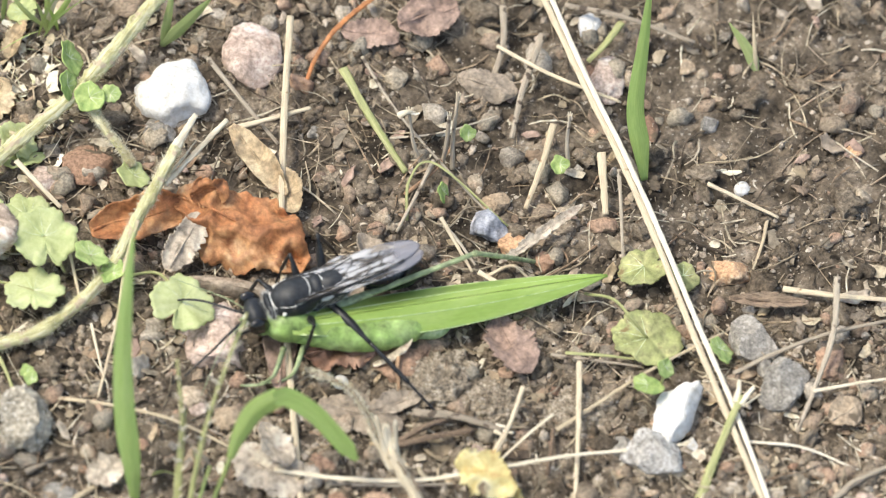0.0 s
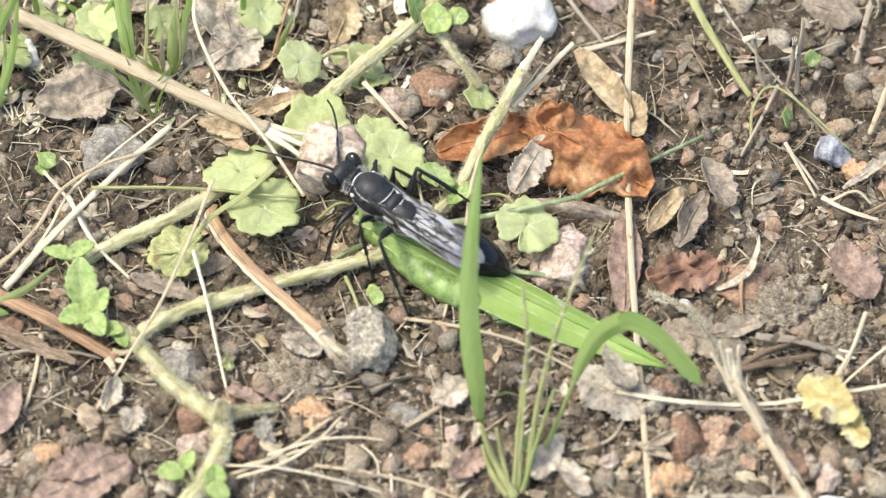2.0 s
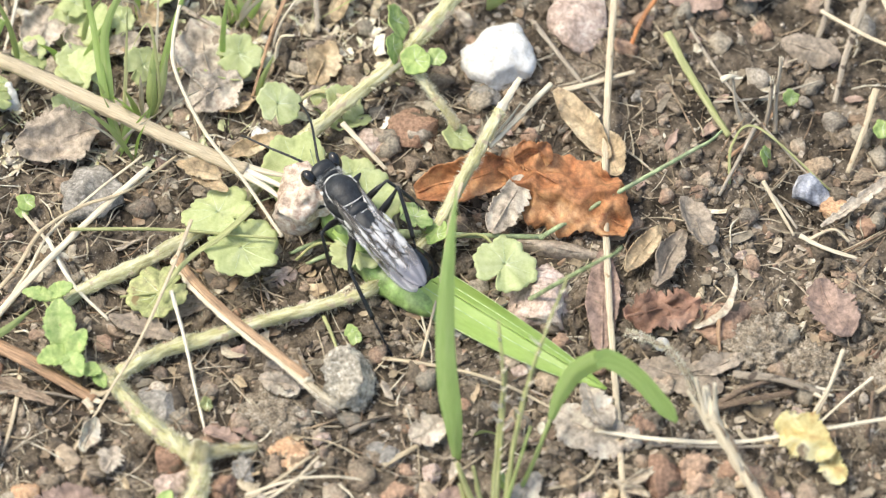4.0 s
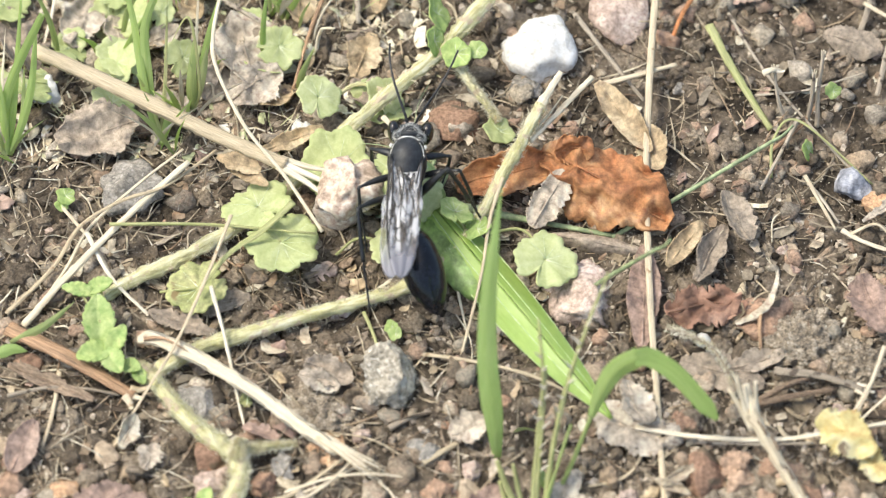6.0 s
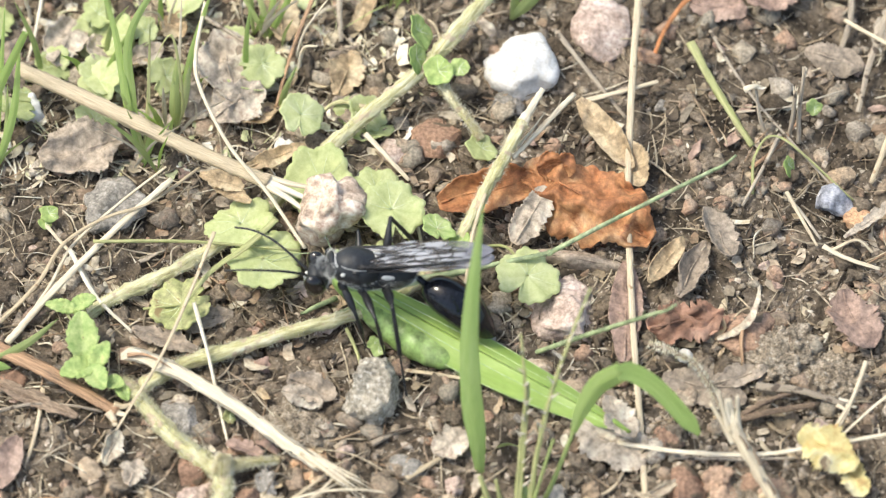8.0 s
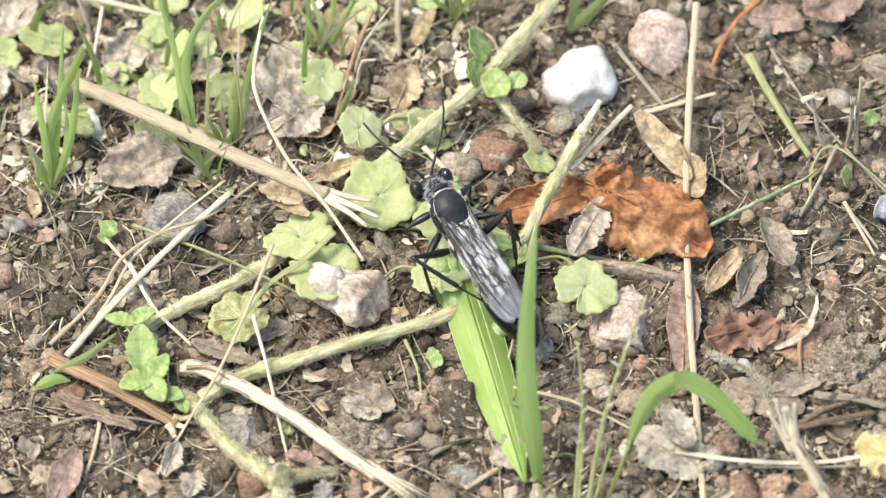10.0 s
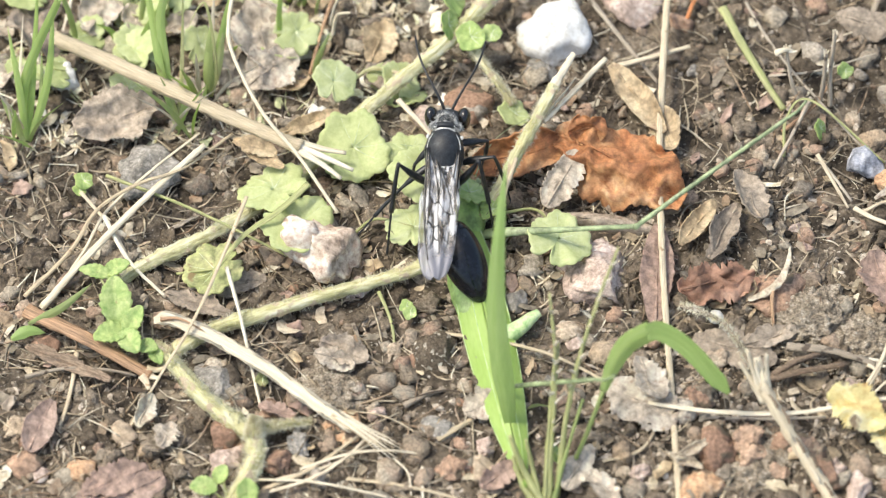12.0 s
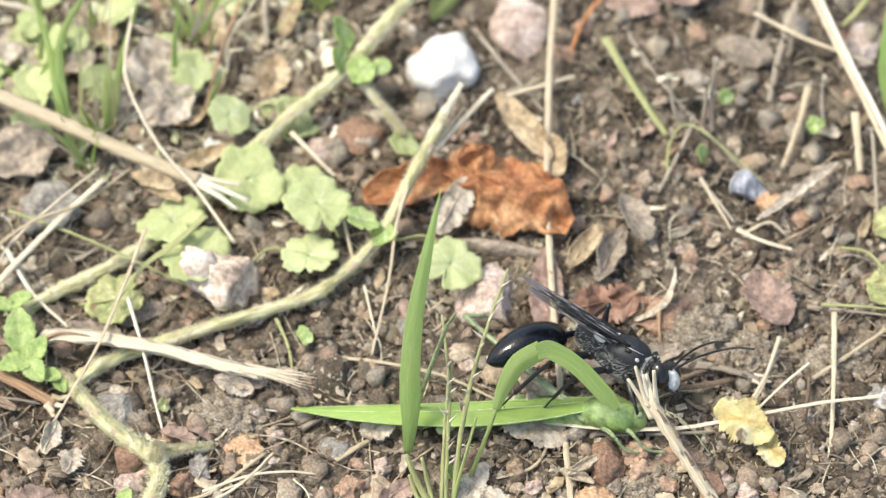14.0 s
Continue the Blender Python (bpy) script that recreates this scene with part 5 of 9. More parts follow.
dead_leaf((84.8, -1.9, 1.8), 10, 2.0, (10, 0, -4), BARK, "brown bark strip lying on soil", 0.4, 0.5, 0.15, 35.2)
dead_leaf((37.5, -16.0, 1.2), 7, 3.0, (10, 0, 20), DEAD_GREY, "grey dry leaf scrap on soil", 0.5, 0.5, 0.15, 36.2)
dead_leaf((33.5, -8.8, 1.6), 6, 2.4, (20, 0, 20), DEAD_RED, "red-brown dead leaf scrap on soil", 0.5, 0.5, 0.15, 37.2)
dead_leaf((-30.9, -7.1, 1.0), 10, 3.4, (10, 0, 10), DEAD_GREY, "grey-brown dry leaf pressed on soil", 0.6, 0.4, 0.15, 38.2)
dead_leaf((-34.4, -10.3, 1.4), 9, 2.8, (10, 0, -20), DEAD_GREY, "grey-brown dry leaf pressed on soil", 0.7, 0.5, 0.2, 39.2)
dead_leaf((-24.2, -26.2, 1.2), 5, 2.2, (10, 0, 160), DEAD_PINK, "pinkish dry leaf scrap", 0.6, 0.5, 0.2, 40.2)
for c, ln, wd, turn, m, lab, sd in (((-40.8, -26.2, 1.8), 5.2, 2.4, (30, 0, 70), DEAD_CREAM, "cream dry leaf scrap on soil", 51.3), ((-17.1, -18.8, 1.8), 5.4, 2.6, (24, 10, -20), DEAD_PALE, "pale curled dry leaf scrap on soil", 52.1),
                                    ((27.5, -32.9, 2.2), 5.6, 1.3, (20, 0, 35), DEAD_CREAM, "pale papery grass husk on soil", 53.4), ((26.8, -34.4, 1.8), 4.8, 1.1, (20, 0, -25), DEAD_CREAM, "pale papery grass husk on soil", 54.8),
                                    ((-44.2, -36.2, 1.6), 9.0, 4.2, (12, 0, 25), DEAD_PINK, "brownish pink dead leaf pressed on soil", 55.2), ((22.1, -22.9, 2.4), 7.0, 4.2, (20, 0, 110), DEAD_PALE, "pale toothed dead leaf half on soil", 56.7),
                                    ((3.5, -36.0, 1.6), 6.0, 3.0, (18, 0, 40), DEAD_PINK, "pinkish dry leaf scrap on soil", 57.9), ((16.4, -38.2, 1.6), 6.4, 3.4, (14, 0, 130), DEAD_PALE, "pale dry leaf scrap on soil", 58.6)):
    dead_leaf(c, ln, wd, turn, m, lab, 0.6, 0.7, 0.16, sd)
dead_leaf((-38.0, -29.6, 1.2), 4, 3.0, (10, 0, 60), DEAD_PALE, "pale dry leaf scrap on soil", 0.8, 0.5, 0.25, 41.2)


# ---- stones ----
STONES = "pebbles on the soil"


def stone(c, r, material, label, turn=(0, 0, 0), rough=0.2, seed=1.0, sink=0.3, sub=4, name="pebble"):
    """A rounded, slightly faceted stone partly bedded in the soil; r: half sizes."""
    bm = bmesh.new()
    ellipsoid(bm, (0, 0, 0), [q * 1.2 for q in r], sub, rough * 0.8, 0.55, seed, turn, facets(seed, 8 if material == STONE_WHITE else 12) if rough > 0.1 else ())
    ob = part(name, bm, material)
    ob.matrix_basis = at(c[0], c[1], ground_z(c[0], c[1]) + r[2] * (1 - 2 * sink))
    return tagged(ob, label, "pebble", STONES)


WHITE, GREYS, BROWNS, TANS = "chalk-white rounded stone on soil", "rough grey stone half sunk in soil", "brown pebble half sunk in soil", "tan rounded pebble on soil"
stone((10.5, 31.3, 3.0), (3.9, 4.4, 3.2), STONE_WHITE, WHITE, (0, 0, 20), 0.2, 1.1)
stone((8.9, 26.4, 1.0), (2.0, 1.8, 1.2), STONE_GREY, GREYS, seed=2.2)
stone((20.9, 37.2, 2.0), (3.4, 4.4, 2.6), STONE_PINK, "pale pinkish grey stone on soil", seed=3.3)
stone((-19.8, 19.2, 1.4), (1.35, 1.6, 1.3), STONE_WHITE, WHITE, seed=4.4)
stone((-4.8, -28.1, 0.8), (1.35, 1.3, 1.1), STONE_GREY, "smooth light grey pebble on soil", rough=0.08, seed=6.6)
stone((-48.4, -33.9, 0.8), (1.8, 1.7, 1.5), STONE_ORANGE, "orange-tan rounded pebble on soil", rough=0.12, seed=7.7)
stone((-30.6, -29.0, 0.8), (2.3, 2.2, 1.6), STONE_BROWN, BROWNS, seed=8.8)
stone((-15.8, -28.1, 0.8), (2.7, 2.2, 0.7), STONE_ORANGE, "pinkish orange stone half sunk in soil", rough=0.3, seed=9.9)
stone((-32.1, -20.9, 1.0), (2.6, 2.8, 1.6), STONE_GREY, GREYS, seed=10.1)
stone((30.8, -32.3, 1.0), (2.1, 3.0, 2.0), STONE_BROWN, "reddish brown angular stone on soil", rough=0.3, seed=11.2)
stone((12.5, -14.3, 0.8), (1.5, 1.2, 1.0), STONE_TAN, TANS, rough=0.1, seed=12.3)
stone((16.7, -17.7, 0.8), (1.6, 1.5, 1.2), STONE_TAN, TANS, rough=0.1, seed=13.4)
stone((15.6, -5.7, 1.5), (4.6, 5.2, 2.4), STONE_PINK, "large pinkish grey stone under the prey", rough=0.25, seed=14.5)
stone((50.5, 10.2, 1.5), (2.3, 2.4, 2.0), STONE_BLUE, "blue-grey speckled pebble on soil", rough=0.2, seed=15.6)
stone((53.0, 7.7, 1.0), (2.0, 1.9, 1.4), STONE_ORANGE, "orange-brown pebble on soil", rough=0.2, seed=16.7)
stone((51.4, 14.0, 1.0), (1.4, 1.5, 1.4), STONE_TAN, TANS, seed=17.8)
stone((71.7, -18.0, 2.0), (2.3, 5.2, 2.6), STONE_WHITE, "long chalk-white stone standing on soil", (0, 0, -35), 0.25, 18.9)
stone((69.3, -24.6, 1.5), (3.4, 3.2, 2.5), STONE_PITTED, "pale pitted lumpy stone on soil", rough=0.2, seed=19.1)
stone((74.2, -22.4, 0.5), (1.0, 1.0, 0.8), STONE_WHITE, WHITE, seed=20.2)
stone((82.4, -7.4, 1.2), (2.9, 3.4, 2.2), STONE_GREY, GREYS, seed=21.3)
stone((85.9, -13.9, 1.2), (3.1, 3.0, 2.2), STONE_GREY, GREYS, seed=22.4)
stone((64.2, 41.6, 1.0), (1.4, 1.4, 1.2), STONE_WHITE, WHITE, seed=23.5)
stone((82.7, 16.3, 0.5), (0.85, 0.85, 0.8), STONE_WHITE, "tiny white pebble on soil", rough=0.1, seed=24.6)
stone((79.0, 26.2, 0.7), (1.2, 1.3, 0.9), STONE_GREY, "small light grey pebble", seed=25.7)
stone((76.7, 34.9, 0.7), (1.1, 1.2, 1.0), STONE_TAN, TANS, seed=26.8)
stone((97.3, 21.4, 0.7), (1.1, 1.1, 0.9), STONE_ORANGE, "small orange pebble on soil", seed=27.9)
stone((66.1, 33.1, 1.0), (2.3, 2.8, 1.6), STONE_PINK, "pinkish pebble on soil", seed=28.1)
stone((50.4, 13.8, 0.8), (1.3, 1.4, 1.1), STONE_TAN, TANS, seed=29.2)
stone((64.6, 10.7, 0.8), (1.8, 1.2, 0.9), STONE_BROWN, BROWNS, seed=30.3)
stone((80.2, 3.3, 0.8), (2.8, 2.2, 1.3), STONE_ORANGE, "orange-brown flat stone on soil", seed=31.4)
stone((71.5, 25.8, 0.8), (1.4, 2.0, 1.1), STONE_BROWN, BROWNS, seed=32.5)
stone((-42.2, 10.0, 1.6), (4.4, 3.6, 2.4), STONE_GREY, GREYS, (0, 0, 20), 0.3, 33.6)
stone((-6.3, 18.4, 0.8), (1.9, 1.7, 1.2), STONE_PINK, "pinkish white pebble on soil", seed=34.7)
stone((0.0, 20.4, 0.8), (3.0, 2.8, 1.6), STONE_BROWN, "purplish brown stone on soil", seed=35.8)
stone((-3.7, -28.7, 0.8), (1.5, 1.3, 1.1), STONE_GREY, "smooth light grey pebble on soil", rough=0.1, seed=36.9)
stone((30.7, -12.7, 1.2), (0.85, 0.85, 0.85), STONE_WHITE, "tiny white pebble on soil", rough=0.1, seed=37.1)
stone((12.2, -14.5, 0.8), (1.6, 1.3, 1.1), STONE_TAN, TANS, rough=0.1, seed=38.2)
stone((-4.4, -28.2, 0.8), (1.3, 1.2, 1.0), STONE_TAN, TANS, rough=0.1, seed=40.4)
stone((48.6, -42.6, 1.0), (2.6, 2.0, 1.7), STONE_WHITE, "chalk-white stone edge on soil", seed=41.5)
stone((82.6, -9.9, 0.5), (1.4, 1.2, 0.9), STONE_BROWN, BROWNS, seed=42.6)
stone((39.1, -9.7, 1.0), (3.5, 2.8, 1.4), STONE_BROWN, BROWNS, rough=0.3, seed=43.7)
stone((92.2, -10.3, 1.0), (2.4, 2.2, 1.4), STONE_BROWN, BROWNS, rough=0.3, seed=44.8)
stone((-52.8, 25.3, 1.0), (1.7, 2.0, 1.5), STONE_WHITE, WHITE, seed=45.9)

# pebbles gathered at the foot of the grass and round the fork
for n, (x, y, r, m, lab) in enumerate((
        (34.5, -30.6, 2.0, STONE_BROWN, "reddish brown pebble on soil"), (35.1, -32.9, 1.8, STONE_BROWN, BROWNS), (18.8, -32.4, 1.5, STONE_TAN, TANS),
        (21.0, -35.2, 1.3, STONE_PINK, "pinkish pebble on soil"), (28.5, -37.7, 2.4, STONE_ORANGE, "orange-brown pebble on soil"), (37.9, -35.9, 1.3, STONE_BROWN, "reddish brown pebble on soil"),
        (12.6, -23.4, 1.6, STONE_TAN, TANS), (28.0, -24.6, 1.9, STONE_BROWN, "reddish brown pebble on soil"), (-56.8, -27.9, 1.7, STONE_TAN, TANS), (-30.0, -32.6, 2.4, STONE_PINK, "pinkish pebble on soil"),
        (-21.6, -30.5, 1.7, STONE_GREY, "small dark grey pebble on soil"), (-24.2, -33.1, 2.0, STONE_BROWN, BROWNS), (-10.1, -17.2, 1.1, STONE_TAN, TANS), (-22.4, -23.0, 0.9, STONE_PINK, "small pinkish pebble on soil"),
        (-2.0, -34.2, 1.9, STONE_BROWN, "reddish brown pebble on soil"), (1.8, -31.4, 1.5, STONE_PINK, "pinkish pebble on soil"), (43.6, -36.2, 2.2, STONE_BROWN, "reddish brown pebble on soil"), (47.8, -38.0, 1.9, STONE_PINK, "pinkish pebble on soil"))):
    stone((x, y, 1.0), (r, r * 0.95, r * 0.75), m, lab, (n * 23 % 50 - 25, n * 31 % 40 - 20, n * 37), 0.5, 200.0 + n * 1.7, sink=0.34)

rng = random.Random(77)
KINDS = [(STONE_BROWN, BROWNS), (STONE_TAN, TANS), (STONE_GREY, "small grey pebble half sunk in soil"), (STONE_BROWN, BROWNS), (STONE_PINK, "pinkish pebble half sunk in soil")]
meshes = {}
for n in range(300):
    x, y = rng.uniform(VIEW[0], VIEW[1]), (rng.uniform(VIEW[2], VIEW[3]) if n < 180 else rng.uniform(VIEW[2], -8))
    if noise.noise((x / 20, y / 20, 5.5)) < -0.2 or (x > 45 and y > 0 and n % 3) or (y > 0 and rng.random() < 0.35):
        continue
    k, shape = rng.randrange(5), rng.randrange(6)
    r = 0.8 + 1.3 * rng.random() ** 2
    if (k, shape) not in meshes:
        bm = bmesh.new()
        ellipsoid(bm, (0, 0, 0), (1.0, rng.uniform(0.75, 1.1), rng.uniform(0.55, 0.8)), 3, 0.25, 0.55, n * 1.3, None, facets(n, 11))
        first = part("pebble", bm, KINDS[k][0])
        meshes[(k, shape)] = first.data
        ob = first
    else:
        ob = new("pebble", meshes[(k, shape)])
    ob.matrix_basis = at(x, y, ground_z(x, y) + 0.3 * r, 0, 0, rng.uniform(0, 360)) @ Matrix.Diagonal((r, r, r, 1))
    tagged(ob, KINDS[k][1], "pebble", STONES)

# crumbly mounds of dry soil
for c, r, turn, seed in (((42.5, -12.6), (5.6, 4.4, 2.2), 20, 3.1), ((49.2, -15.4), (4.8, 3.4, 1.8), -15, 5.7), ((36.0, -34.5), (4.5, 3.2, 1.6), 35, 7.3), ((60.5, -16.5), (5.0, 3.6, 1.7), 10, 9.9), ((-17.5, -22.5), (5.0, 3.4, 1.5), -20, 11.3)):
    bm = bmesh.new()
    ellipsoid(bm, (0, 0, 0), r, 6, 0.28, 1.1, seed, (0, 0, turn))
    for v in bm.verts:
        v.co += v.co.normalized() * (0.32 * noise.noise(v.co * 1.1) + 0.22 * noise.noise(v.co * 2.6) + 0.07 * noise.noise(v.co * 5.5))
    ob = part("soil_mound", bm, MOUND)
    ob.matrix_basis = at(c[0], c[1], ground_z(*c) - 0.1)
    tagged(ob, "crumbly mound of dry sandy brown soil", "soil", "lumps of soil")

# larger lumps of soil and dry leaf flakes, one by one
rng = random.Random(31)
lumps = []
for k in range(14):
    bm = bmesh.new()
    ellipsoid(bm, (0, 0, 0), (1.0, rng.uniform(0.7, 1.1), rng.uniform(0.5, 0.75)), 3, 0.7, 0.6, k * 2.3 + 100, None, facets(k + 300, 9))
    first = part("soil_lump", bm, LUMP)
    lumps.append(first.data)
    bpy.data.objects.remove(first)
for n in range(230):
    x, y = rng.uniform(-58, 100), rng.uniform(-46, 45)
    if noise.noise((x / 18, y / 18, 2.5)) < -0.25:
        continue
    r = 1.0 + 1.4 * rng.random() ** 1.6
    ob = new("soil_lump", lumps[n % 14])
    ob.matrix_basis = at(x, y, ground_z(x, y) + 0.25 * r, rng.uniform(-20, 20), rng.uniform(-20, 20), rng.uniform(0, 360)) @ Matrix.Diagonal((r, r, r, 1))
    tagged(ob, "rough crumbly lump of dark brown soil", "soil", "lumps of soil")


def leaf_flake(seed):
    """A torn, curled scrap of dry leaf."""
    rg = random.Random(seed)
    n, ph, bend, tip = rg.randrange(5, 8), rg.uniform(0, 6.28), rg.uniform(-0.5, 0.5), rg.uniform(0.3, 0.7)
    corners = [rg.uniform(0.6, 1.15) for _ in range(n)]
    bm = bmesh.new()

    def place(u, v):
        a = v * n
        c = corners[int(a) % n] * (1 - a % 1) + corners[(int(a) + 1) % n] * (a % 1)
        c *= 1 - 0.22 * math.sin((a % 1) * math.pi) + 0.12 * noise.noise((v * 40, seed, 0))
        x, y = max(u, 0.03) * c * math.cos(v * 6.283 + ph), max(u, 0.03) * c * tip * math.sin(v * 6.283 + ph)
        return Vector((x, y, bend * x * x + 0.6 * bend * x * y + 0.18 * noise.noise((x * 2, y * 2, seed))))

    sheet(bm, place, 4, 35, 0.07, closed=True)
    return bm


flakes = []
for k in range(16):
    for m in (DEAD_GREY, DEAD_PALE, DEAD_PINK, DEAD_TAN, BARK)[k % 5:k % 5 + 1]:
        first = part("leaf_flake", leaf_flake(k + 1), m)
        flakes.append((first.data, ("grey", "pale", "pinkish", "tan", "dark brown")[k % 5]))
        bpy.data.objects.remove(first)
for n in range(290):
    x, y = rng.uniform(-60, 98), rng.uniform(-46, 48)
    if y > 5 and x > 0 and n % 2:
        continue
    r = 0.9 + 1.9 * rng.random() ** 2
    me, tint = flakes[rng.randrange(16)]
    ob = new("leaf_flake", me)
    ob.matrix_basis = at(x, y, ground_z(x, y) + 0.9, rng.uniform(-28, 28), rng.uniform(-28, 28), rng.uniform(0, 360)) @ Matrix.Diagonal((r, r, r, 1))
    tagged(ob, "torn " + tint + " scrap of dry leaf on soil", "dead leaf", "leaf scraps")

# ---- green thicket behind the straw ----
rng = random.Random(5)
for n in range(66):
    x, y = rng.uniform(-66, -10), rng.uniform(22, 68)
    h, lean = rng.uniform(5, 15), rng.uniform(-0.5, 0.5)
    z = ground_z(x, y)
    root, tip = (x, y, z), (x + lean * h, y + rng.uniform(-0.2, 0.5) * h, z + h)
    mid = (x + lean * h * 0.3, y + 0.1 * h, z + h * 0.55)
    if n % 5 in (0, 3):
        culm(root, tip, [mid], rng.uniform(0.14, 0.28), "pale dry grass stalk among weeds", 0, STRAW_WHITE, n)
    else:
        grass_tuft(root, [([mid, tip], rng.uniform(0.5, 1.2), GRASS_YOUNG if n % 3 == 1 else GRASS_DULL)], "young green grass blade among weeds")
for n in range(40):
    x, y = rng.uniform(-66, -8), rng.uniform(22, 64)
    round_leaf((x, y, ground_z(x, y) + rng.uniform(1, 3.5)), rng.uniform(1.8, 3.6), (rng.uniform(5, 35), rng.uniform(-15, 15), rng.uniform(0, 360)), LEAF_PALE, "pale yellow-green scalloped leaf among weeds", 8, 0.13, seed=50 + n)
for n in range(34):
    x, y = rng.uniform(-66, -8), rng.uniform(20, 64)
    dead_leaf((x, y, ground_z(x, y) + 1.2), rng.uniform(4, 8), rng.uniform(2.5, 5), (rng.uniform(5, 30), rng.uniform(-10, 10), rng.uniform(0, 360)), (DEAD_PALE, DEAD_TAN, DEAD_PALE, DEAD_GREY)[n % 4], "dry curled leaf among weeds", 0.8, 0.8, 0.12, 60.0 + n)


# ---- things that the wasp shifts ----
loose_straw = empty("loose_straw", at(0, 0, 0), "flattened split dry straw with a frayed end", "straw")
bm = bmesh.new()
sweep(bm, [(-16.28, 0.6, 0.2), (-14.08, 1.6, 0.5), (-7.92, 1.4, 0.7), (0, 0.2, 0.6), (7.92, -1.6, 0.4), (13.2, -2.6, 0.2)], lambda u: 0.96 * min(1, 0.45 + 4 * u) * (1 - 0.2 * u), 18, 0.3, 0.5, per=12, wobble=0.3, side=(0, 1, 0.2), flute=0.22)
part("stalk", bm, STRAW_WHITE, loose_straw)
bm = bmesh.new()
sweep(bm, [(-16.02, 0.6, -0.15), (-14.08, 1.6, 0.15), (-7.92, 1.4, 0.33), (0, 0.2, 0.23), (7.92, -1.6, 0.03), (12.76, -2.5, -0.15)], lambda u: 0.78 * min(1, 0.45 + 4 * u) * (1 - 0.15 * u), 10, 0.3, 0.0, per=9, wobble=0.15, side=(0, 1, 0.2), flute=0.15)
part("underside", bm, STRAW_BROWN, loose_straw, "reddish brown fibrous underside")
for k in range(11):
    s = (k - 5) * 0.15
    bm = bmesh.new()
    sweep(bm, [(10 + (k % 3) * 0.7, -1.7 + s * 0.7, 0.5), (15, -2.6 + s * 1.1, 0.4 + 0.12 * (k % 2)), (18.2 + (k * 37 % 5) * 0.5, -3.3 + s * 1.9, 0.3)], lambda u: 0.15 * (1 - 0.7 * u), 6, 0.6, per=5)
    part("splinter", bm, STRAW_WHITE if k % 3 else STRAW, loose_straw)
bm = bmesh.new()
sweep(bm, [(-15.49, 0.9, 0.75), (-13.2, 1.9, 1.0), (-9.68, 1.6, 1.0)], lambda u: 0.3 * (1 - u) + 0.05, 6, 0.4, per=5)
part("husk", bm, STRAW_BROWN, loose_straw, "reddish brown curled husk")

shifted_stalk = empty("grass_stalk", at(0, 0, 0), "thin greyish dry grass stalk over leaves", "stalk")
bm = bmesh.new()
sweep(bm, [(0, 0, 0), (12, 0.3, 0.5), (26, 0, 0)], lambda u: 0.24 - 0.06 * u, 7, per=8)
part("stalk", bm, STALK_GREEN, shifted_stalk)

grey_stone = tagged(new("gritty_stone"), "pale grey gritty stone with a dirt-caked underside", "pebble", STONES)
bm = bmesh.new()
ellipsoid(bm, (0, 0, 0), (4.1, 4.5, 3.6), 5, 0.24, 0.55, 5.5, planes=facets(5, 10))
for v in bm.verts:
    v.co *= 1 + 0.05 * noise.noise(v.co * 1.3) + 0.02 * noise.noise(v.co * 4)
part("stone", bm, STONE_PALE, grey_stone)
bm = bmesh.new()
ellipsoid(bm, (0, 0, 0), (4.22, 4.62, 3.72), 4, 0.24, 0.55, 5.5, planes=facets(5, 10))
bmesh.ops.delete(bm, geom=[v for v in bm.verts if v.co.z > -0.7 + 0.9 * noise.noise(v.co * 0.7)], context="VERTS")
for v in bm.verts:
    v.co *= 1 + 0.05 * noise.noise(v.co * 2.2)
part("dirt_crust", bm, LUMP, grey_stone, "crust of damp brown dirt")

bm = bmesh.new()
ellipsoid(bm, (0, 0, 0.4), (4.5, 3.8, 5.0), 4, 0.34, 0.55, 61.0, planes=facets(61, 9))
ellipsoid(bm, (-0.9, -0.4, -3.2), (3.0, 2.6, 2.8), 3, 0.3, 0.55, 62.0)
pink_stone = tagged(part("lumpy_stone", bm, STONE_CHALK), "lumpy pinkish white stone among leaves", "pebble", STONES)

# ---- insect materials ----
SHELL = mat("black_shell", [(0.005, 0.006, 0.009), (0.010, 0.012, 0.018)], 600, 0.13, 0.04, 4, spec=0.4, dist=0.0001)
CUTICLE = mat("dark_thorax", [(0.010, 0.012, 0.015), (0.018, 0.020, 0.024), (0.030, 0.033, 0.038)], 1500, 0.52, 0.08, 5, spec=0.45, dist=0.0001)
DOWN = mat("silver_down", [(0.50, 0.50, 0.48), (0.74, 0.74, 0.71)], 900, 0.4, 0.0)
EYE = mat("compound_eye", [(0.006, 0.005, 0.005), (0.012, 0.01, 0.009)], 3000, 0.16, 0.05, 2, spec=0.7, dist=0.00005)
LIMB = mat("black_limb", [(0.008, 0.008, 0.009), (0.022, 0.023, 0.026)], 1500, 0.38, 0.2, 3, dist=0.0001)
VEIN = mat("wing_vein", [(0.008, 0.007, 0.007), (0.02, 0.018, 0.016)], 900, 0.3, 0.0)
PREY_WING = mat("prey_wing", [(0.34, 0.50, 0.11), (0.39, 0.55, 0.14), (0.44, 0.59, 0.18)], 500, 0.42, 0.12, 5, translucent=0.3, dist=0.0001, bump_scale=6.0, stretch=(0.25, 1, 1), fine_mix=0.1)
PREY_BODY = mat("prey_body", [(0.22, 0.34, 0.09), (0.30, 0.44, 0.14), (0.39, 0.52, 0.21)], 200, 0.4, 0.05, 3, translucent=0.2, dist=0.0002)
PREY_RIB = mat("prey_rib", [(0.44, 0.58, 0.26), (0.54, 0.66, 0.36)], 300, 0.5, 0.05, 3)
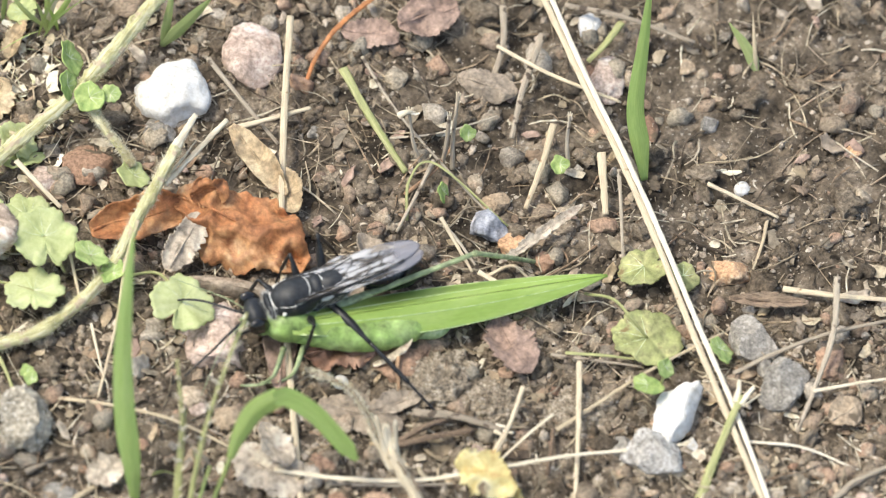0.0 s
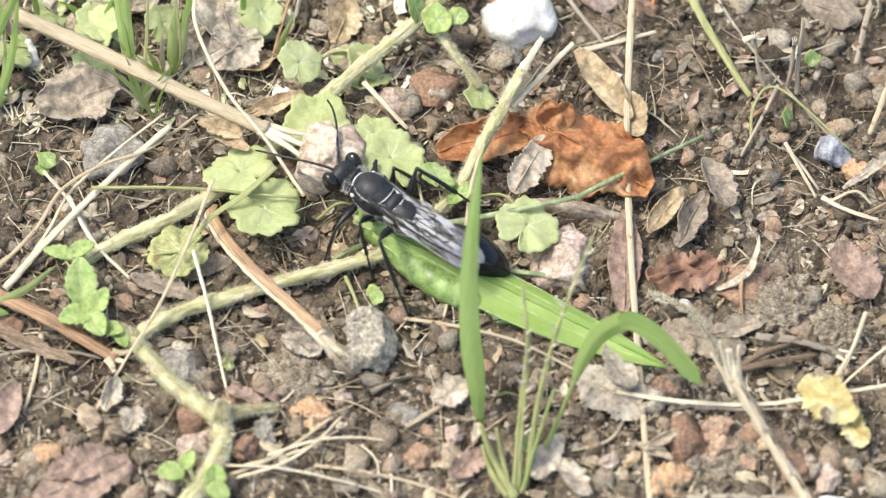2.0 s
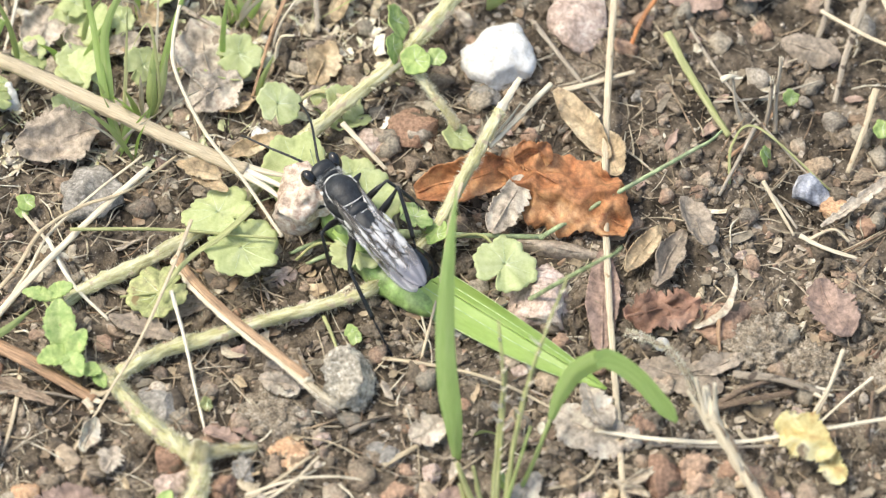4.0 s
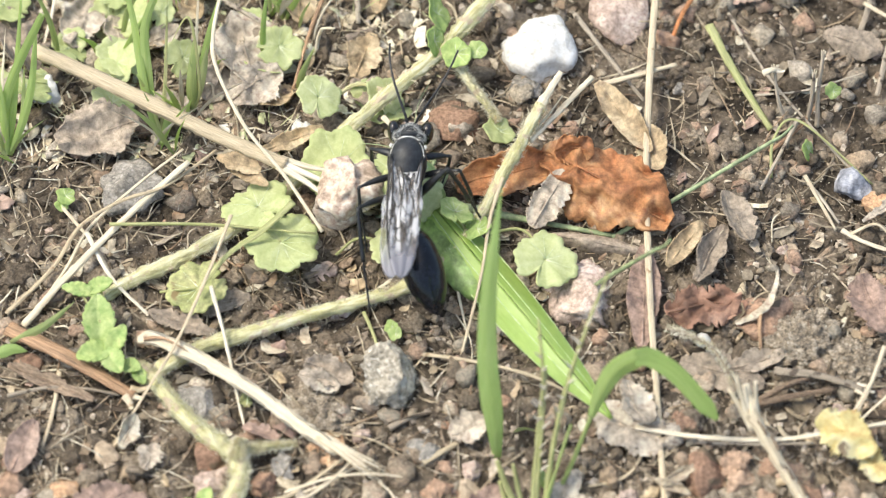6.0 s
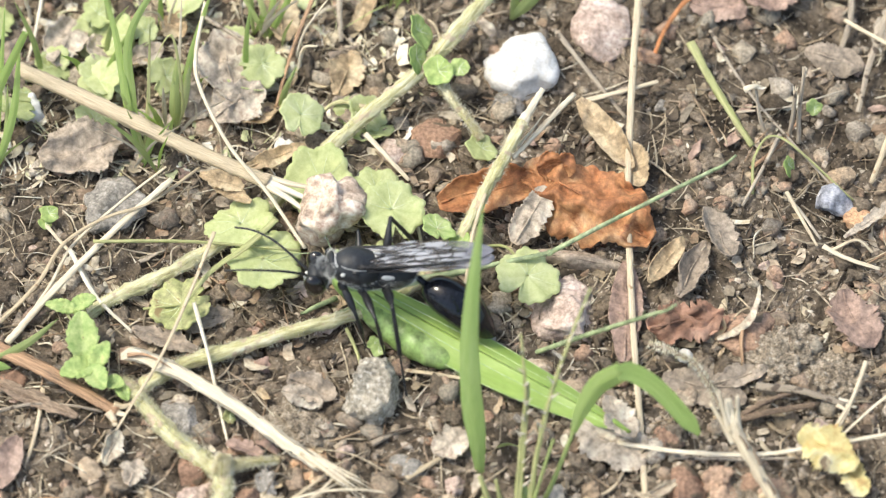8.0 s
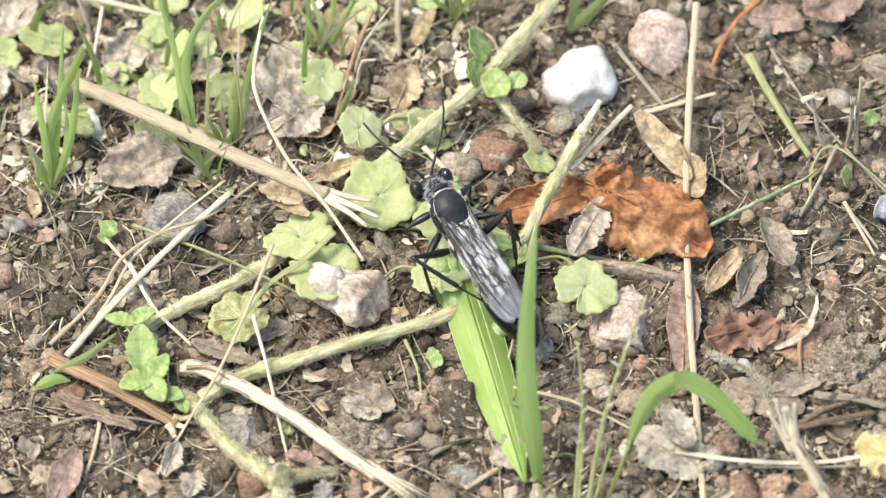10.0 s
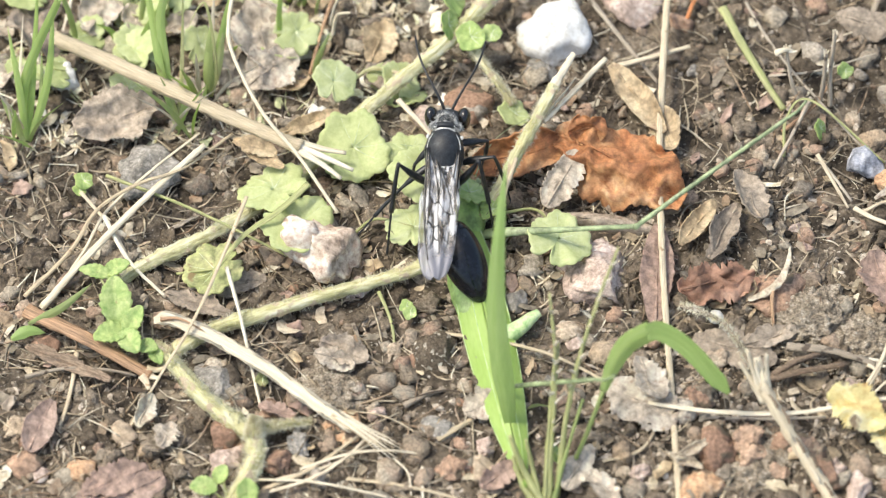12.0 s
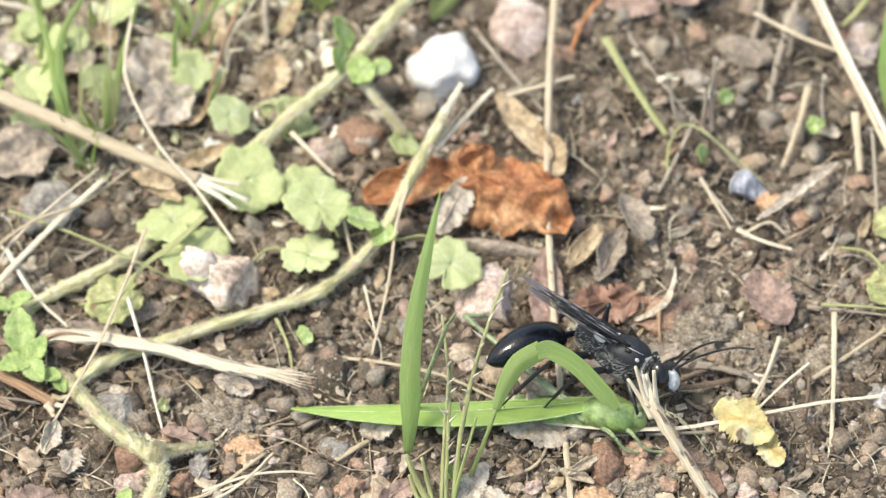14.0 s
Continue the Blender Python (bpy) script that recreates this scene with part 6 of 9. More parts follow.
PREY_LEG = mat("prey_leg", [(0.20, 0.26, 0.13), (0.28, 0.34, 0.18), (0.37, 0.42, 0.25)], 260, 0.5, 0.2, 5)


def membrane():
    """Smoky wing film: partly clear, wrinkled, duskier towards the tip."""
    m = bpy.data.materials.new("wing_membrane")
    m.use_nodes = True
    nd, ln = m.node_tree.nodes, m.node_tree.links
    b = nd["Principled BSDF"]
    tc, mp, n1, ramp = nd.new("ShaderNodeTexCoord"), nd.new("ShaderNodeMapping"), nd.new("ShaderNodeTexNoise"), nd.new("ShaderNodeValToRGB")
    n1.inputs["Scale"].default_value, n1.inputs["Detail"].default_value = 1500, 3
    ln.new(tc.outputs["Object"], mp.inputs["Vector"])
    mp.inputs["Scale"].default_value = (0.22, 1.0, 0.3)
    ln.new(mp.outputs[0], n1.inputs["Vector"])
    ln.new(n1.outputs[0], ramp.inputs[0])
    # pale streaks in the base colour imitate sky sheen on the film
    ramp.color_ramp.elements[0].position, ramp.color_ramp.elements[1].position = 0.41, 0.59
    ramp.color_ramp.elements[0].color, ramp.color_ramp.elements[1].color = (0.085, 0.07, 0.06, 1), (0.68, 0.69, 0.72, 1)
    xyz, tip, dusk = nd.new("ShaderNodeSeparateXYZ"), nd.new("ShaderNodeMapRange"), nd.new("ShaderNodeMix")
    ln.new(tc.outputs["Object"], xyz.inputs[0])
    ln.new(xyz.outputs[0], tip.inputs[0])
    tip.inputs[1].default_value, tip.inputs[2].default_value = -0.0118, -0.0145
    dusk.data_type = "RGBA"
    ln.new(tip.outputs[0], dusk.inputs[0])
    ln.new(ramp.outputs[0], dusk.inputs[6])
    dusk.inputs[7].default_value = (0.27, 0.27, 0.31, 1)
    ln.new(dusk.outputs[2], b.inputs["Base Color"])
    dense = nd.new("ShaderNodeMapRange")
    dense.inputs[3].default_value, dense.inputs[4].default_value = 0.4, 0.56
    ln.new(tip.outputs[0], dense.inputs[0])
    ln.new(dense.outputs[0], b.inputs["Alpha"])
    b.inputs["Roughness"].default_value, b.inputs["Metallic"].default_value = 0.45, 0.25
    w = nd.new("ShaderNodeBump")
    w.inputs["Strength"].default_value, w.inputs["Distance"].default_value = 0.5, 0.0002
    ln.new(n1.outputs[0], w.inputs["Height"])
    ln.new(w.outputs[0], b.inputs["Normal"])
    return m


FILM = membrane()


def fuzz(name, parent, shapes, count, length, seed, label, lean=(-0.5, 0, 0), keep=None):
    """Short silver hairs standing on ellipsoids (centre, radii)."""
    rg = random.Random(seed)
    bm = bmesh.new()
    for _ in range(count):
        c, r = shapes[rg.randrange(len(shapes))]
        d = Vector((rg.gauss(0, 1), rg.gauss(0, 1), rg.gauss(0, 1))).normalized()
        if keep and not keep(d):
            continue
        p = Vector((c[0] + d.x * r[0], c[1] + d.y * r[1], c[2] + d.z * r[2]))
        nrm = Vector((d.x / r[0], d.y / r[1], d.z / r[2])).normalized()
        s = nrm.orthogonal().normalized()
        e = p + (nrm + Vector(lean) + Vector((rg.uniform(-0.4, 0.4), rg.uniform(-0.4, 0.4), rg.uniform(-0.4, 0.4)))).normalized() * length * rg.uniform(0.5, 1.2)
        o = s.cross(nrm)
        v = [bm.verts.new(q) for q in (p + s * 0.017, p - s * 0.0085 + o * 0.015, p - s * 0.0085 - o * 0.015, e)]
        for t in ((0, 1, 3), (1, 2, 3), (2, 0, 3)):
            bm.faces.new([v[k] for k in t])
    return part(name, bm, DOWN, parent, label, flat=True)


# ---- the digger wasp: x is ahead, z up, origin in its thorax ----
wasp = empty("digger_wasp", at(0, 0, 0), "black digger wasp with silver-haired thorax dragging green prey", "wasp")
BACK = [((1.7, 0, 0.3), (3.5, 2.5, 2.4)), ((2.1, 0, 1.1), (2.65, 2.2, 1.75)), ((-1.35, 0, 1.25), (1.0, 1.6, 1.15)), ((-2.8, 0, -0.1), (3.1, 2.2, 2.2))]


def back_point(x, y):
    """A point on the top of the thorax."""
    z = 0.0
    for c, r in BACK:
        k = 1 - ((x - c[0]) / r[0]) ** 2 - ((y - c[1]) / r[1]) ** 2
        if k > 0:
            z = max(z, c[2] + r[2] * math.sqrt(k))
    return Vector((x, y, z + 0.01))


bm = bmesh.new()
for c, r in (BACK[0], ((0.5, 0, -1.2), (3.6, 1.9, 1.6))):
    ellipsoid(bm, c, r, 4, 0.02, 0.6, 1)
part("thorax", bm, CUTICLE, wasp)
bm = bmesh.new()
ellipsoid(bm, *BACK[3], 4, 0.03, 0.6, 2)
part("rear_thorax", bm, CUTICLE, wasp, "dull black rear of the thorax")
bm = bmesh.new()
ellipsoid(bm, *BACK[1], 4, 0.0)
part("scutum", bm, CUTICLE, wasp, "smooth black plate on the back")
bm = bmesh.new()
ellipsoid(bm, *BACK[2], 3, 0.0)
part("scutellum", bm, CUTICLE, wasp)
bm = bmesh.new()
ellipsoid(bm, (5.0, 0, 0.55), (0.6, 1.9, 1.5), 3, 0.0)
ellipsoid(bm, (5.8, 0, 0.1), (0.9, 0.8, 0.8), 3, 0.0)
part("collar", bm, CUTICLE, wasp)
# silver lines round the back plate
for pts, r in (([(4.3, -1.27), (4.52, -0.65), (4.6, 0), (4.52, 0.65), (4.3, 1.27)], 0.18), ([(3.85, 1.45), (3.05, 1.88), (2.0, 2.06), (0.8, 1.96), (-0.15, 1.6)], 0.075), ([(3.85, -1.45), (3.05, -1.88), (2.0, -2.06), (0.8, -1.96), (-0.15, -1.6)], 0.075),
               ([(-0.05, -1.5), (-0.35, -0.85), (-0.45, 0), (-0.35, 0.85), (-0.05, 1.5)], 0.07), ([(-2.05, -1.0), (-2.25, 0), (-2.05, 1.0)], 0.06)):
    bm = bmesh.new()
    sweep(bm, [back_point(*q) for q in pts], lambda u: r * (0.55 + 0.45 * math.sin(u * math.pi)), 7, 0.6, per=6)
    part("silver_band", bm, DOWN, wasp, "thin silver line")
for s in (1, -1):
    bm = bmesh.new()
    ellipsoid(bm, (2.0, s * 2.15, 1.35), (0.5, 0.36, 0.36), 3, 0.0)
    part("wing_cap", bm, LIMB, wasp)
    bm = bmesh.new()
    ellipsoid(bm, (3.6, s * 2.15, 0.9), (0.3, 0.22, 0.24), 3, 0.0)
    part("silver_spot", bm, DOWN, wasp, "tuft of white down")
fuzz("silver_hair", wasp, [BACK[0], ((0.5, 0, -1.2), (3.6, 1.9, 1.6))], 4800, 0.45, 5, "short silver hairs", lean=(-1.4, 0, -0.4), keep=lambda d: d.z < -0.15)
fuzz("silver_hair", wasp, [BACK[3]], 1700, 0.42, 6, "short silver hairs", lean=(-1.4, 0, -0.4), keep=lambda d: d.z < 0.2)
fuzz("silver_hair", wasp, [((5.0, 0, 0.55), (0.62, 1.95, 1.55))], 900, 0.55, 7, "short silver hairs", keep=lambda d: abs(d.y) > 0.5)
fuzz("silver_hair", wasp, [((5.8, 0, 0.1), (0.9, 1.15, 1.0))], 800, 0.65, 8, "pale hairs round the neck")
for s in (1, -1):
    bm = bmesh.new()
    ellipsoid(bm, (-2.1, s * 2.05, 0.7), (0.85, 0.16, 0.42), 3, 0.12, 1.2, 3)
    part("silver_spot", bm, DOWN, wasp, "tuft of white down")
bm = bmesh.new()
ellipsoid(bm, (0, 0, 0), (1.35, 2.35, 1.8), 4, 0.02)
ellipsoid(bm, (0.5, 0, -0.5), (1.15, 1.6, 1.6), 3, 0.02)
head = part("head", bm, CUTICLE, wasp)
head.matrix_basis = at(7.5, 0, 0.2, 0, 20, 0)
for s in (1, -1):
    bm = bmesh.new()
    ellipsoid(bm, (0.22, s * 1.9, 0.15), (1.32, 0.98, 1.8), 4, 0.0, turn=(s * -12, 0, 0))
    part("eye", bm, EYE, head, "large glossy black eye")
    bm = bmesh.new()
    sweep(bm, [(0.7, s * 0.9, -1.6), (1.3, s * 0.85, -2.2), (1.7, s * 0.2, -2.7)], lambda u: 0.3 * (1 - 0.6 * u), 7, 0.7, per=5)
    part("mandible", bm, LIMB, head)
bm = bmesh.new()
ellipsoid(bm, (0.9, 0, -0.6), (1.15, 1.35, 1.5), 4, 0.04, 0.9, 4)
part("face", bm, DOWN, head, "dense silver-white face")
fuzz("silver_hair", head, [((0.35, 0, -0.3), (1.4, 1.65, 1.7))], 3600, 0.4, 9, "silver facial hairs", (0.2, 0, -0.5), keep=lambda d: d.x > 0.3 and d.z < 0.0 and abs(d.y) < 0.62)
fuzz("silver_hair", head, [((0, 0, 0), (1.4, 2.3, 1.85))], 900, 0.5, 10, "silver hairs behind the eyes", (-0.4, 0, 0), keep=lambda d: d.x < -0.5 and abs(d.y) < 0.8 and d.z < -0.15)
antennae = []
for s in (1, -1):
    bm = bmesh.new()
    sweep(bm, [(0, 0, 0), (0.5, 0.1 * s, 0.3), (1.1, 0.15 * s, 0.4)], lambda u: 0.19, 7, per=4)
    pts = [(1.1, 0.15 * s, 0.4), (3.4, 0.6 * s, 0.8), (6.0, 1.0 * s, 0.9), (8.6, 1.0 * s, 0.6), (10.8, 0.6 * s, -0.2)]
    sweep(bm, pts, lambda u: 0.18 * (1 - 0.3 * u) * (1 + 0.1 * math.cos(u * 69)), 7, per=10)
    a = part("antenna", bm, LIMB, head)
    a.matrix_basis = at(1.25, 0.45 * s, 0.55)
    antennae.append(a)

bm = bmesh.new()
sweep(bm, [(0, 0, 0), (-1.0, 0, 0.12), (-2.2, 0, 0.03)], lambda u: 0.36 + 0.1 * u, 8, per=4)
abdomen = part("abdomen", bm, SHELL, wasp, "glossy black teardrop abdomen on a thin waist")
OUTLINE = [Vector(q) for q in curve_points([(2.9, 0.36, 0), (3.15, 1.0, 0), (3.8, 1.75, 0), (5.0, 2.35, 0), (6.8, 2.66, 0), (8.6, 2.62, 0), (10.2, 2.25, 0), (11.5, 1.65, 0), (12.5, 0.95, 0), (13.1, 0.12, 0)], 10)]
cuts = [2.9, 5.6, 7.6, 9.3, 10.8, 12.0, 13.1]
for a, b in zip(cuts, cuts[1:]):
    bm = bmesh.new()
    xs = np.linspace(a, min(b + 0.2, 13.1), 11)
    rings = []
    for i, x in enumerate(xs):
        r = float(np.interp(x, [q.x for q in OUTLINE], [q.y for q in OUTLINE])) * (1.0 - 0.014 * (i == 0) + 0.006 * (8 <= i < 10))
        drop = 0.25 * math.sin((x - 2.9) / 10.2 * math.pi) - 1.5 * ((x - 2.9) / 10.2) ** 2.2
        rings.append([bm.verts.new((-(x - 1.1) * 1.1, math.cos(k * math.pi / 18) * r, math.sin(k * math.pi / 18) * r * 0.95 + drop)) for k in range(36)])
    for p, q in zip(rings, rings[1:]):
        for k in range(36):
            bm.faces.new((p[k], p[(k + 1) % 36], q[(k + 1) % 36], q[k]))
    if b == cuts[-1]:
        bm.faces.new(rings[-1][::-1])
    part("abdomen_ring", bm, SHELL, abdomen)


def wing_shape(ln, wd, s):
    def place(u, v):
        lead = 0.1 * wd * math.sin(math.pi * u) - 0.8 * u
        full = wd * (0.3 + 0.7 * math.sin(min(1.0, u / 0.45) * math.pi / 2)) * (1 - 0.3 * max(0.0, (u - 0.4) / 0.6))
        w = full * math.sqrt(max(0.004, 1 - max(0.0, (u - 0.7) / 0.3) ** 2.2))
        y = lead - 0.42 * (full - w) - v * w
        z = 0.16 * math.sin(v * 15) * (1 - u * 0.8) - 0.35 * v * v + 0.12 * noise.noise((u * 5, v * 4, 3))
        return Vector((-u * ln, y * s, z))
    return place


wings = []
for s in (1, -1):
    for kind, ln, wd in (("forewing", 17.2, 4.6), ("hindwing", 12.6, 3.8)):
        f = wing_shape(ln, wd, s)
        bm = bmesh.new()
        sheet(bm, f, 30, 12, 0.03)
        w = part(kind, bm, FILM, wasp, "smoky translucent veined wing")
        veins = [[(0, 0.02), (0.25, 0.02), (0.6, 0.03), (0.85, 0.05)], [(0, 0.12), (0.3, 0.16), (0.55, 0.12), (0.72, 0.03)], [(0.02, 0.3), (0.3, 0.4), (0.55, 0.42), (0.8, 0.5)], [(0.05, 0.6), (0.3, 0.7), (0.5, 0.85)],
                 [(0.36, 0.16), (0.42, 0.28), (0.4, 0.41)], [(0.55, 0.12), (0.6, 0.3), (0.58, 0.43)], [(0.6, 0.3), (0.7, 0.26), (0.78, 0.06)], [(0.4, 0.41), (0.48, 0.6), (0.5, 0.85)], [(0.58, 0.43), (0.68, 0.62), (0.72, 0.8)], [(0.02, 0.5), (0.2, 0.55), (0.36, 0.42)], [(0.66, 0.27), (0.7, 0.4), (0.68, 0.46)]]
        for n, vein in enumerate(veins if kind == "forewing" else veins[:4]):
            bm = bmesh.new()
            sweep(bm, [f(*q) + Vector((0, 0, 0.03)) for q in vein], lambda u: (0.17 if n == 0 else 0.095) * (1 - 0.4 * u), 6, per=5)
            part("vein", bm, VEIN, w)
        wings.append(w)

legs = []
for hip, a, b, r in (((3.3, 1.2, -1.9), 4.2, 6.8, 0.42), ((0.8, 1.5, -2.2), 5.4, 9.0, 0.42), ((-2.2, 1.4, -1.9), 7.0, 12.8, 0.5)):
    for s in (1, -1):
        bm = bmesh.new()
        ellipsoid(bm, (0, 0, 0), (0.75, 0.65, 0.7), 3, 0.05)
        sweep(bm, [(0, 0, 0), (a * 0.3, 0, 0.12), (a * 0.65, 0, 0.15), (a, 0, 0)], lambda u: r * (0.75 + 0.6 * math.sin(min(1, u * 1.15) * math.pi) - 0.2 * u), 9, 0.8, per=6)
        femur = part("leg", bm, LIMB, wasp)
        femur.matrix_basis = at(hip[0], s * hip[1], hip[2])
        bm = bmesh.new()
        t = b * 0.54
        sweep(bm, [(0, 0, 0), (t * 0.5, 0, 0.06), (t, 0, 0)], lambda u: r * (0.5 + 0.14 * u), 8, per=6)
        shin = part("shin", bm, LIMB, femur)
        shin.matrix_basis = at(a, 0, 0)
        bm = bmesh.new()
        q = [t + (b - t) * k / 5 for k in range(6)]
        for k in range(5):
            sweep(bm, [(q[k], 0, -0.1 * k * 0.6), ((q[k] + q[k + 1]) / 2, 0, -0.1 * k * 0.6 - 0.02), (q[k + 1] + 0.05, 0, -0.1 * (k + 1) * 0.6)], lambda u: r * 0.27 * (0.8 + 0.5 * u), 6, per=3)
        for sy in (1, -1):
            sweep(bm, [(b, 0, -0.3), (b + 0.4, 0.25 * sy, -0.35), (b + 0.6, 0.35 * sy, -0.6)], lambda u: 0.07 * (1 - 0.7 * u), 5, per=3)
        for k in range(9):
            x = t * (0.3 + 0.75 * k / 9) if k < 6 else t + (b - t) * (k - 5) / 5
            sweep(bm, [(x, 0, 0), (x + 0.35, (0.35 if k % 2 else -0.35), -0.35), (x + 0.65, (0.6 if k % 2 else -0.6), -0.5)], lambda u: 0.05 * (1 - 0.7 * u), 5, per=2)
        foot = part("foot", bm, LIMB, femur, "thin spiny jointed foot")
        foot.matrix_basis = at(a, 0, 0)
        legs.append((femur, shin, foot))

# ---- the prey: a green bush cricket; x is ahead, z up, origin at its shoulders ----
prey = empty("bush_cricket", at(0, 0, 0), "limp green bush cricket with long leaf-like wings", "insect")
bm = bmesh.new()
sweep(bm, [(1.5, 0, 0.3), (-2.5, -0.4, 0.3), (-6.5, -1.2, 0.2), (-10, -2.4, 0.2), (-12.6, -4.0, 0.1), (-13.9, -6.2, 0.1)], lambda u: 2.5 * (0.75 + 0.25 * math.sin(u * 3.1)) * (1 - 0.3 * u * u) * (1 + 0.025 * math.cos(u * 56)), 18, 0.85, per=12)
prey_abdomen = part("abdomen", bm, PREY_BODY, prey, "plump pale green ringed abdomen")
bm = bmesh.new()
sweep(bm, [(0.3, 0.5, 0), (-0.9, -2.4, 0.5), (0.1, -4.0, 0.8), (1.5, -5.2, 1.0), (2.4, -6.0, 0.9)], lambda u: 1.55 * (1 - 0.62 * u), 12, 0.85, per=6)
prey_tip = part("abdomen_tip", bm, PREY_RIB, prey_abdomen, "pale curled tip of the abdomen")
prey_tip.matrix_basis = at(-13.3, -5.2, 0)
bm = bmesh.new()
ellipsoid(bm, (1.6, -0.8, 0.1), (3.6, 2.3, 2.2), 4, 0.02)
ellipsoid(bm, (3.6, -2.0, -0.1), (2.4, 2.0, 2.1), 4, 0.02)
part("shoulder_plate", bm, PREY_BODY, prey)
bm = bmesh.new()
ellipsoid(bm, (5.0, -2.0, -0.4), (1.9, 1.5, 1.8), 4, 0.03, turn=(0, 25, -20))
prey_head = part("head", bm, PREY_BODY, prey)
for s in (1, -1):
    bm = bmesh.new()
    ellipsoid(bm, (5.9, -2.0 + s * 1.15, 0.7), (0.5, 0.4, 0.55), 3, 0.0)
    part("eye", bm, PREY_LEG, prey_head)
    bm = bmesh.new()
    sweep(bm, [(6.6, s * 0.5 - 2.4, 0.9), (9, s * 2.2 - 2.4, 2.0), (12, s * 5 - 2.4, 1.2), (15, s * 9 - 2.4, -1.2)], lambda u: 0.09 * (1 - 0.5 * u), 5, per=6)
    part("antenna", bm, PREY_LEG, prey_head)
for s in (1, -1):
    bm = bmesh.new()

    def place(u, v):
        w = 4.35 * (0.42 + 0.58 * math.sin(min(1.0, u * 2.6) * math.pi / 2)) * max(0.02, 1 - max(0.0, (u - 0.34) / 0.66) ** 2.4) ** 0.9
        y = v * w * 0.72
        z = 1.7 - 0.6 * u - v * w * (0.34 + 0.1 * math.sin(u * 3)) + 0.12 * math.sin(v * 3.1) + 0.05 * noise.noise((u * 9, v * 4, s))
        return Vector((2.2 - u * 41.0, s * (0.05 + y), z))
    sheet(bm, place, 44, 10, 0.12)
    w = part("wing_case", bm, PREY_WING, prey, "long leaf-like green wing case")
    for v0, v1 in ((0.3, 0.42), (0.97, 0.97)):
        bm = bmesh.new()
        sweep(bm, [place(u, v0 + (v1 - v0) * u) + Vector((0, s * 0.04, 0.06)) for u in (0.02, 0.2, 0.4, 0.6, 0.8, 0.94)], lambda u: 0.09 * (1 - 0.7 * u), 6, per=6)
        part("wing_rib", bm, PREY_RIB, w, "pale wing rib")
prey_legs = []
for s in (1, -1):
    bm = bmesh.new()
    sweep(bm, [(0, 0, 0), (4, 0, 0.25), (10, 0, 0.15), (22, 0, 0)], lambda u: 0.72 * (0.6 + 0.5 * math.sin(min(1, u * 2.8) * math.pi / 2)) * (1 - 0.72 * min(1, u * 1.25)) + 0.12, 9, 0.85, per=8)
    thigh = part("hind_leg", bm, PREY_LEG, prey)
    thigh.matrix_basis = at(-1.0, 1.9 * s, -0.6)
    bm = bmesh.new()
    ellipsoid(bm, (0, 0, 0), (0.5, 0.42, 0.42), 3, 0.0)
    sweep(bm, [(0, 0, 0), (8, 0, 0.15), (16, 0, 0.1), (23, 0, 0)], lambda u: 0.33 - 0.07 * u, 8, per=7)
    for k in range(16):
        x = 3 + k * 1.2
        sweep(bm, [(x, 0, 0.2), (x + 0.25, (0.2 if k % 2 else -0.2), 0.55), (x + 0.45, (0.28 if k % 2 else -0.28), 0.75)], lambda u: 0.05 * (1 - 0.7 * u), 5, per=2)
    sweep(bm, [(23, 0, 0), (24.6, 0.1, -0.25), (26.5, 0.5, -0.1)], lambda u: 0.24 - 0.06 * u, 7, per=5)
    shank = part("shank", bm, PREY_LEG, thigh)
    shank.matrix_basis = at(22, 0, 0)
    prey_legs.append((thigh, shank))
    for n, x in enumerate((3.2, 0.6)):
        bm = bmesh.new()
        sweep(bm, [(x, s * 1.4, -1.6), (x + 1.5, s * 4.2, -1.2), (x + 2.2, s * 5.2, -1.6)], lambda u: 0.38 - 0.12 * u, 7, per=5)
        sweep(bm, [(x + 2.2, s * 5.2, -1.6), (x + 3.6, s * 5.0, -3.4), (x + 6.0, s * 4.2, -4.2)], lambda u: 0.24 - 0.06 * u, 6, per=5)
        part("front_leg" if n == 0 else "middle_leg", bm, PREY_LEG, prey)


